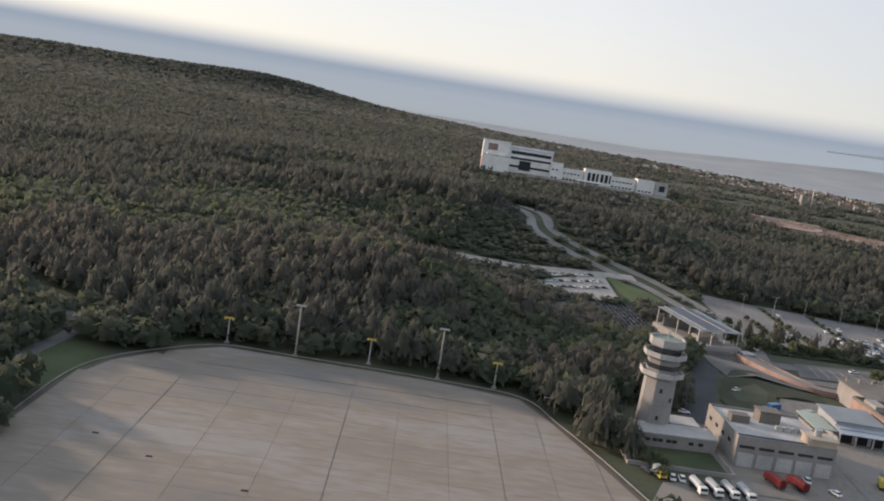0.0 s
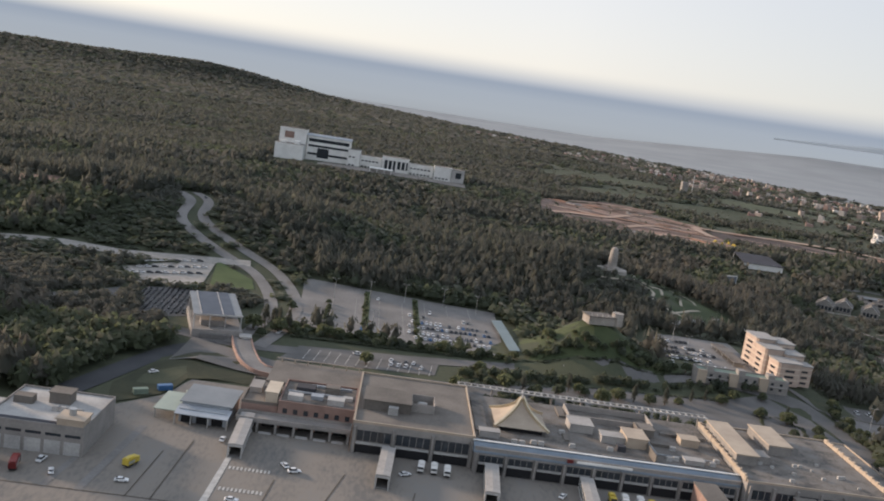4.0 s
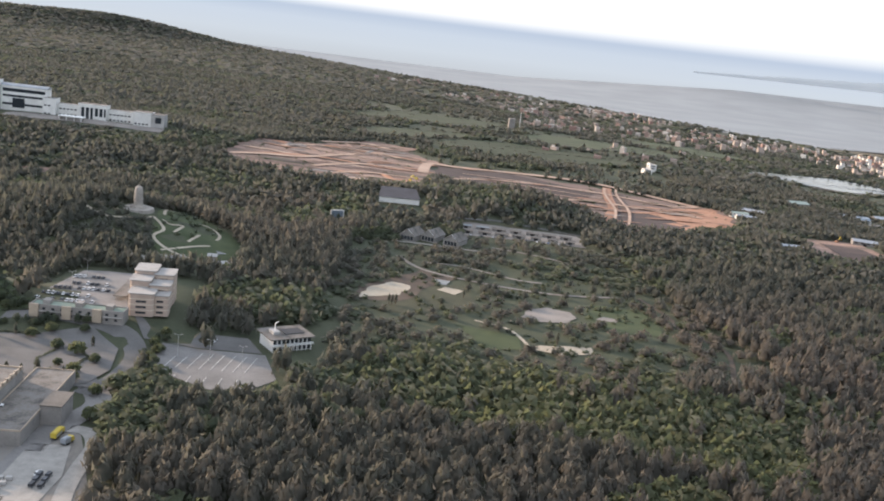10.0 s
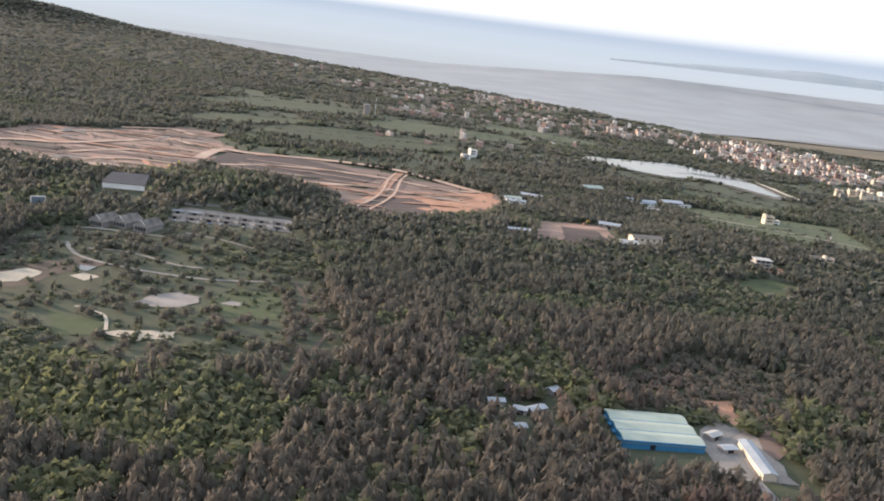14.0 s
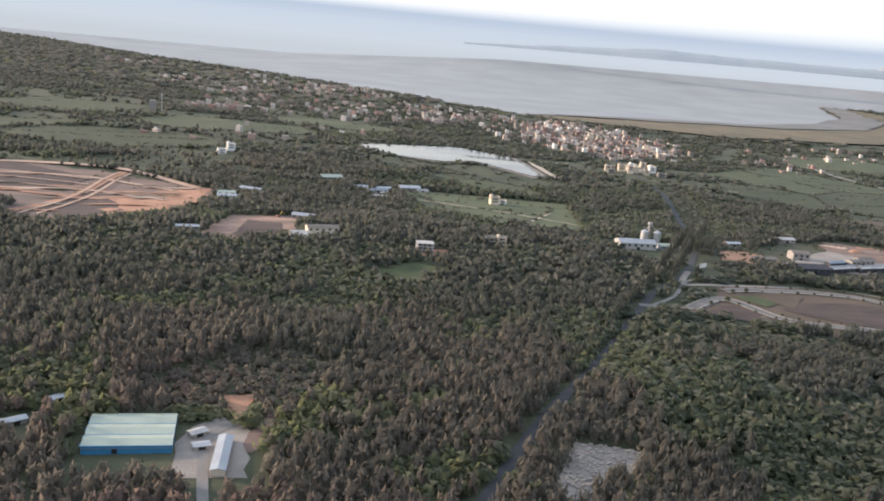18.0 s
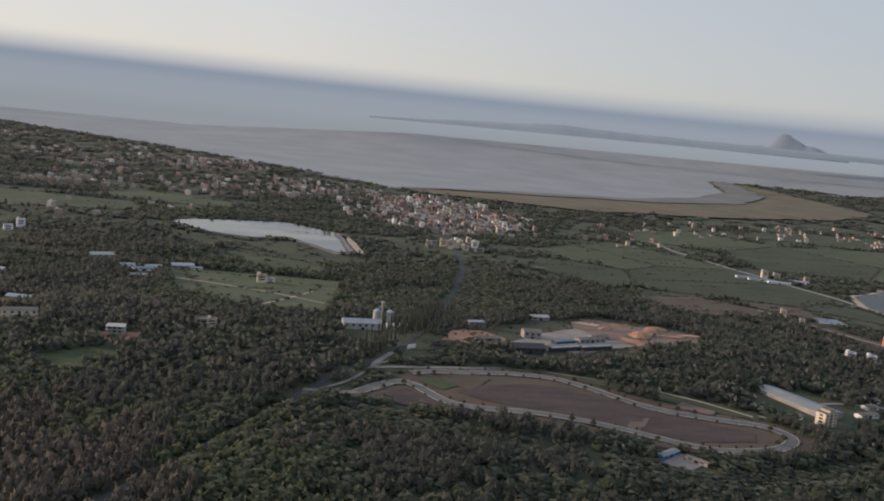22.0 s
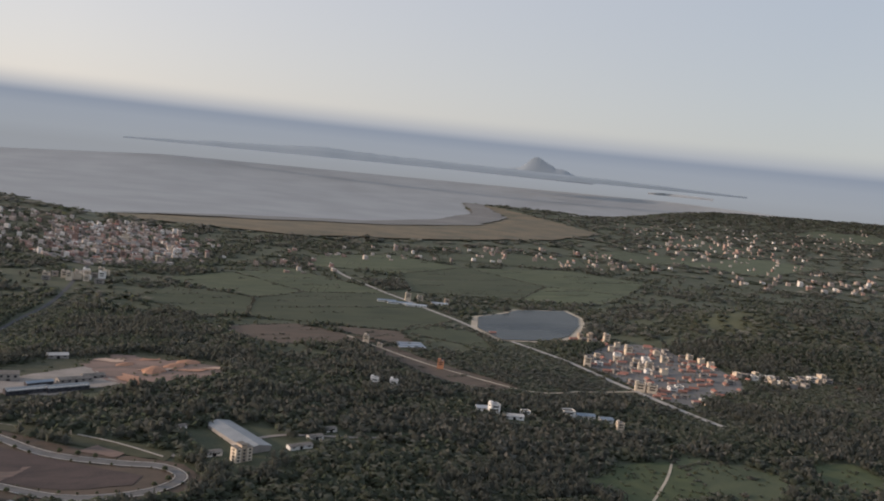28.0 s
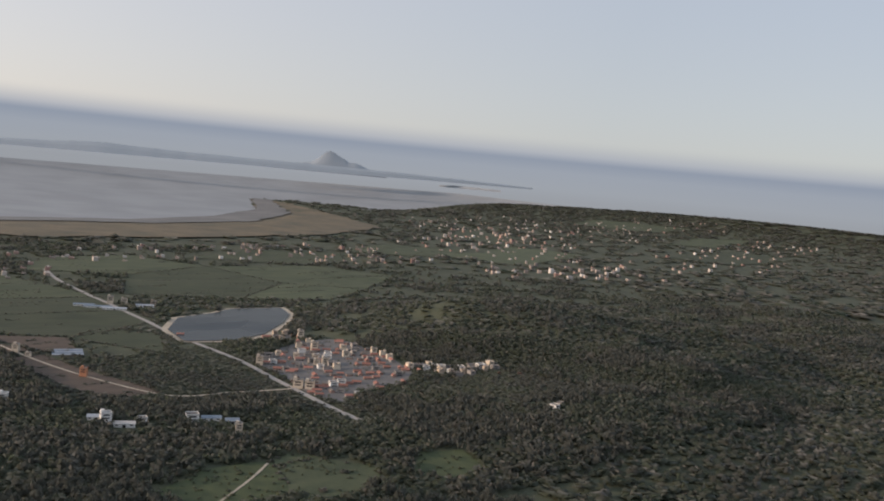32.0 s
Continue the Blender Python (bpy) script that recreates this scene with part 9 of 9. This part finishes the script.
x, y = np.concatenate(xs), np.concatenate(ys)
wood_object("forecourt_planting", x, y, np.random.uniform(2.5, 6.5, x.size), np.random.uniform(3.0, 6.0, x.size), np.random.uniform(0.0, 0.7, x.size), ROUND, M["broad"], "planted trees and shrubs between the forecourt roads", 0.1)
EDGES = [[(290, 425), (369, 449), (436, 451)], [(322, 476), (420, 478), (470, 470)], [(445, 419), (450, 435), (460, 439), (469, 426), (463, 407), (451, 403), (445, 419)], [(300, 410), (400, 404), (446, 398)], [(500, 455), (496, 425), (498, 405)], [(196, 482), (322, 478)], [(196, 466), (300, 474)]]
xs, ys = [], []
for e in EDGES:
    for (ax_, ay), (bx_, by) in zip(e, e[1:]):
        n = max(1, int(math.hypot(bx_ - ax_, by - ay) / 1.2))
        t = (np.arange(n) + 0.5) / n
        xs.append(ax_ + (bx_ - ax_) * t + np.random.normal(0, 0.3, n))
        ys.append(ay + (by - ay) * t + np.random.normal(0, 0.3, n))
x, y = np.concatenate(xs), np.concatenate(ys)
wood_object("clipped_hedge", x, y, np.random.uniform(1.2, 2.0, x.size), np.random.uniform(1.8, 2.8, x.size), np.random.uniform(0.1, 0.5, x.size), ROUND_MID, M["broad"], "clipped dark hedges along the forecourt roads", 0.1)
# low scrub over open ground in the park, on the mound and round the yards
xs, ys = [], []
for x0, y0, x1, y1, n in ((600, 485, 838, 735, 900), (332, 480, 408, 540, 140), (1060, 335, 1175, 520, 160), (1650, 740, 2090, 985, 500), (1610, 660, 1930, 700, 80), (2250, 240, 2700, 450, 700), (2712, 600, 3010, 1015, 700), (330, 400, 480, 480, 130), (446, 640, 512, 740, 110), (420, 1030, 1100, 1560, 750)):
    xs.append(np.random.uniform(x0, x1, n))
    ys.append(np.random.uniform(y0, y1, n))
x, y = np.concatenate(xs), np.concatenate(ys)
keep = (vnoise(x / 22, y / 22, 51) + 0.3 * np.random.random(x.size)) > 0.62
for poly in ([p for p in CLEAR if len(p) == 4] + [s_ for s_ in HARD]):
    keep &= ~inside(x, y, poly)
for line_, r in WAYS:
    keep &= ~near_line(x, y, line_, r)
x, y = x[keep], y[keep]
wood_object("scrub", x, y, np.random.uniform(1.0, 4.0, x.size), np.random.uniform(2.0, 6.0, x.size), np.random.uniform(0.0, 0.8, x.size), ROUND_MID, M["broad"], "low bushes scattered over rough grass", 0.15)

# ---- to the camera's scale ----
for ob in list(scene.objects):
    if ob.parent is None and ob.type in ("MESH", "EMPTY"):
        ob.matrix_basis = Matrix.Scale(SCALE, 4) @ ob.matrix_basis
